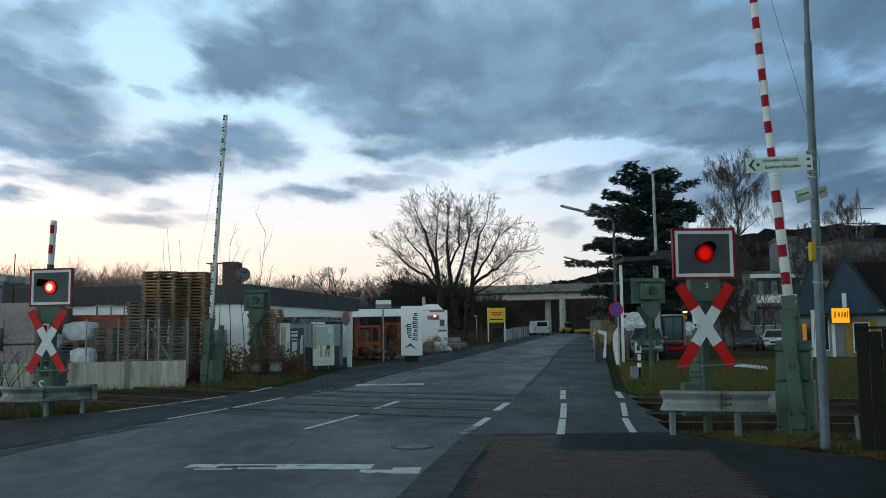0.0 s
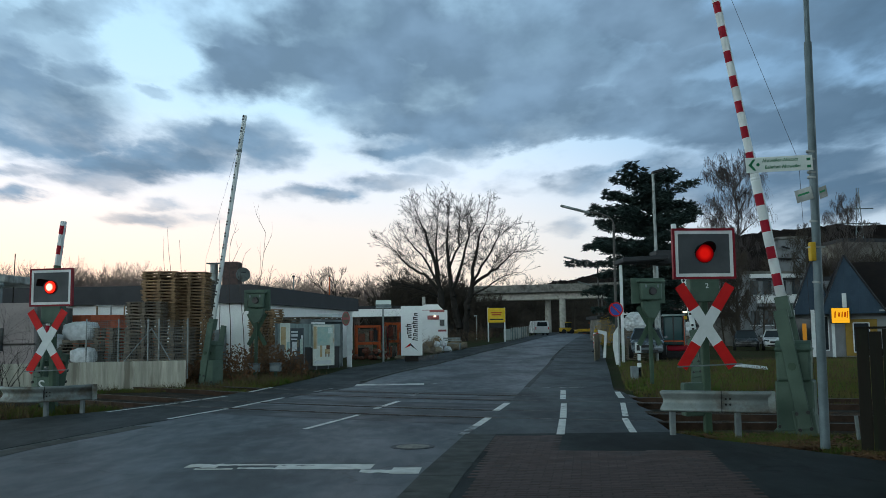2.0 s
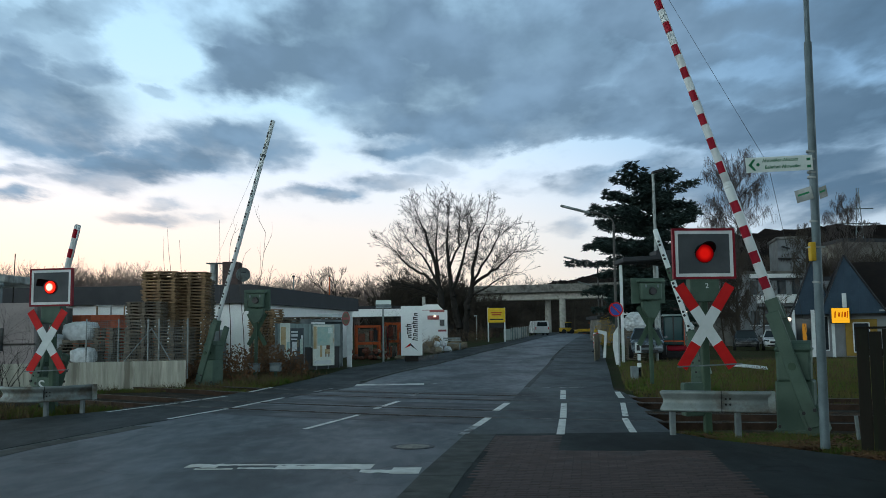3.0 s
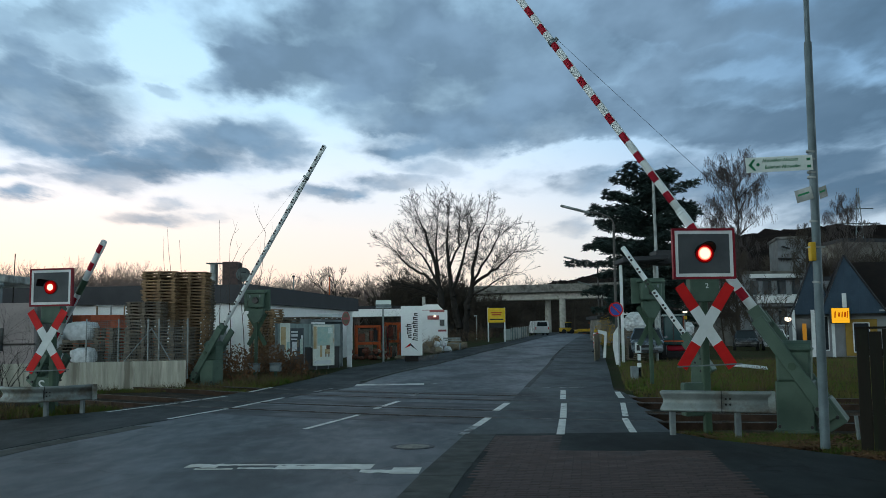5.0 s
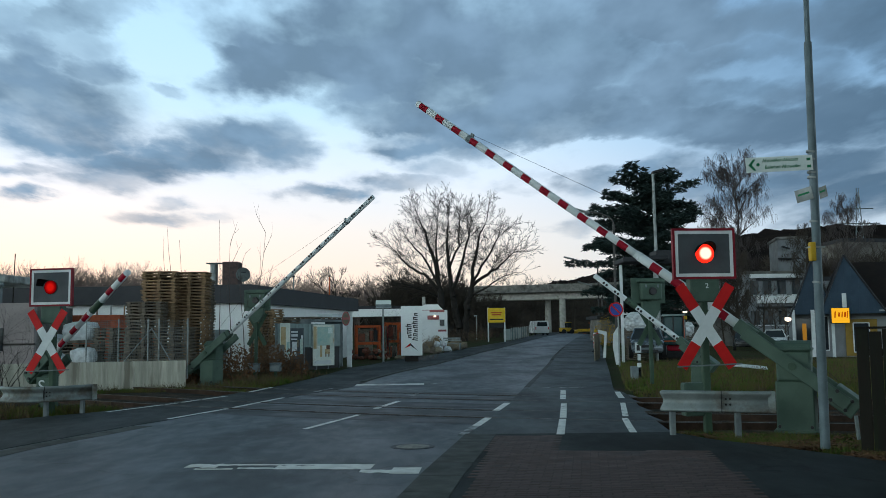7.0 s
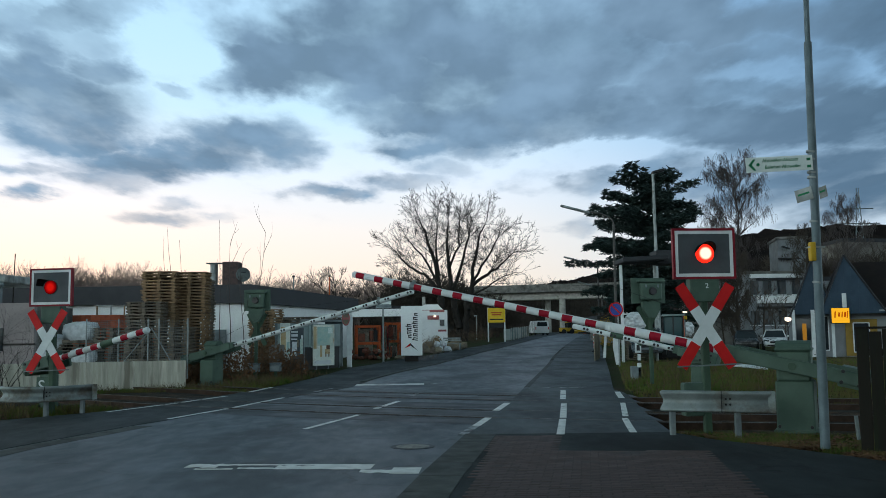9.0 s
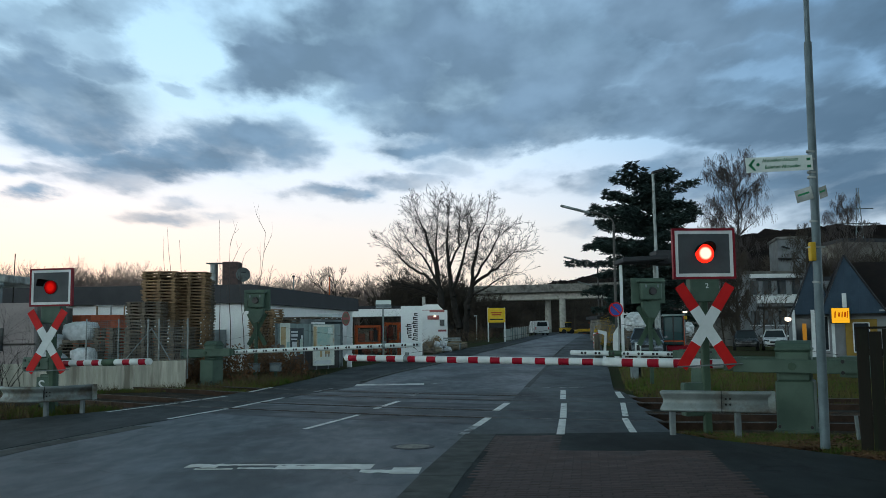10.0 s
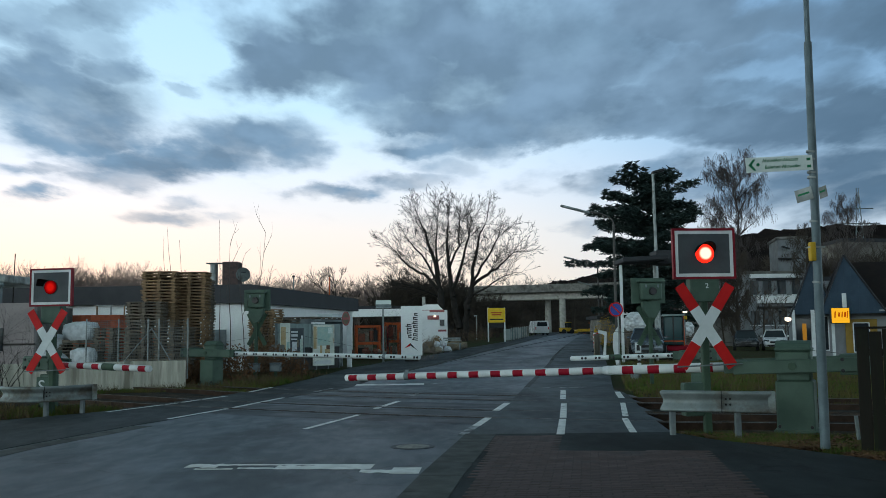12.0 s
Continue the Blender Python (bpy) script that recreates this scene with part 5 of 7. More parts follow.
def make_pallet(material, group):
    t = thing("pallet", (0, 0, -50), "stacked weathered wooden pallet", "pallet", group)
    ms = pallet_mesh()
    for me in ms.values():
        me.materials.append(material)
    for x in (-0.35, -0.175, 0, 0.175, 0.35):
        share("deck_board", ms["deck_board"], t, pose(x, 0, 0.097))
    for y in (-0.53, 0, 0.53):
        share("cross_board", ms["cross_board"], t, pose(0, y, 0.075))
    for x in (-0.35, 0, 0.35):
        share("runner", ms["runner"], t, pose(x, 0, 0.011))
        for y in (-0.5, 0, 0.5) if x else (0,):
            share("block", ms["block"], t, pose(x * 0.88, y, 0.043))
    return t


def stack(x, y, count, source, yaw, seed):
    rng = random.Random(seed)
    for i in range(count):
        copy_thing(source, pose(x + rng.gauss(0, 0.022), y + rng.gauss(0, 0.02), i * 0.109, 0, 0, yaw + rng.gauss(0, 0.8)))


fresh, grey = make_pallet(PALLET_WOOD, "pallet stacks"), make_pallet(PALLET_GREY, "pallet stacks")
for x, y, n, src, yaw in ((-9.97, 32.0, 35, fresh, 90), (-9.04, 32.5, 35, fresh, 90), (-10.68, 32.9, 25, grey, 90), (-9.9, 33.2, 33, fresh, 90), (-9.2, 33.7, 33, grey, 90),
                          (-9.2, 31.1, 17, grey, 90), (-11.3, 31.15, 17, grey, 91), (-10.2, 31.15, 25, grey, 90)):
    stack(x, y, n, src, yaw, int(-x * 10 + y))
for source, (x, y, z) in ((fresh, (-8.55, 31.6, 0)), (grey, (-12.5, 32.4, 0))):
    source.matrix_basis = pose(x, y, z, 0, 0, 85)


def yard_wall():
    t = thing("retaining_wall", (0, 0, 0), "low stained concrete wall along the yard", "wall", kind="structure")
    a, b = Vector((-13.2, 26.7, 0)), Vector((-8.1, 28.55, 0))
    n = 7
    d = (b - a) / n
    rot = Matrix.Rotation(math.atan2(d.y, d.x), 3, "Z")
    for i in range(n):
        part("panel", box(B(), (d.length - 0.02, 0.16, 0.86), a + d * (i + 0.5) + Vector((0, 0, 0.36)), rot, 0.012), WALL_OLD, t)
        part("pier", box(B(), (0.07, 0.18, 0.87), a + d * i + Vector((0, -0.01, 0.36)), rot, 0.01), WALL_OLD, t)
    f = thing("mesh_fence", (0, 0, 0), "galvanised wire mesh fence on the wall", "fence")
    for s in (0.45, 0.62, 0.78, 0.84, 1.0):
        p = a.lerp(b, s) + Vector((0, 0.15, 0))
        part("post", cyl(B(), p + Vector((0, 0, 0.2)), p + Vector((0, 0, 2.1)), 0.024, seg=8), ZINC, f)
    p = a.lerp(b, 0.8) + Vector((0, 0.15, 0))
    for dx in (-0.85, 0.6):
        part("brace", cyl(B(), p + Vector((0, 0, 1.8)), p + Vector((dx, 0.1 * dx, 0.75)), 0.018, seg=6), ZINC, f)
    bm = B()
    q0, q1 = a.lerp(b, 0.45) + Vector((0, 0.18, 0)), b + Vector((0, 0.18, 0))
    m = 56
    for i in range(m + 1):
        p = q0.lerp(q1, i / m)
        box(bm, (0.004, 0.004, 1.25), p + Vector((0, 0, 1.42)))
    for i in range(22):
        z = 0.8 + 1.25 * i / 21
        box(bm, ((q1 - q0).length, 0.004, 0.004), (q0 + q1) / 2 + Vector((0, 0, z)), rot)
    tagged(part("wire", bm, ZINC_DULL, f), kind="stuff")


WALL_OLD = surface("streaked_concrete", (0.5, 0.48, 0.41), (0.33, 0.32, 0.27), 1.0, 0.9, 0, 0.3, 12, (0.19, 0.175, 0.145), (0.52, 0.66), pieces=0.1, stretch=(6, 6, 0.5))
yard_wall()


# ---- gate, banner and boards ----
def sheet_gate():
    t = thing("sheet_fence", (-6.65, 36.2, 0), "grey-green steel sheet fence over a dark plinth", "fence", yaw=71)
    for i in range(5):
        p = part("panel", box(B(), (1.13, 0.05, 0.98), (0.6 + i * 1.15, 0, 1.5), bevel=0.01), STEEL_GREEN, t)
        for k in range(3):
            part("rib", box(B(), (0.04, 0.03, 0.94), (0.3 + k * 0.3 + i * 1.15, -0.035, 1.5)), STEEL_GREEN, p)
    for i in range(6):
        part("post", box(B(), (0.07, 0.09, 2.0), (i * 1.15 + 0.02, 0.05, 1.0), bevel=0.008), ZINC_DULL, t)
    part("base_board", box(B(), (5.7, 0.06, 0.95), (2.9, 0.06, 0.5), bevel=0.01), BLACK, t)


sheet_gate()


def banner():
    t = thing("advertising_pylon", (-1.72, 48.2, 0.04), "white upright company board with black lettering and red chevron", "sign", yaw=2)
    part("board", box(B(), (1.13, 0.16, 2.62), (0, 0, 1.62), bevel=0.02), RENDER, t)
    part("foot", box(B(), (0.7, 0.2, 0.4), (0, 0.1, 0.15), bevel=0.02), BARK, t)
    part("emblem", plate(B(), [(-0.32, -0.02), (-0.02, 0.26), (0.0, 0.14), (-0.02, 0.1)], 0.01, Matrix.Translation((-0.06, -0.09, 0.72))), RED, t, "dark red half of the chevron emblem")
    part("emblem", plate(B(), [(-0.02, 0.26), (0.38, -0.16), (0.02, 0.1), (-0.02, 0.14)], 0.01, Matrix.Translation((-0.06, -0.09, 0.72))), BLACK, t, "black half of the chevron emblem")
    # two upright lines of slanting bars stand for the company's name
    for x, z0, pitch, sizes in ((0.0, 1.26, 0.195, (0.72, 1, 1, 1.3)), (0.33, 1.14, 0.215, (1.3, 1, 0.72, 0.95, 1.3, 1, 0.72))):
        for k, tall in enumerate(sizes):
            z = z0 + k * pitch
            for dz, w in ((0.0, 0.25 * tall), (0.1, 0.25 * min(tall, 1))):
                part("lettering_bar", box(B(), (w, 0.012, 0.052), (x - w / 2, -0.085, z + dz), Matrix.Rotation(radians(8), 3, "Y"), 0.004), BLACK, t)
            part("lettering_bar", box(B(), (0.055, 0.012, 0.13), (x - (0.215 if tall > 0.75 else 0.15), -0.086, z + 0.05), bevel=0.004), BLACK, t)


banner()


def yellow_board():
    t = thing("info_board", (5.1, 88, 0.58), "yellow company board on two white posts", "sign")
    for x in (-0.8, 0.8):
        part("post", box(B(), (0.13, 0.13, 3.3), (x, 0, 1.65)), WHITE, t)
    part("board", box(B(), (1.7, 0.1, 1.4), (0, -0.02, 2.55), bevel=0.01), YELLOW, t)
    part("lower_panel", box(B(), (1.5, 0.08, 0.4), (0, 0, 1.55)), BLACK, t)
    for z, w in ((2.8, 1.1), (2.6, 0.9), (2.15, 1.3)):
        part("lettering_bar", box(B(), (w, 0.02, 0.12), (0, -0.08, z)), ORANGE if z > 2.3 else BLACK, t)


yellow_board()


# ---- street lamps ----
def street_lamp(at, h, reach, label, yaw=0):
    t = thing("street_lamp", at, label, "street lamp", "street lamps along the road", yaw)
    part("mast", cyl(B(), (0, 0, 0), (0, 0, h - 1.2), 0.11, 0.075, 12), MAST_DARK, t)
    pts = [Vector((-reach * 0.55 * (1 - math.cos(a)) - 0.0, 0, h - 1.2 + 0.85 * math.sin(a))) for a in np.linspace(0, 1.45, 9)]
    part("arm", tube(B(), pts, 0.05), MAST_DARK, t)
    e = pts[-1]
    bm = box(B(), (2.0, 0.3, 0.15), e + Vector((-0.95, 0, 0.2)), Matrix.Rotation(radians(15), 3, "Y"), 0.05)
    part("head", bm, ZINC, t)


street_lamp((11.4, 60, 0.2), 9.6, 3.3, "tall steel street lamp with a curved arm")
street_lamp((15.4, 90, 0.6), 8.2, 3.0, "tall steel street lamp with a curved arm")
street_lamp((21.4, 122, 1.0), 7.0, 2.8, "tall steel street lamp with a curved arm")
street_lamp((26.2, 150, 1.2), 6.8, 2.4, "tall steel street lamp with a curved arm")


# ---- houses on the right ----
def window(parent, x, y, z, w, h, rot=None, frame_mat=None, glass_mat=None):
    """A framed pane set a little into a wall that faces -y."""
    r = rot or Matrix.Identity(3)
    o = Vector((x, y, z))
    fr = box(B(), (w, 0.06, 0.06), o + r @ Vector((0, 0, h / 2)), r)
    box(fr, (w, 0.08, 0.06), o + r @ Vector((0, 0, -h / 2)), r)
    for s in (-1, 1):
        box(fr, (0.06, 0.06, h), o + r @ Vector((s * w / 2, 0, 0)), r)
    f = part("window", fr, frame_mat or WHITE, parent)
    part("pane", box(B(), (w - 0.06, 0.03, h - 0.06), o + r @ Vector((0, 0.005, 0)), r), glass_mat or GLASS, f)
    return f


def gable_house():
    t = thing("gabled_house", (19.0, 51.4, 0), "white house with slate-blue gables and dark tiled roof", "house", yaw=-21)
    part("wall", box(B(), (7.5, 7, 2.75), (4.4, 3.6, 1.3)), RENDER_SHADED, t)
    for x0, x1, mid, top, y in ((0.7, 2.9, 1.8, 5.2, -0.5), (2.15, 5.4, 3.45, 5.4, -0.9)):
        g = part("gable", plate(B(), [(x0, 2.3), (x1, 2.3), (mid, top)], 0.15, Matrix.Translation((0, y, 0))), SLATE, t, "slate-blue boarded gable")
        for k in range(9):
            x = x0 + (x1 - x0) * (k + 0.5) / 9
            hgt = (top - 2.3) * (1 - abs(x - mid) / (mid - x0 if x < mid else x1 - mid))
            if hgt > 0.2:
                part("board_strip", box(B(), (0.035, 0.03, hgt - 0.1), (x, y - 0.085, 2.3 + hgt / 2 - 0.03)), SLATE, g)
        for sx, ex in ((x0 - 0.15, mid), (x1 + 0.15, mid)):
            bm = B()
            vs = [bm.verts.new(v) for v in ((sx, y - 0.12, 2.17), (ex, y - 0.12, top + 0.12), (ex, 7, top + 0.12), (sx, 7, 2.17))]
            bm.faces.new(vs)
            bmesh.ops.solidify(bm, geom=bm.faces, thickness=0.12)
            part("roof", bm, ROOF_TILE, t)
            part("verge_board", cyl(B(), (sx, y - 0.14, 2.15), (ex, y - 0.14, top + 0.1), 0.05, seg=6), FASCIA, t)
    bm = B()
    vs = [bm.verts.new(v) for v in ((4.6, -0.6, 2.6), (9.2, -0.6, 2.6), (9.2, 3.4, 5.35), (3.9, 3.4, 5.35))]
    bm.faces.new(vs)
    bmesh.ops.solidify(bm, geom=bm.faces, thickness=0.14)
    part("main_roof", bm, ROOF_TILE, t)
    part("entrance_post", box(B(), (0.16, 0.16, 2.6), (0.75, -0.55, 1.25)), WHITE, t)
    part("entrance_post", box(B(), (0.2, 0.2, 2.6), (1.75, -0.55, 1.25)), WHITE, t)
    part("entrance_post", box(B(), (0.16, 0.16, 2.6), (2.75, -0.85, 1.25)), WHITE, t)
    d = part("door", box(B(), (0.75, 0.08, 2.1), (1.25, 0.06, 1.0)), GLASS, t)
    part("lit_pane", box(B(), (0.22, 0.02, 1.3), (1.3, 0.01, 1.15)), AMBER_DIM, d)
    window(t, 2.25, 0.07, 1.25, 0.6, 1.9)
    part("shop_front", box(B(), (1.6, 0.1, 2.0), (4.2, -0.0, 1.0)), OCHRE, t, "ochre painted shop front")
    window(t, 4.2, -0.06, 1.0, 0.8, 1.6)
    part("porch_lamp", box(B(), (0.35, 0.12, 0.09), (5.25, -1.0, 2.45)), ZINC, t)


gable_house()


def amber_sign():
    t = thing("lit_sign", (21.35, 48.9, 1.75), "amber illuminated box sign hung from the house", "sign")
    part("case", box(B(), (1.02, 0.16, 0.86), (0, 0.02, 0.45), bevel=0.03), BLACK, t)
    part("lit_face", box(B(), (0.96, 0.04, 0.8), (0, -0.08, 0.45), bevel=0.02), AMBER_SIGN, t, "glowing amber face")
    for x, w, h in ((-0.3, 0.07, 0.34), (-0.08, 0.1, 0.22), (0.08, 0.06, 0.3), (0.24, 0.1, 0.26), (0.36, 0.05, 0.36)):
        part("lettering_bar", box(B(), (w, 0.012, h), (x, -0.105, 0.5), Matrix.Rotation(radians(6), 3, "Y")), AMBER_DARK, t)
    part("bracket", box(B(), (0.2, 0.1, 0.9), (0.3, 0.05, 1.2)), WHITE, t)
    part("wall_arm", box(B(), (0.08, 2.2, 0.08), (0.3, 1.1, 0.8)), ZINC_DULL, t)


amber_sign()


def white_flats():
    t = thing("apartment_house", (33.2, 90, 0), "white stepped apartment house with dark window bands", "house")
    # white walls; the trees' shade on them is mixed into the render colour
    part("wall", box(B(), (6.6, 9, 7.0), (0.3, 4.5, 3.5)), RENDER_SHADED, t)
    part("upper_storey", box(B(), (2.7, 6, 3.6), (2.55, 3.6, 8.75), Matrix.Rotation(radians(-12), 3, "Z")), RENDER_SHADED, t)
    part("roof", box(B(), (7.0, 9.4, 0.25), (0.3, 4.5, 7.1)), CONCRETE_OLD, t)
    part("roof", box(B(), (3.0, 6.4, 0.25), (2.55, 3.6, 10.6), Matrix.Rotation(radians(-12), 3, "Z")), CONCRETE_OLD, t)
    for z in (2.6, 5.6):
        for x in (-2.3, -1.0, 0.44, 1.9):
            f = window(t, x, -0.02, z, 0.9, 1.4, None, ZINC_DULL)
            part("sill", box(B(), (1.0, 0.14, 0.06), (x, -0.06, z - 0.76)), RENDER, f)
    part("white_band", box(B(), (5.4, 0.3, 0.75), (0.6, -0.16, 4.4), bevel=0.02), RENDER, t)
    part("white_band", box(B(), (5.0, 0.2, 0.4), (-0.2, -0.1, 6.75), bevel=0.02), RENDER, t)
    part("awning_band", box(B(), (4.6, 0.4, 0.22), (0.2, -0.2, 6.42)), FASCIA, t)
    part("awning_band", box(B(), (4.6, 0.4, 0.22), (0.2, -0.2, 3.6)), FASCIA, t)
    part("canopy", box(B(), (2.0, 0.6, 0.12), (1.5, 0.5, 8.5)), FASCIA, t)
    part("canopy", box(B(), (0.8, 0.4, 0.1), (1.2, 0.4, 9.6), Matrix.Rotation(radians(18), 3, "Y")), FASCIA, t)


white_flats()
building("side_house", [(36.9, 97), (47, 99), (47, 112), (36.9, 112)], 7.0, "plain pale house behind the trees", RENDER_SHADED, FASCIA, 0.4, "house")


def car(at, yaw, paint, label):
    """Lower body, glazed cabin with pillars and roof, lights, wheels; the nose points to -x."""
    t = thing("car", at, label, "car", "parked cars", yaw)
    prof = [(-2.05, 0.26), (-2.18, 0.42), (-2.17, 0.62), (-2.0, 0.78), (-1.0, 0.93), (1.7, 0.98), (2.1, 0.92), (2.18, 0.6), (2.1, 0.28)]
    bm = plate(B(), prof, 1.74, Matrix())
    for v in bm.verts:
        v.co.y *= 0.84 if v.co.x < -1.9 or v.co.x > 2.0 else 0.96 if v.co.z > 0.85 else 1.0
    bmesh.ops.bevel(bm, geom=list(bm.edges), offset=0.06, segments=3, affect="EDGES")
    part("body", bm, paint, t)
    lo = [(-1.1, -0.76), (1.75, -0.76), (1.75, 0.76), (-1.1, 0.76)]
    hi = [(-0.3, -0.57), (1.05, -0.57), (1.05, 0.57), (-0.3, 0.57)]
    bm = B()
    a = [bm.verts.new((x, y, 0.92)) for x, y in lo]
    b = [bm.verts.new((x, y, 1.42)) for x, y in hi]
    bm.faces.new(b)
    for k in range(4):
        bm.faces.new((a[k], a[(k + 1) % 4], b[(k + 1) % 4], b[k]))
    part("cabin_glass", bm, GLASS, t, "dark car windows")
    part("roof", box(B(), (1.5, 1.2, 0.07), (0.37, 0, 1.43), bevel=0.03), paint, t)
    for k in range(4):
        part("pillar", cyl(B(), (*lo[k], 0.93), (*hi[k], 1.43), 0.045, 0.035, 6), paint, t)
    for s in (-1, 1):
        for x in (-1.38, 1.3):
            w = part("tyre", cyl(B(), (x, s * 0.88, 0.31), (x, s * 0.68, 0.31), 0.31, 0.31, 18), TYRE, t)
            part("rim", cyl(B(), (x, s * 0.895, 0.31), (x, s * 0.86, 0.31), 0.19, 0.19, 12), ZINC, w)
        part("headlight", box(B(), (0.1, 0.34, 0.11), (-2.08, s * 0.55, 0.68), Matrix.Rotation(radians(-s * 12), 3, "Z"), 0.02), GLASS, t)
        part("mirror", box(B(), (0.1, 0.16, 0.11), (-0.75, s * 0.9, 1.0), bevel=0.03), paint, t)
    part("grille", box(B(), (0.05, 0.62, 0.13), (-2.17, 0, 0.58), bevel=0.01), BLACK, t)
    part("lower_intake", box(B(), (0.05, 1.0, 0.1), (-2.13, 0, 0.36), bevel=0.01), BLACK, t)
    return t


car((24.0, 66, 0), 70, CAR_WHITE, "white car parked nose towards the track")
car((21.9, 66, 0), 72, CAR_DARK, "dark car parked beside the white one")


car((10.15, 45.5, 0.2), 78, CAR_BLUE, "grey-blue car parked behind the crossing signal")


def sheet_heap(at, size, seed):
    """Goods under a crumpled white sheet."""
    t = thing("sheet_heap", at, "crumpled white plastic sheet over stacked goods", "plastic sheet")
    bm = B()
    bmesh.ops.create_icosphere(bm, subdivisions=4, radius=0.5)
    for v in bm.verts:
        v.co = Vector([math.copysign(abs(c * 2) ** 0.7 / 2, c) for c in v.co])
        v.co *= 1 + 0.3 * noise.noise(v.co * 4 + Vector((seed, 0, 0))) + 0.14 * noise.noise(v.co * 13)
        v.co = Vector((v.co.x * size[0], v.co.y * size[1], (v.co.z + 0.5) * size[2]))
    part("sheet", bm, FOIL, t, "crumpled white plastic sheet")



# ---- the yard: shed, stacks, building goods ----
def yard_shed():
    t = thing("concrete_shed", (-13.6, 30, 0), "grey concrete panel shed with a dark seam", "shed")
    for i in range(4):
        for z0, z1 in ((0, 1.3), (1.36, 2.7)):
            part("panel", box(B(), (1.7, 0.2, z1 - z0), (-0.75 - i * 1.72, 0, (z0 + z1) / 2), bevel=0.015), SHED_GREY, t)
    part("core", box(B(), (6.8, 3.0, 2.6), (-3.4, 1.7, 1.3)), CONCRETE_OLD, t)
    part("window", box(B(), (0.28, 0.06, 0.75), (-1.05, -0.11, 1.5), bevel=0.01), GLASS, t)
    c = thing("canopy_roof", (-18.5, 35, 0), "pale flat canopy roof behind the shed", "canopy")
    part("roof", box(B(), (5, 4, 0.3), (0, 0, 3.72), bevel=0.04), ZINC, c)
    part("gutter", cyl(B(), (-2.5, -2.05, 3.5), (2.45, -2.05, 3.5), 0.07), ZINC_DULL, c)
    for x in (-2.2, 2.2):
        part("column", box(B(), (0.14, 0.14, 3.6), (x, -1.8, 1.8)), ZINC_DULL, c)
    m = thing("flag_pole", (-17.2, 36, 0), "thin bare mast behind the canopy", "pole")
    part("mast", cyl(B(), (0, 0, 0), (0.1, 0, 4.9), 0.035, 0.02, 8), BARK, m)


SHED_GREY = surface("shed_panel", (0.3, 0.26, 0.255), (0.23, 0.2, 0.2), 1.0, 0.9, 0, 0.2, 25, (0.15, 0.14, 0.135), (0.56, 0.75), pieces=0.08)
yard_shed()


def brick_pack(at, nx, nz, size, label, material=CLAY, yaw=0):
    """A pack of bricks or blocks on a pallet: every course shows."""
    t = thing("brick_pack", at, label, "building material", "packs of building material", yaw)
    sx, sz = size
    me = None
    for k in range(nz):
        for i in range(nx):
            m = pose((i - (nx - 1) / 2) * (sx + 0.012), random.uniform(-0.012, 0.012), 0.18 + (k + 0.5) * (sz + 0.008))
            if me is None:
                ob = part("block", box(B(), (sx, 0.8, sz), bevel=0.006), material, t)
                ob.matrix_basis, me = m, ob.data
            else:
                share("block", me, t, m)
    for x in (-0.4, 0, 0.4):
        part("skid", box(B(), (0.1, 0.8, 0.16), (x * nx * sx * 0.8, 0, 0.08)), PALLET_GREY, t)


CLAY_DULL = surface("dull_clay_block", (0.2, 0.065, 0.042), (0.11, 0.055, 0.04), 2, 0.85, 0, 0.2, pieces=0.3)
brick_pack((-13.0, 34.2, 0.0), 5, 9, (0.36, 0.235), "stack of orange-red clay blocks in the yard")
brick_pack((-11.2, 34.5, 0.0), 3, 7, (0.36, 0.235), "stack of orange-red clay blocks in the yard")
def steel_rack(at, w, h, yaw, label, load):
    """An open rack of red steel posts and beams with goods stacked inside."""
    t = thing("storage_rack", at, label, "rack", "red racks in the yard", yaw)
    for x in (-w / 2, w / 2):
        for y in (-0.45, 0.45):
            part("post", box(B(), (0.12, 0.1, h), (x, y, h / 2), bevel=0.01), ORANGE, t)
    for z in (h * 0.45, h - 0.08):
        for y in (-0.45, 0.45):
            part("beam", box(B(), (w, 0.07, 0.14), (0, y, z), bevel=0.01), ORANGE, t)
    part("shelf_board", box(B(), (w - 0.1, 0.8, 0.03), (0, 0, h * 0.45 + 0.09)), PALLET_GREY, t)
    rg = random.Random(int(w * 100))
    for z0, zmax in ((0.0, h * 0.4), (h * 0.45 + 0.11, h - 0.2)):
        x = -w / 2 + 0.12
        while x < w / 2 - 0.25:
            bw, bh = rg.uniform(0.2, 0.42), rg.uniform(0.5, 0.95) * (zmax - z0)
            part("crate", box(B(), (bw - 0.03, 0.7, bh), (x + bw / 2, rg.uniform(-0.05, 0.1), z0 + bh / 2), bevel=0.012), rg.choice(load), t)
            x += bw


def lean_stack(at, yaw):
    """Red boards leaning in a sheaf against a trestle."""
    t = thing("board_sheaf", at, "sheaf of red and pale boards leaning on a trestle", "boards", yaw=yaw)
    for k in range(7):
        part("board", box(B(), (0.06, 0.7, 1.9), (k * 0.1 - 0.3, 0.02 * k, 0.92), Matrix.Rotation(radians(-12 + 2.5 * k), 3, "Y"), 0.006), (RED_DARK, ORANGE, STONE)[k % 3], t)
    part("trestle", box(B(), (0.9, 0.1, 0.08), (0.05, 0.45, 1.1)), PALLET_GREY, t)
    for x in (-0.35, 0.45):
        part("trestle_leg", box(B(), (0.07, 0.07, 1.1), (x, 0.45, 0.55)), PALLET_GREY, t)


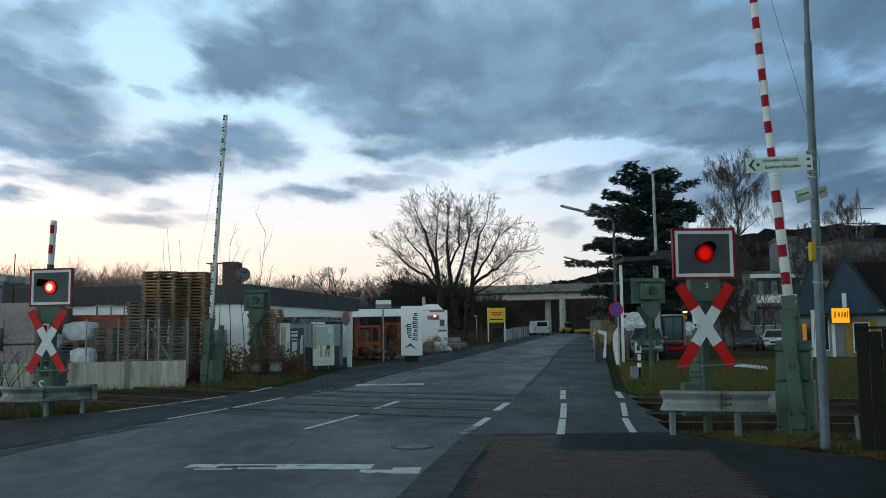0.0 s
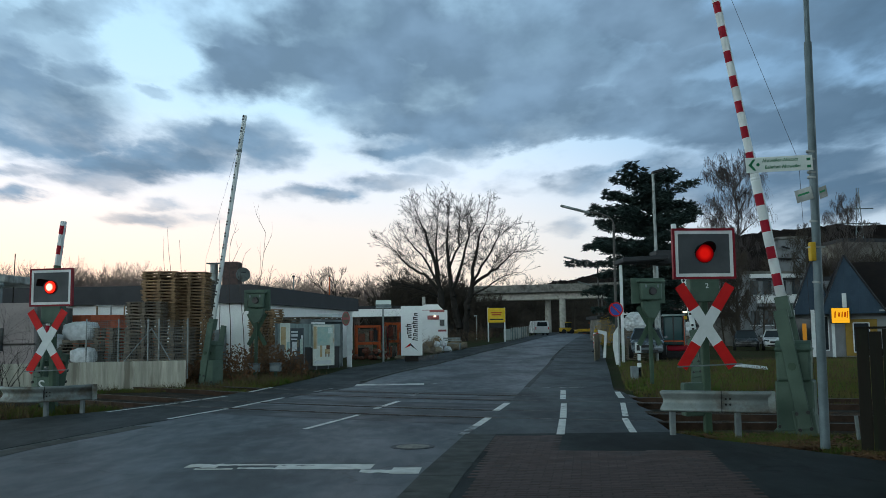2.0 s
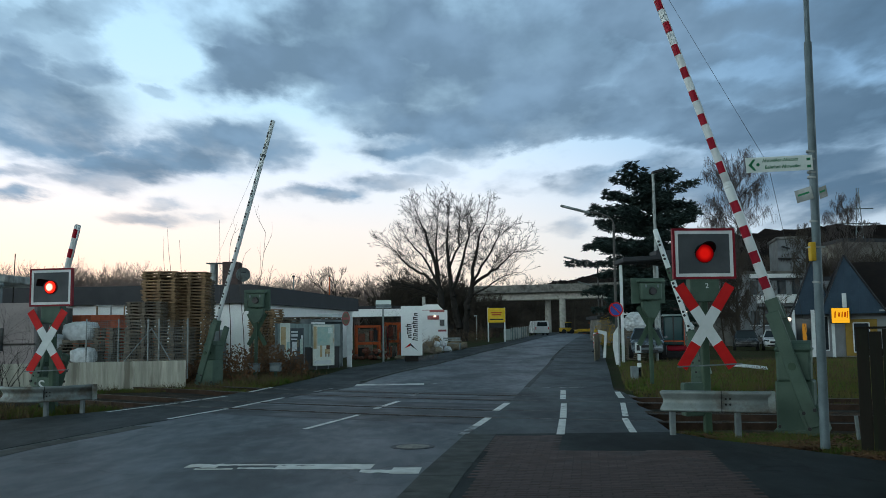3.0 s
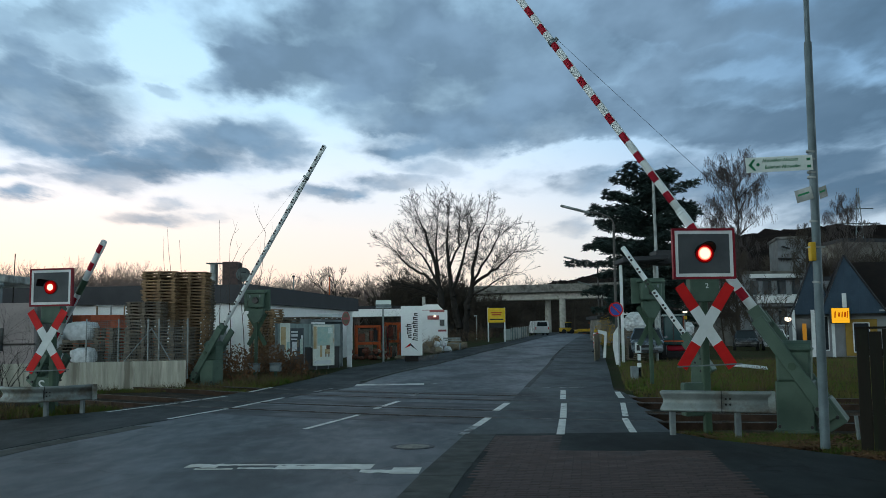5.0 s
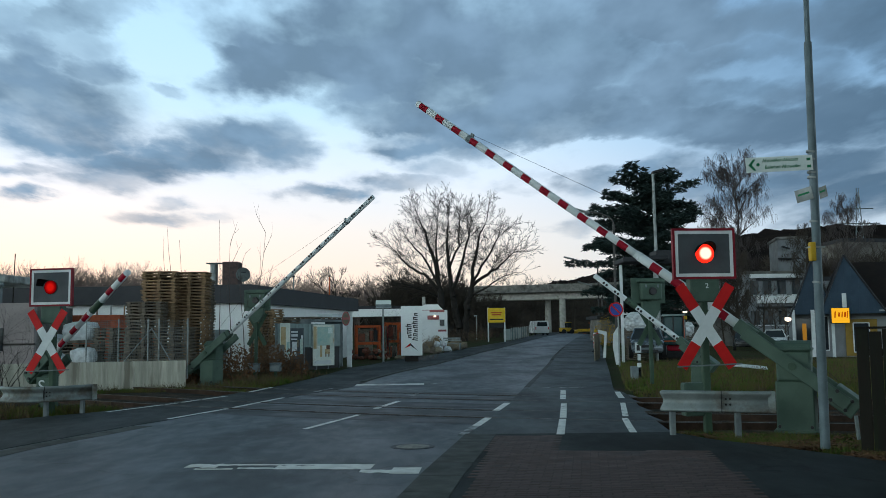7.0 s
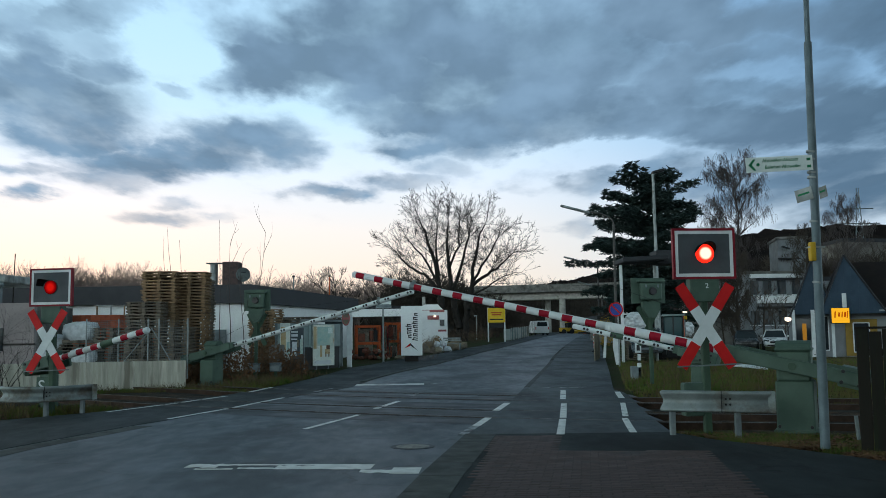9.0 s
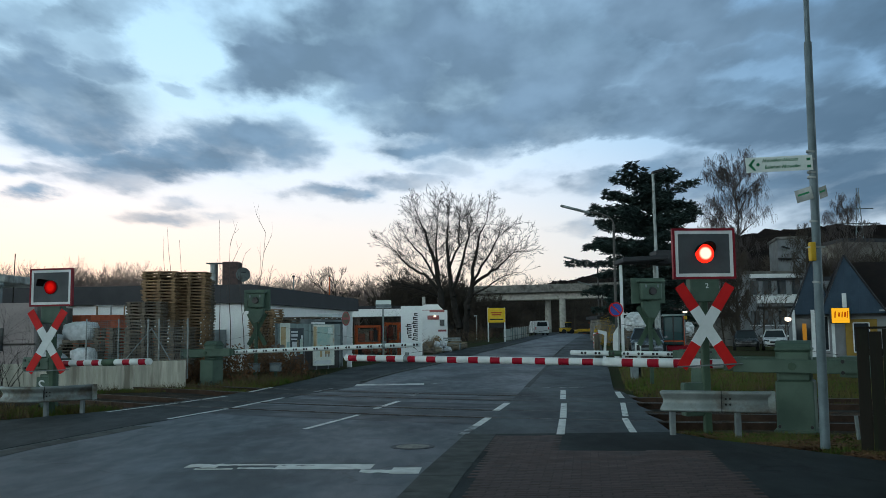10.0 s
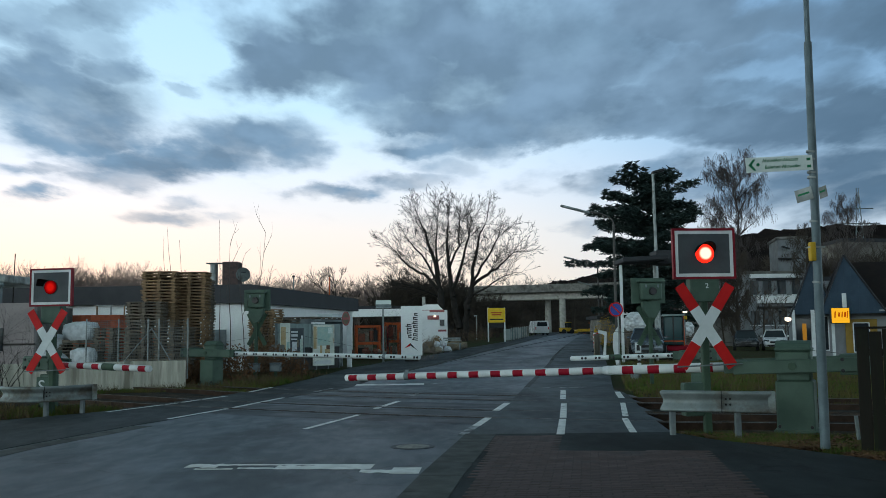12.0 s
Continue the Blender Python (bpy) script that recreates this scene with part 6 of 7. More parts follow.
steel_rack((-4.55, 54, 0.08), 1.35, 1.95, 10, "red steel rack with dark crates near the gate", (CLAY_DULL, BLACK, PALLET_GREY, BARK))
steel_rack((-3.15, 56, 0.1), 0.8, 2.1, -6, "red steel rack with crates near the gate", (CLAY_DULL, CLAY, PALLET_GREY))
lean_stack((-3.75, 55.2, 0.1), 5)
brick_pack((-5.2, 59.5, 0.1), 2, 5, (0.5, 0.3), "stack of sandy garden blocks near the gate", STONE)


def foil_sack(at, size, seed, label):
    """A lumpy wrapped load."""
    rng = random.Random(seed)
    t = thing("wrapped_load", at, label, "building material", "foil-wrapped loads")
    bm = B()
    bmesh.ops.create_icosphere(bm, subdivisions=3, radius=0.5)
    for v in bm.verts:
        v.co = Vector([math.copysign(abs(c * 2) ** 0.6 / 2, c) for c in v.co])
        n = noise.noise(v.co * 4 + Vector((seed, 0, 0)))
        v.co *= 1 + 0.16 * n
        v.co = Vector((v.co.x * size[0], v.co.y * size[1], v.co.z * size[2] + size[2] * 0.5))
    part("foil", bm, FOIL, t)
    part("skid", box(B(), (size[0] * 0.9, size[1] * 0.8, 0.12), (0, 0, 0.04)), PALLET_GREY, t)


stack(10.3, 48.5, 14, grey, 80, 57)
sheet_heap((10.3, 48.5, 1.5), (1.25, 1.0, 0.95), 2)
stack(13.9, 52, 11, grey, 85, 58)
sheet_heap((13.9, 52, 1.18), (0.7, 0.7, 0.8), 7)
stack(-12.55, 31.4, 12, grey, 90, 51)
foil_sack((-12.55, 31.4, 1.36), (1.15, 0.8, 0.72), 3, "white plastic-wrapped load on a pallet stack")
stack(-13.7, 31.4, 9, grey, 90, 52)
foil_sack((-13.6, 31.4, 1.06), (1.0, 0.8, 0.6), 5, "white plastic-wrapped load on a pallet stack")
stack(-12.05, 30.3, 5, grey, 90, 53)
foil_sack((-12.0, 30.3, 0.62), (0.8, 0.7, 0.58), 8, "white plastic-wrapped load on a pallet stack")
foil_sack((-13.2, 30.3, 0.04), (1.3, 0.8, 1.05), 9, "grey-white plastic-wrapped load on the ground")
for x, y, w in ((-13.35, 35.6, 0.55), (-12.3, 35.6, 0.5)):
    t = thing("steel_frame", (x, y, 0), "pale upright steel frame in the yard", "frame", "steel frames")
    for s in (-1, 1):
        part("upright", box(B(), (0.05, 0.05, 2.75), (s * w / 2, 0, 1.37)), PALLET_WOOD if s < 0 else ZINC, t)
    part("cross_bar", box(B(), (w + 0.05, 0.05, 0.05), (0, 0, 2.77)), ZINC, t)
for x, y, n, src in ((-7.55, 38.5, 24, fresh), (-6.9, 39.2, 21, grey)):
    stack(x, y, n, src, 70, 77)
for k in range(3):
    copy_thing(grey, pose(-6.25 + k * 0.35, 41.0 + k * 1.1, 2.22, 0, 0, 72))
t = thing("yard_platform", (-5.9, 42.0, 0), "steel rack with pallets on top behind the sheet fence", "rack", yaw=72)
part("shelf", box(B(), (3.6, 1.0, 0.1), (0.2, 0, 2.17)), ZINC_DULL, t)
for x in (-1.5, 1.9):
    part("leg", box(B(), (0.1, 0.9, 2.15), (x, 0, 1.07)), ZINC_DULL, t)
part("white_case", box(B(), (1.2, 0.8, 0.28), (1.5, 0, 2.36), bevel=0.02), WHITE, t)


# ---- posters, gate posts and yard signs ----
def poster(at, size, yaw, label, material, marks):
    t = thing("poster", at, label, "poster", "weathered posters on the fence", yaw)
    part("sheet", box(B(), (size[0], 0.03, size[1]), (0, 0, size[1] / 2), bevel=0.004), material, t)
    for x, z, w, h, m in marks:
        part("print", box(B(), (w, 0.008, h), (x, -0.02, z), bevel=0.002), m, t)


POSTER_TEAL = surface("sea_green_print", (0.3, 0.46, 0.44), (0.42, 0.52, 0.47), 2.5, 0.6, 0, 0.05, 30, (0.55, 0.56, 0.48), (0.5, 0.62))
POSTER_TAN = surface("ochre_print", (0.42, 0.3, 0.15), (0.5, 0.4, 0.24), 3, 0.6, 0, 0.05, 30)
POSTER_BROWN = surface("brown_print", (0.16, 0.08, 0.045), (0.1, 0.06, 0.04), 5, 0.6, 0, 0.05, 30)
poster((-6.3, 36.0, 0.5), (0.42, 1.5), 30, "weathered narrow poster with an ochre strip", POSTER, ((-0.08, 0.9, 0.2, 0.9, POSTER_TAN), (0.12, 0.5, 0.12, 0.5, POSTER_TEAL)))
poster((-6.05, 37.2, 0.45), (0.72, 1.35), 45, "dark weathered poster with pale printed blocks", POSTER_DARK, ((-0.1, 1.2, 0.34, 0.07, WHITE), (-0.1, 1.06, 0.32, 0.1, FOIL), (-0.12, 0.9, 0.3, 0.06, WHITE), (-0.1, 0.6, 0.26, 0.4, FOIL), (-0.16, 0.3, 0.3, 0.14, SIGN_WHITE), (0.24, 0.6, 0.14, 0.62, POSTER_TEAL), (0.27, 0.98, 0.1, 0.16, FOIL), (0.06, 0.72, 0.08, 0.3, STONE)))
poster((-5.2, 39.2, 0.2), (1.0, 1.75), 30, "bleached sea-green poster with an ochre strip and a small brown figure", POSTER, ((-0.4, 1.2, 0.14, 0.95, POSTER_TAN), (0.06, 1.25, 0.7, 0.8, POSTER_TEAL), (0.3, 1.5, 0.2, 0.26, SIGN_WHITE), (0.2, 0.78, 0.16, 0.2, POSTER_BROWN), (0.17, 0.6, 0.22, 0.2, POSTER_TAN), (0.1, 0.48, 0.05, 0.2, POSTER_BROWN), (0.24, 0.48, 0.05, 0.2, POSTER_BROWN), (-0.12, 0.62, 0.1, 0.5, POSTER_TAN), (-0.05, 0.14, 0.8, 0.16, WHITE)))


def gate_post():
    t = thing("gate_post", (-4.45, 42.3, 0), "white weathered gate post with a round red-white sign", "post")
    part("post", box(B(), (0.22, 0.24, 2.35), (0.04, 0, 1.17), bevel=0.02), WHITE, t)
    part("sign_ring", plate(B(), ring(0.33, 28, 0.56), 0.02, Matrix.Translation((-0.1, -0.18, 2.25))), RED_FADED, t)
    part("sign_face", plate(B(), ring(0.26, 28, 0.54), 0.02, Matrix.Translation((-0.1, -0.19, 2.25))), STONE, t)
    part("sign_bar", box(B(), (0.26, 0.02, 0.1), (-0.1, -0.205, 2.25)), RED_FADED, t)


gate_post()


def yard_mast():
    t = thing("sign_mast", (-3.25, 48.6, 0), "galvanised mast with a pale box sign on top", "sign")
    part("mast", cyl(B(), (0, 0, 0), (0, 0, 3.0), 0.055, 0.05, 10), ZINC, t)
    part("box_sign", box(B(), (0.82, 0.14, 0.42), (0.02, -0.03, 3.1), bevel=0.02), SIGN_WHITE, t)
    part("dark_half", box(B(), (0.8, 0.02, 0.18), (0.02, -0.105, 3.0)), ZINC_DULL, t)


yard_mast()


def striped_house():
    t = thing("white_house", (-2.6, 76, 0.4), "small white house with faded red stripes beyond the yard", "house")
    part("wall", slab(B(), [(0, 0), (2.9, 0.3), (2.9, 5), (0, 5)], -0.2, 3.0), RENDER, t)
    part("gable_top", plate(B(), [(0.0, 3.0), (2.6, 3.0), (2.1, 3.5), (1.0, 3.5)], 0.2, pose(0, 0.3, 0)), RENDER, t)
    for x, z, w, h in ((1.5, 2.95, 2.3, 0.2), (1.2, 2.4, 2.0, 0.34), (2.45, 1.3, 0.7, 0.16)):
        part("red_stripe", box(B(), (w, 0.05, h), (x, 0.08 + x * 0.06, z)), RED_FADED, t)
    window(t, 2.45, 0.22, 1.95, 0.42, 0.55)
    part("flue", cyl(B(), (0.9, 1.5, 3.4), (0.9, 1.5, 4.2), 0.16, 0.14, 10), CONCRETE, t)
    part("porch_light", box(B(), (0.22, 0.12, 0.14), (1.85, 0.1, 2.5)), WARM_LAMP, t)
    e = thing("yard_roof", (-5.4, 70, 0.3), "low white-edged roof across the yard", "roof")
    part("roof", box(B(), (4.6, 6, 0.3), (0.4, 0, 3.1)), FASCIA, e)
    part("white_edge", box(B(), (4.6, 0.1, 0.55), (0.4, -3.06, 2.75)), RENDER, e)
    for x in (-1.7, 2.4):
        part("column", box(B(), (0.2, 0.2, 3.0), (x, -2.8, 1.5)), CONCRETE, e)


striped_house()


def rubble(at, spread, n, seed, label, material=STONE, big=0.75):
    rng = random.Random(seed)
    t = thing("stone_pile", at, label, "stones", "garden stone heaps")
    me = []
    for k in range(3):
        bm = B()
        bmesh.ops.create_icosphere(bm, subdivisions=1, radius=0.5)
        for v in bm.verts:
            v.co *= 1 + 0.35 * noise.noise(v.co * 3 + Vector((k * 7, 0, 0)))
        m = bpy.data.meshes.new("stone")
        bm.to_mesh(m)
        bm.free()
        m.materials.append(material)
        me.append(m)
    for i in range(n):
        s = rng.uniform(0.4 * big, big)
        x, y = rng.uniform(-spread, spread), rng.uniform(-0.8, 0.8)
        ob = share("stone", rng.choice(me), t, pose(x, y, s * 0.3 + rng.choice((0, 0, 0.35)), rng.uniform(0, 90), 0, rng.uniform(0, 360)))
        ob.scale = (s, s * 0.8, s * 0.75)


rubble((-1.3, 60.5, 0.18), 1.0, 12, 3, "heap of garden stones beside the board")
rubble((0.2, 67, 0.28), 1.0, 12, 5, "heap of garden stones beside the board")
rubble((-3.0, 52, 0.05), 1.2, 16, 6, "heap of garden stones in front of the yard", STONE, 0.42)
for k in range(3):
    t = thing("stone_trough", (-0.5 + k * 0.95, 63 + k * 4.2, 0.22 + k * 0.04), "pale stone block beside the road", "stones", "stone blocks", yaw=8 * k)
    part("block", box(B(), (0.75, 0.5, 0.45 + 0.15 * (k % 2)), (0, 0, 0.25), bevel=0.03), STONE, t)


def bench(at, yaw):
    t = thing("garden_bench", at, "grey weathered garden bench among the stones", "bench", yaw=yaw)
    for y in (-0.15, 0.0, 0.15):
        part("seat_slat", box(B(), (1.3, 0.12, 0.04), (0, y, 0.5), bevel=0.006), ZINC, t)
    for z in (0.72, 0.86):
        part("back_slat", box(B(), (1.3, 0.03, 0.1), (0, 0.24, z), bevel=0.006), ZINC, t)
    for x in (-0.55, 0.55):
        part("leg", box(B(), (0.08, 0.4, 0.5), (x, 0, 0.25), bevel=0.01), ZINC_DULL, t)


bench((0.6, 65.5, 0.26), 12)
rubble((-0.4, 62, 0.2), 0.9, 14, 15, "heap of pale garden stones beside the road", FOIL)
rubble((0.9, 69.5, 0.3), 0.9, 12, 16, "heap of garden stones beside the bench")
rubble((-4.3, 52.5, 0.05), 1.4, 26, 18, "reddish rubble heap in front of the racks", CLAY_DULL, 0.5)

# ---- beyond: fence, van, machines ----
def far_fence():
    t = thing("panel_fence", (0, 0, 0), "blue-grey panel fence along the far pavement", "fence")
    for i in range(9):
        y = 93 + i * 2.6
        x = left_back(y) - 0.35
        z = rise(x, y)
        part("panel", box(B(), (0.7, 0.08, 1.15), (x, y, z + 0.6), bevel=0.02), TEAL_FENCE if i % 4 else STEEL_GREEN, t)
        part("post", box(B(), (0.12, 0.12, 1.35), (x + 0.45, y, z + 0.65)), ZINC, t)


far_fence()


def van(at, yaw):
    t = thing("van", at, "white van parked at the roadside", "van", yaw=yaw)
    bm = B()
    prof = [(-0.95, 0.3), (0.95, 0.3), (0.98, 1.1), (0.85, 1.95), (-0.85, 1.95), (-0.98, 1.1)]
    plate(bm, prof, 4.4, Matrix.Translation((0, 2.2, 0)))
    bmesh.ops.bevel(bm, geom=list(bm.edges), offset=0.06, segments=2, affect="EDGES")
    part("body", bm, CAR_WHITE, t)
    part("rear_window", plate(B(), [(-0.72, 1.2), (0.72, 1.2), (0.64, 1.75), (-0.64, 1.75)], 0.03, Matrix.Translation((0, -0.01, 0))), GLASS, t)
    for s in (-1, 1):
        for y in (0.8, 3.6):
            part("tyre", cyl(B(), (s * 0.95, y, 0.32), (s * 0.72, y, 0.32), 0.32, 0.32, 16), TYRE, t)
        part("tail_light", box(B(), (0.12, 0.06, 0.35), (s * 0.86, -0.02, 0.95)), RED, t)


van((13.2, 122, rise(12, 122)), 5)


def machine(at, yaw, material, label):
    """A wheel loader seen from afar: bucket, cab, tyres, bonnet."""
    t = thing("construction_machine", at, label, "machine", "building machines under the viaduct", yaw)
    t.scale = (0.62, 0.62, 0.62)
    part("bonnet", box(B(), (2.4, 1.5, 0.9), (0.6, 0, 1.0), bevel=0.1), material, t)
    part("cab", box(B(), (1.0, 1.3, 1.3), (-0.3, 0, 2.0), bevel=0.08), GLASS, t)
    part("cab_roof", box(B(), (1.15, 1.4, 0.12), (-0.3, 0, 2.7), bevel=0.03), material, t)
    part("bucket", box(B(), (0.9, 2.2, 0.7), (-2.3, 0, 0.5), Matrix.Rotation(radians(20), 3, "Y"), 0.06), material, t)
    part("lift_arm", cyl(B(), (-0.4, 0, 1.5), (-2.1, 0, 0.6), 0.14), material, t)
    for s in (-1, 1):
        for x in (-0.9, 1.2):
            part("tyre", cyl(B(), (x, s * 0.85, 0.55), (x, s * 0.5, 0.55), 0.55, 0.55, 16), TYRE, t)


machine((18.3, 135, 1.1), 200, YELLOW_M, "yellow wheel loader under the viaduct")
machine((22.6, 138, 1.0), 10, ORANGE, "orange machine beside the road works")
t = thing("road_barrier", (20.8, 134, 1.1), "yellow road-works barrier across the lane", "barrier")
part("board", box(B(), (2.2, 0.2, 0.4), (0, 0, 0.5), bevel=0.04), YELLOW_M, t)
part("foot", box(B(), (2.0, 0.5, 0.3), (0, 0, 0.15)), BLACK, t)
t = thing("lamp_post", (3.6, 100, 0.7), "short lamp post beside the tree", "street lamp")
part("mast", cyl(B(), (0, 0, 0), (0, 0, 2.6), 0.05, 0.05, 8), ZINC, t)
part("head", box(B(), (0.35, 0.3, 0.15), (-0.1, 0, 2.62), bevel=0.03), ZINC, t)


# ---- right-hand verge beyond the track ----
def no_parking():
    t = thing("traffic_sign", (7.4, 39, 0), "round no-parking sign, blue with red rim, on a pole", "traffic sign")
    part("pole", cyl(B(), (0.1, 0, 0), (0.1, 0, 2.75), 0.035, seg=10), ZINC, t)
    part("rim", plate(B(), ring(0.31, 32), 0.02, pose(0, -0.05, 2.45)), RED, t)
    part("disc", plate(B(), ring(0.25, 32), 0.02, pose(0, -0.06, 2.45)), BLUE_SIGN, t)
    part("slash", box(B(), (0.5, 0.012, 0.06), (0, -0.075, 2.45), Matrix.Rotation(radians(45), 3, "Y")), RED, t)


no_parking()


def canopy():
    t = thing("bus_shelter", (9.6, 44.5, 0), "dark flat canopy on slim white posts", "shelter")
    part("roof", box(B(), (2.2, 2.4, 0.24), (0.15, 0, 4.98), Matrix.Rotation(radians(-3), 3, "Y"), 0.05), FASCIA, t)
    part("roof_box", box(B(), (0.9, 1.5, 0.7), (1.3, 0.4, 5.1), bevel=0.05), FASCIA, t)
    part("post", box(B(), (0.13, 0.13, 4.75), (-0.85, 0, 2.37), bevel=0.01), WHITE, t)
    part("post", cyl(B(), (0.95, 0.6, 0), (0.95, 0.6, 4.9), 0.08), ZINC, t)
    f = thing("floodlight_mast", (16.6, 70, 0), "tall pale mast with a floodlight head", "street lamp")
    part("mast", cyl(B(), (0, 0, 0), (-0.1, 0, 13.7), 0.16, 0.1, 12), ZINC, f)
    part("head", box(B(), (0.95, 0.5, 0.22), (0.3, 0, 13.9), Matrix.Rotation(radians(-14), 3, "Y"), 0.05), BLACK, f)
    part("bracket", cyl(B(), (-0.1, 0, 13.6), (0.2, 0, 13.85), 0.06, seg=8), ZINC_DULL, f)


canopy()


def leaning_boards():
    t = thing("leaning_board", (7.9, 41.5, 0), "white pointed board leaning on a post", "board", "white boards")
    part("board", plate(B(), [(-0.08, 0.0), (0.1, 0.0), (0.02, 1.75), (-0.2, 1.4), (-0.22, 0.8)], 0.04, pose(0, 0, 0, 6)), WHITE, t)
    t = thing("leaning_board", (7.45, 42.3, 0), "narrow white board leaning on a post", "board", "white boards")
    part("board", plate(B(), [(-0.08, 0.3), (0.06, 0.3), (0.1, 1.5), (-0.3, 1.6), (-0.3, 1.45), (0, 1.35)], 0.04, pose(0, 0, 0, 5)), WHITE, t)
    t = thing("garden_fence", (7.6, 46, 0), "pale wooden garden fence behind the boards", "fence", yaw=76)
    for i in range(16):
        part("slat", box(B(), (0.16, 0.03, 1.35), (i * 0.22, 0, 0.7), bevel=0.006), STONE, t)
    for z in (0.4, 1.1):
        part("rail", box(B(), (3.5, 0.04, 0.08), (1.7, 0.035, z)), STONE, t)


leaning_boards()


def marker_post():
    t = thing("track_marker", (6.15, 29, 0), "small black and white marker post over a grey box", "marker post")
    part("post", box(B(), (0.07, 0.05, 1.0), (0.05, 0, 0.5)), BLACK, t)
    part("plate", box(B(), (0.2, 0.03, 0.34), (0.02, -0.04, 1.0), bevel=0.01), WHITE, t)
    part("numeral_bar", box(B(), (0.1, 0.01, 0.18), (0.02, -0.06, 1.0)), BLACK, t)
    part("white_band", box(B(), (0.09, 0.06, 0.2), (0.05, -0.003, 0.7)), WHITE, t)
    part("white_band", box(B(), (0.12, 0.06, 0.14), (0.05, -0.003, 0.45)), WHITE, t)
    part("cable_box", box(B(), (0.3, 0.25, 0.42), (-0.05, 0.1, 0.2), bevel=0.02), ZINC_DULL, t)
    b = thing("warning_board", (9.75, 58.5, 0.16), "red and white striped warning board on a foot", "traffic sign")
    part("board", box(B(), (0.3, 0.04, 1.0), (0, 0, 0.75), bevel=0.01), WHITE, b)
    for k in range(4):
        part("stripe", plate(B(), [(-0.15, 0.3 + k * 0.24), (0.15, 0.42 + k * 0.24), (0.15, 0.54 + k * 0.24), (-0.15, 0.42 + k * 0.24)], 0.012, pose(0, -0.024, 0)), RED, b)
    part("foot", box(B(), (0.5, 0.3, 0.12), (0, 0, 0.06), bevel=0.02), BLACK, b)
    part("lamp", box(B(), (0.18, 0.1, 0.18), (0, 0, 1.36), bevel=0.03), YELLOW_M, b)


marker_post()


def digger():
    t = thing("excavator", (12.1, 48, 0), "small excavator with a glazed cab and red counterweight", "machine", yaw=-12)
    for x in (-0.52, 0.0, 0.5):
        part("cab_frame", box(B(), (0.06, 0.06, 1.6), (x, -0.62, 1.5), bevel=0.01), BLACK, t)
    part("cab_sill", box(B(), (1.1, 0.06, 0.08), (0, -0.62, 0.95), bevel=0.01), ORANGE, t)
    part("cab_glass", box(B(), (1.0, 1.2, 1.5), (0.0, 0, 1.5), bevel=0.06), GLASS_TEAL, t)
    part("cab_roof", box(B(), (1.15, 1.35, 0.1), (0.0, 0, 2.3), bevel=0.03), STEEL_GREEN, t)
    part("cab_pillar", box(B(), (0.08, 0.08, 1.6), (0.52, -0.6, 1.5)), ORANGE, t)
    part("counterweight", box(B(), (1.3, 1.2, 0.3), (0.3, 0.2, 0.6), bevel=0.06), RED_BAND, t)
    part("track", box(B(), (2.1, 0.4, 0.45), (0.2, -0.5, 0.22), bevel=0.12), TYRE, t)
    part("track", box(B(), (2.1, 0.4, 0.45), (0.2, 0.7, 0.22), bevel=0.12), TYRE, t)
    p = thing("yard_lamp", (13.3, 50, 0), "lit lamp head on a slim post", "street lamp")
    part("post", cyl(B(), (0, 0.1, 0), (0, 0.1, 2.5), 0.04), ZINC_DULL, p)
    part("lit_head", box(B(), (0.24, 0.12, 0.09), (0, 0, 2.52), bevel=0.02), WARM_LAMP, p)
    part("orange_box", box(B(), (0.18, 0.16, 0.2), (0.02, 0.05, 2.2), bevel=0.02), YELLOW_M, p)
    q = thing("globe_lamp", (26.55, 70, 0), "lit white globe lamp on a post", "street lamp")
    part("post", cyl(B(), (0, 0.1, 0), (0, 0.1, 2.3), 0.05), BLACK, q)
    bm = B()
    bmesh.ops.create_uvsphere(bm, u_segments=16, v_segments=10, radius=0.2)
    bmesh.ops.transform(bm, matrix=Matrix.Translation((0, 0, 2.25)) @ Matrix.Diagonal((1.3, 1, 1, 1)), verts=bm.verts)
    part("globe", bm, WARM_LAMP, q)
    part("cap", box(B(), (0.55, 0.45, 0.08), (0, 0, 2.45), bevel=0.02), BLACK, q)


digger()
building("white_cottage", [(20.4, 101), (23.0, 101), (23, 105), (20.4, 105)], 4.0, "small white cottage behind the trees", RENDER, FASCIA, 0.2, "house")
building("dark_garage", [(14.5, 84), (27, 84), (27, 90), (14.5, 90)], 2.9, "dark low garages behind the parked cars", CONCRETE_OLD, FASCIA, 0.3, "garage")

t = thing("fallen_board", (11.2, 33.5, 0.1), "white board lying tilted in the grass", "board")
part("board", box(B(), (1.25, 0.5, 0.04), (0, 0, 0.08), Euler((radians(8), radians(6), radians(-14))).to_matrix(), 0.006), WHITE, t)
t = thing("stake", (5.82, 12.95, 0), "short weathered grey stake in the verge", "stake")
part("stake", box(B(), (0.045, 0.04, 0.34), (0, 0, 0.15), Matrix.Rotation(radians(-4), 3, "Y"), 0.006), GUARD, t)


def plank_fence():
    t = thing("plank_fence", (5.25, 11.6, 0), "dark mossy upright plank fence at the path's end", "fence", yaw=-24)
    rngp = random.Random(2)
    for i in range(8):
        h = 1.53 + rngp.uniform(-0.02, 0.02)
        part("plank", box(B(), (0.145, 0.035, h), (0.075 + i * 0.152, rngp.uniform(-0.008, 0.008), h / 2), bevel=0.006), PLANK, t)
    for z in (0.35, 1.25):
        part("rail", box(B(), (1.2, 0.05, 0.09), (0.61, 0.05, z)), PLANK, t)
    part("cap_board", box(B(), (1.24, 0.09, 0.03), (0.61, 0.0, 1.56), bevel=0.005), PLANK, t)


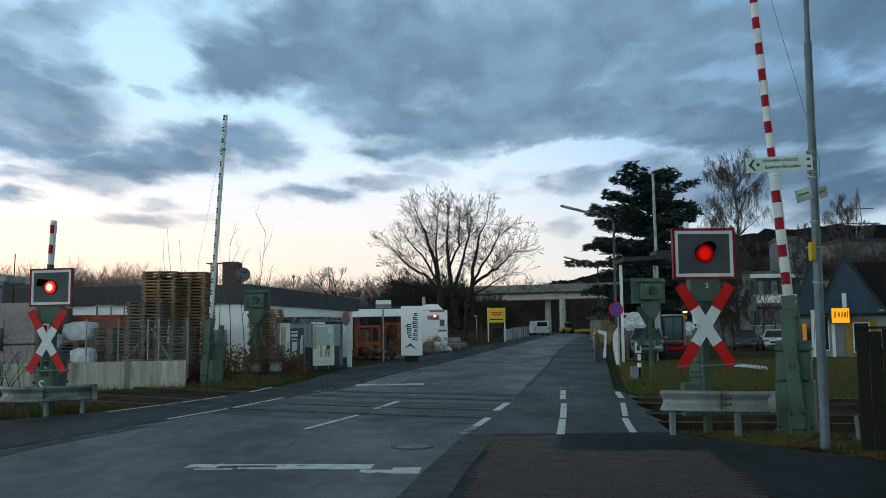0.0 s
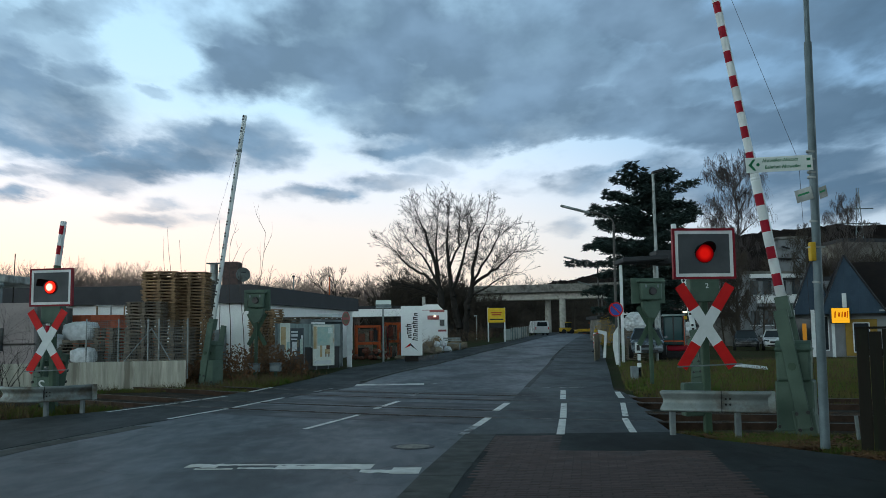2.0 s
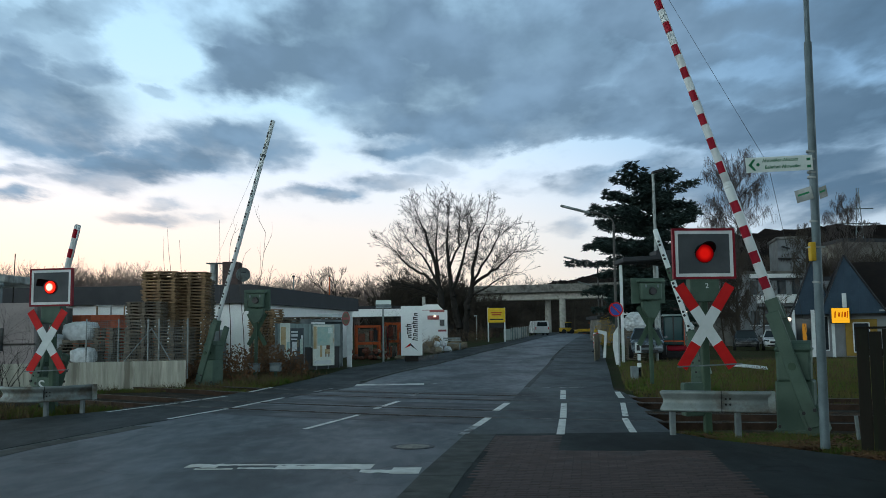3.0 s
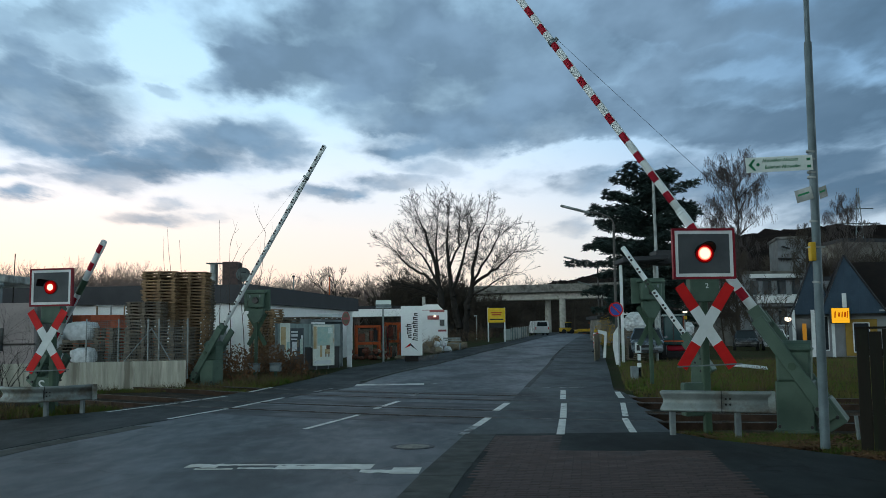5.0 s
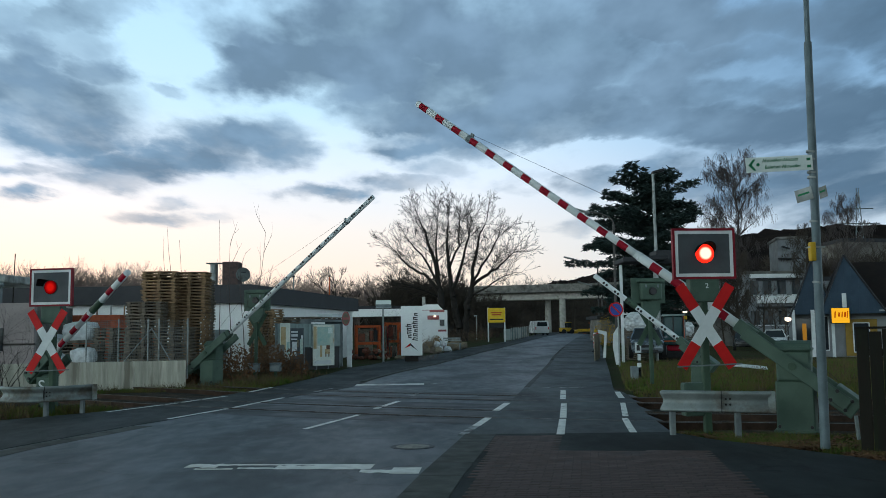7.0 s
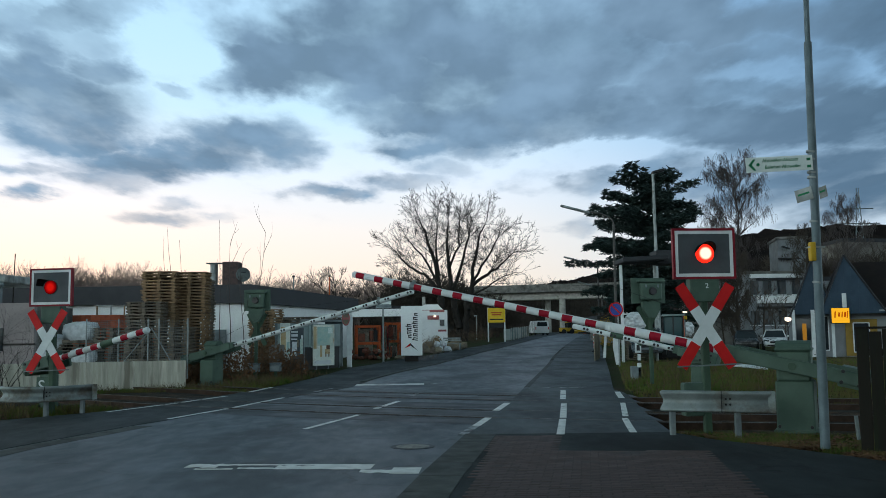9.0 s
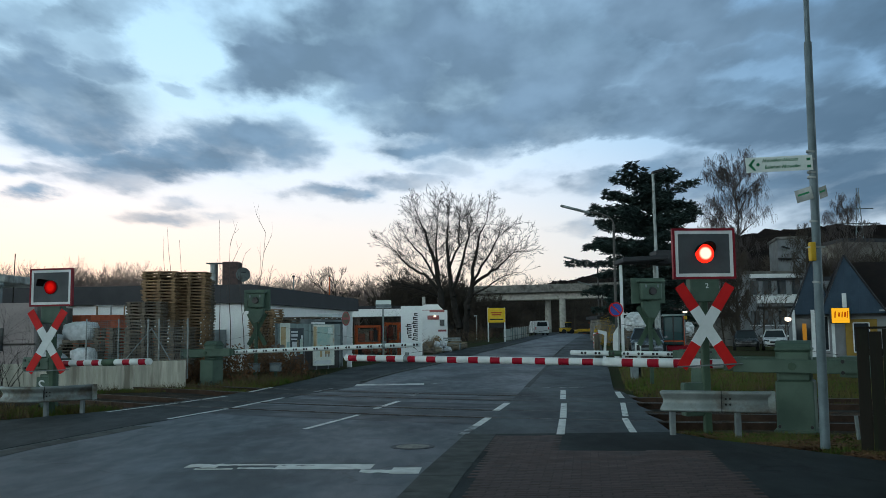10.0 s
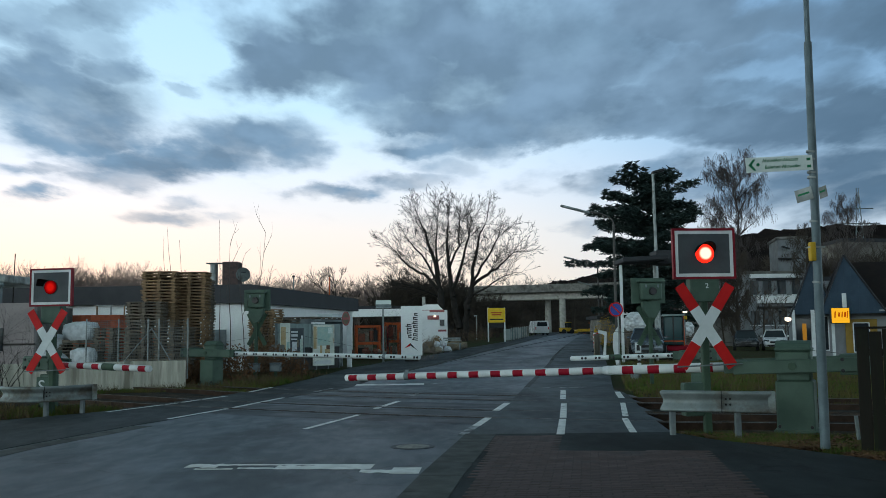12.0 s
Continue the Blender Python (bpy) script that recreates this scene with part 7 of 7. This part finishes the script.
PLANK = surface("mossy_plank", (0.011, 0.0105, 0.008), (0.015, 0.013, 0.01), 1.5, 0.9, 0, 0.4, 14, (0.012, 0.017, 0.008), (0.5, 0.65), pieces=0.25, stretch=(8, 8, 0.7))
plank_fence()


def pylon():
    t = thing("power_pylon", (139, 300, 0), "far lattice power pylon on the hillside", "pylon")
    bm = B()
    for s in (-1, 1):
        cyl(bm, (s * 3.0, 0, 0), (s * 0.3, 0, 48), 0.16, seg=4)
    for k in range(10):
        z0, z1 = 6 + k * 4.0, 10 + k * 4.0
        w0, w1 = 3.0 - 2.7 * z0 / 48, 3.0 - 2.7 * z1 / 48
        cyl(bm, (-w0, 0, z0), (w1, 0, z1), 0.1, seg=4)
        cyl(bm, (w0, 0, z0), (-w1, 0, z1), 0.1, seg=4)
    part("lattice", bm, ZINC_DULL, t)
    for z, w in ((36, 7.0), (41, 5.0)):
        part("cross_arm", cyl(B(), (-w, 0, z), (w, 0, z), 0.18, seg=4), ZINC_DULL, t)


pylon()
# added out of view: a tall plain wall that keeps sky light off the near path
tagged(part("shade_wall", box(B(), (0.3, 20.6, 8.0), (6.55, 0.6, 4.0)), CONCRETE_OLD, None), "plain unseen wall added to shade the footpath", "wall", kind="structure")


# ---- parked cars' row, small cabinets ----
for at, yaw in (((-6.5, 31.2, 0), 8), ((-5.82, 31.4, 0), -6)):
    t = thing("cable_cabinet", at, "small grey trackside cabinet on a post", "cabinet", "trackside cabinets", yaw)
    part("case", box(B(), (0.36, 0.24, 0.26), (0, 0, 0.42), bevel=0.02), ZINC_DULL, t)
    part("lid", box(B(), (0.4, 0.28, 0.04), (0, 0, 0.57), bevel=0.01), ZINC_DULL, t)
    part("post", box(B(), (0.1, 0.1, 0.34), (0, 0, 0.14)), GREEN_DARK, t)
t = thing("concrete_block", (-6.42, 34.9, 0), "stained grey concrete block at the fence's end", "block")
part("block", box(B(), (0.52, 0.45, 1.16), (0, 0, 0.58), bevel=0.03), CONCRETE_OLD, t)


# ---- shrubs, saplings, grass, dead leaves ----
def shrub(at, r, h, n, seed, label, material=SHRUB, name="shrub"):
    rng = random.Random(seed)
    segs = []
    for _ in range(n):
        a, d = rng.uniform(0, 6.28), rng.random() ** 0.5 * r
        p = Vector((math.cos(a) * d, math.sin(a) * d, 0))
        w = Vector((math.cos(a) * 0.5 * d / r + rng.gauss(0, 0.25), math.sin(a) * 0.5 + rng.gauss(0, 0.25), 1.2))
        grow(rng, p, w, h * rng.uniform(0.3, 0.55), 0.012, 2, segs, 0.55, 0.0, 0.02, (2, 3), 0.7, 0.2)
    t = thing(name, at, label, "shrub", "bare shrubs")
    mesh_from("branchwork", *limb_mesh(segs, 3), material, t)
    return t


def leafy(at, r, h, n, seed, label, material):
    """Dry brown leaves still hanging on a low shrub."""
    rng = random.Random(seed)
    t = shrub(at, r, h, 24, seed, label)
    verts, faces = [], []
    for _ in range(n):
        a, d = rng.uniform(0, 6.28), rng.random() ** 0.5 * r
        c = Vector((math.cos(a) * d, math.sin(a) * d * 0.8, h * rng.random() * (1 - 0.5 * (d / r) ** 2)))
        u = Vector((rng.gauss(0, 1), rng.gauss(0, 1), rng.gauss(0, 1))).normalized() * rng.uniform(0.03, 0.07)
        w = u.orthogonal().normalized() * u.length * 0.6
        k = len(verts)
        verts.extend((c - u, c + w, c + u, c - w))
        faces.append((k, k + 1, k + 2, k + 3))
    mesh_from("leaves", verts, faces, material, t)


for k, (x, y, r, h) in enumerate(((-7.0, 30.2, 0.7, 1.35), (-6.4, 32.6, 0.8, 1.5), (-5.6, 32.8, 0.7, 1.1), (-7.9, 30.0, 0.5, 0.9), (-8.4, 29.3, 0.45, 0.8))):
    leafy((x, y, -0.03), r, h, 900, 40 + k, "brown dry-leaved shrub beside the barrier", LEAF_DRY)
for k, (x, y, h) in enumerate(((-7.25, 30.8, 4.6), (-6.7, 31.0, 3.9), (-7.0, 33, 3.4), (-11.1, 36.5, 5.6), (-10.7, 36.8, 6.0), (-10.3, 36.2, 5.4), (-15.0, 27.5, 2.6), (-14.0, 26.2, 2.9), (-8.8, 36.0, 6.2), (-6.9, 32, 5.2))):
    rng = random.Random(60 + k)
    segs = []
    p = Vector((0, 0, 0))
    lean = rng.gauss(0, 0.07) + (0.12 if k == 9 else 0)
    for i in range(7):
        q = p + Vector((lean * h / 7 + rng.gauss(0, 0.02), rng.gauss(0, 0.02), h / 7))
        segs.append((p, q, 0.022 * (1 - i / 9), 0.022 * (1 - (i + 1) / 9)))
        p = q
        if i > 2 and k not in (3, 4, 5, 8):
            grow(rng, p, Vector((rng.gauss(0, 0.5), rng.gauss(0, 0.3), 1)), h * 0.14, 0.01, 1, segs, 0.4, 0.05, 0, (1, 2), 0.6, 0.1)
    t = thing("sapling", (x, y, -0.03), "thin bare sapling beside the yard", "sapling", "bare saplings")
    mesh_from("stem", *limb_mesh(segs, 4), BARK_BIRCH, t)
leafy((-0.55, 64, 0.2), 0.55, 1.15, 1100, 93, "tan dry ornamental grass clump", STRAW_PALE)
leafy((-1.15, 61, 0.2), 0.4, 0.8, 700, 94, "tan dry ornamental grass clump", STRAW_PALE)
shrub((-3.5, 53.5, 0.05), 0.9, 3.3, 30, 131, "spreading bare bush beside the sign mast", BARK)
leafy((13.3, 75, 0.3), 0.9, 2.6, 700, 91, "yellow-flowering shrub beside the road", YELLOW_M)
for k, (x, y) in enumerate(((3.0, 92), (2.2, 98), (4.2, 96), (1.0, 90), (27.8, 84), (30, 84), (-1.5, 50))):
    shrub((x, y, rise(x, y)), 1.0, 1.5, 40, 95 + k, "low bare shrub beside the road", SHRUB if k < 6 else TWIG)
for k, (x, y, h) in enumerate(((-14.0, 27.6, 3.0), (-13.2, 26.2, 2.4), (-12.6, 25.6, 1.6))):
    shrub((x, y, -0.03), 0.7, h, 12, 120 + k, "bare dark shrub in front of the shed", BARK)
rng = random.Random(8)
twig_stand("thicket", [(rng.uniform(46, 84), rng.uniform(122, 129), 0, rng.uniform(11.0, 14.2)) for _ in range(150)], "dark bare trees in front of the hillside house", 37, SHRUB_DARK, 3, 0.03)
twig_stand("garden_bushes", [(rng.uniform(23, 29.5), rng.uniform(72, 82), 0, rng.uniform(3.5, 6.2)) for _ in range(7)], "bare garden bushes in front of the white house", 33, SHRUB_DARK, 3, 0.012)
twig_stand("thicket", [(rng.uniform(24, 48), rng.uniform(108, 120), 0, rng.uniform(6, 9)) for _ in range(40)], "bare garden trees behind the houses", 31, BARK_BIRCH, 3)


def inside(p, poly):
    hit = False
    for (x1, y1), (x2, y2) in zip(poly, poly[1:] + poly[:1]):
        if (y1 > p[1]) != (y2 > p[1]) and p[0] < (x2 - x1) * (p[1] - y1) / (y2 - y1) + x1:
            hit = not hit
    return hit


def scatter(name, zones, material, label, category, seed, make):
    """One object of many tiny pieces strewn over polygons."""
    rng = random.Random(seed)
    verts, faces = [], []
    for poly, count, size in zones:
        x0, x1 = min(p[0] for p in poly), max(p[0] for p in poly)
        y0, y1 = min(p[1] for p in poly), max(p[1] for p in poly)
        done = tries = 0
        while done < count and tries < count * 8:
            tries += 1
            p = (rng.uniform(x0, x1), rng.uniform(y0, y1))
            if inside(p, poly) and noise.noise((p[0] * 0.9, p[1] * 0.9, seed)) > -0.16:
                make(rng, verts, faces, p[0], p[1], ground(*p) - 0.03, size)
                done += 1
    tagged(mesh_from(name, verts, faces, material), label, category, kind="stuff")


def blade(rng, verts, faces, x, y, z, size):
    for _ in range(3):
        a = rng.uniform(0, 6.28)
        h = size * rng.uniform(0.5, 1.3)
        w = 0.007 + 0.007 * (y > 18)
        bx, by = x + rng.gauss(0, 0.03), y + rng.gauss(0, 0.03)
        tx, ty = bx + rng.gauss(0, 0.4) * h, by + rng.gauss(0, 0.4) * h
        k = len(verts)
        verts.extend(((bx - w * math.cos(a), by - w * math.sin(a), z), (bx + w * math.cos(a), by + w * math.sin(a), z), (tx, ty, z + h)))
        faces.append((k, k + 1, k + 2))


def fallen(rng, verts, faces, x, y, z, size):
    a, t = rng.uniform(0, 6.28), rng.uniform(0, 0.5)
    u = Vector((math.cos(a), math.sin(a), math.sin(t) * 0.7)) * size
    w = Vector((-math.sin(a), math.cos(a), rng.uniform(-0.4, 0.4))) * size * 0.6
    c = Vector((x, y, z + 0.035 + rng.uniform(0, 0.05)))
    k = len(verts)
    verts.extend((c - u, c + w, c + u, c - w))
    faces.append((k, k + 1, k + 2, k + 3))


STRAW = surface("dry_straw", (0.13, 0.1, 0.05), (0.075, 0.055, 0.034), 2, 0.9, 0, 0, spec=0.1)
RIGHT_VERGE = [(4.75, 21.5), (4.8, 24), (8.4, 44), (22, 44), (18, 20), (8, 19.6)]
NEAR_VERGE = [(3.45, 13.75), (4.1, 12.6), (4.8, 11.75), (5.4, 10.6), (8.5, 10.5), (8.5, 13.0), (5, 14.6), (3.7, 14.9)]
LEFT_BANK = [(-13, 16.9), (-9.2, 17.0), (-7.3, 18.9), (-6.9, 19.6), (-9, 20.2), (-13, 21.5)]
FAR_BANK = [(-13.4, 26.0), (-8.0, 27.0), (-5.8, 26.2), (-5.4, 28), (-4.6, 36), (-6.2, 36), (-8, 31), (-13.6, 26.6)]
scatter("grass", ((RIGHT_VERGE, 26000, 0.15), (NEAR_VERGE, 6000, 0.1), (LEFT_BANK, 5500, 0.16), (FAR_BANK, 8000, 0.17)), BLADE, "patchy green and straw winter grass", "grass", 5, blade)
scatter("dry_weeds", ((RIGHT_VERGE, 2600, 0.3), (LEFT_BANK, 700, 0.25), (FAR_BANK, 1600, 0.3), (NEAR_VERGE, 500, 0.14)), STRAW, "straw-brown dry weeds among the grass", "weeds", 9, blade)
LITTER = [(3.75, 13.25), (4.1, 12.55), (4.75, 11.75), (5.3, 10.3), (6.4, 9.8), (6.4, 11.3), (5.3, 12.4), (4.4, 13.1)]
scatter("dead_leaves", ((LITTER, 9000, 0.032), (NEAR_VERGE, 2600, 0.035), (LEFT_BANK, 900, 0.035), (FAR_BANK, 1200, 0.045), (RIGHT_VERGE, 700, 0.05)), LEAF_DRY, "strewn brown dead leaves on the verge", "leaves", 6, fallen)


# ---- kerbs ----
def kerb_line(edge, y0, y1, width, lift, label, shift=0.0, step=1.0):
    t = thing("kerb", (0, 0, 0), label, "kerb", kind="structure")
    y = y0
    while y < y1:
        a, b = Vector((edge(y) + shift, y, rise(edge(y), y))), Vector((edge(y + step) + shift, y + step, rise(edge(y + step), y + step)))
        d = b - a
        rot = Matrix.Rotation(math.atan2(d.y, d.x), 3, "Z")
        part("kerb_stone", box(B(), (d.length - 0.012, width, 0.2), (a + b) / 2 + Vector((0, 0, lift - 0.1)), rot, 0.012), KERB, t)
        y += step


kerb_line(right_edge, 5.0, 13.6, 0.5, 0.02, "flush pale gutter stones between road and footpath", 0.25)
kerb_line(left_edge, 8.0, 15.9, 0.36, 0.005, "worn pale gutter strip at the road edge", 0.24)
kerb_line(right_edge, 25.5, 70, 0.16, 0.022, "low concrete kerb along the road", 0.06, 1.5)
kerb_line(left_edge, 29, 92, 0.16, 0.045, "low concrete kerb along the road", -0.06, 1.5)


# ---- brick footpath ----
def brick_path():
    t = thing("brick_paving", (0, 0, 0), "dark red-brown brick paving of the footpath", "pavement", kind="structure")
    poly = [(-0.15, 6.0), (0.2, 8.8), (0.52, 11.6), (0.7, 13.7), (1.7, 13.72), (1.42, 11.95), (3.34, 11.8), (3.0, 9.0), (2.4, 6.0)]
    part("bed", slab(B(), poly, 0.0, 0.0148), JOINT, t)
    lean = math.atan2(0.62 + 0.6, 13.7 - 6.0)
    bm = B()
    sx, sy, sz = 0.198, 0.098, 0.02
    top = [bm.verts.new((x * (sx / 2 - 0.006), y * (sy / 2 - 0.006), sz)) for x, y in ((-1, -1), (1, -1), (1, 1), (-1, 1))]
    mid = [bm.verts.new((x * sx / 2, y * sy / 2, sz - 0.006)) for x, y in ((-1, -1), (1, -1), (1, 1), (-1, 1))]
    low = [bm.verts.new((x * sx / 2, y * sy / 2, 0)) for x, y in ((-1, -1), (1, -1), (1, 1), (-1, 1))]
    bm.faces.new(top)
    for a, b in ((mid, top), (low, mid)):
        for i in range(4):
            bm.faces.new((a[i], a[(i + 1) % 4], b[(i + 1) % 4], b[i]))
    me = bpy.data.meshes.new("brick")
    bm.to_mesh(me)
    bm.free()
    me.materials.append(BRICK)
    base_v = [v.co.copy() for v in me.vertices]
    base_f = [tuple(p.vertices) for p in me.polygons]
    rngb = random.Random(11)
    spots = []
    rot = Matrix.Rotation(-lean, 4, "Z")
    for j in range(94):
        for i in range(-4, 26):
            p = rot @ Vector((i * 0.203 + (0.1015 if j % 2 else 0), j * 0.103, 0)) + Vector((-0.6, 6.0, -0.003))
            if inside((p.x, p.y), poly):
                spots.append(p)
    spots.sort(key=lambda p: p.y)
    seen = [p for p in spots if p.y > 8.2]
    rest = [p for p in spots if p.y <= 8.2] + seen[300:]
    for p in seen[:300]:
        share("brick", me, t, Matrix.Translation(p + Vector((0, 0, rngb.uniform(-0.001, 0.001)))) @ rot @ pose(0, 0, 0, rngb.gauss(0, 0.5), rngb.gauss(0, 0.4), rngb.gauss(0, 0.6)))
    verts, faces = [], []
    for p in rest:
        m = Matrix.Translation(p + Vector((0, 0, rngb.uniform(-0.001, 0.001)))) @ rot
        k = len(verts)
        verts.extend(m @ v for v in base_v)
        faces.extend(tuple(k + i for i in f) for f in base_f)
    tagged(mesh_from("bricks", verts, faces, BRICK, t), kind="stuff")


brick_path()


# ---- what moves ----
def motions():
    # all booms come down together
    shut = [(0, 85.8), (0.7, 85.8), (1.2, 85.8), (1.35, 85.4), (1.5, 84.4), (1.75, 82.0), (2.0, 79.9), (2.5, 75.6), (3.0, 71.3), (3.2, 69.6), (4.0, 63.2), (4.8, 56.6), (5.0, 54.9),
            (5.5, 50.8), (6.0, 46.2), (6.5, 41.7), (7.0, 36.8), (7.2, 34.7), (8.0, 25.6), (8.8, 15.6), (9.0, 13.0), (9.2, 10.3), (9.4, 7.7), (9.6, 5.4), (9.8, 3.2), (10.0, 1.6), (10.2, 0.2), (10.4, -0.7),
            (10.55, -1.1), (10.8, -1.1), (12, -1.1)]
    steps = (1.5, 2.5, 6.0, 7.0, 8.8, 10.0)
    for arm, z, lead in ((near_arm, 1.0, (0.45, 1.2, 1.2, 0.1, -0.95, -0.95)), (far_arm, 1.0, (-0.35, -0.5, -0.5, -0.5, 0.0, 0.15)),
                         (path_left_arm, 1.0, (0.45, 0.9, 0.9, 0.9, 0.0, -0.45)), (path_right_arm, 0.94, (0.75, 1.5, 1.5, 1.5, 0.2, -0.75))):
        rows = []
        for t, a in shut:
            more = float(np.interp(t, steps, lead))
            rows.append((t, pose(0, 0, z, 0, -(a + more), 0)))
        walk(arm, rows)
    # the bulbs light up and go out by turns: each slides forward through its lens
    for bulb, on, length, z in ((bulb_near, 0.1, 0.56, 2.72), (bulb_left, -0.4, 0.53, 2.585)):
        rows, t, period = [(0.0, None)], on, 0.975
        out, inn = pose(0, -0.055, z), pose(0, 0.06, z)
        marks = []
        while t < 13:
            marks += [(t - 0.06, inn), (t + 0.05, out), (t + length - 0.05, out), (t + length + 0.08, inn)]
            t += period
        before = [m for q, m in marks if q <= 0]
        rows = [(0.0, before[-1] if before else inn)] + [(round(q, 2), m) for q, m in marks if 0 < q < 12]
        rows.append((12.0, rows[-1][1]))
        walk(bulb, rows)
    # the cloud sheet drifts to the east
    walk(clouds, [(0, pose(0, 0, 0)), (6, pose(0.05, -0.004, 0)), (12, pose(0.1, -0.008, 0))])


motions()
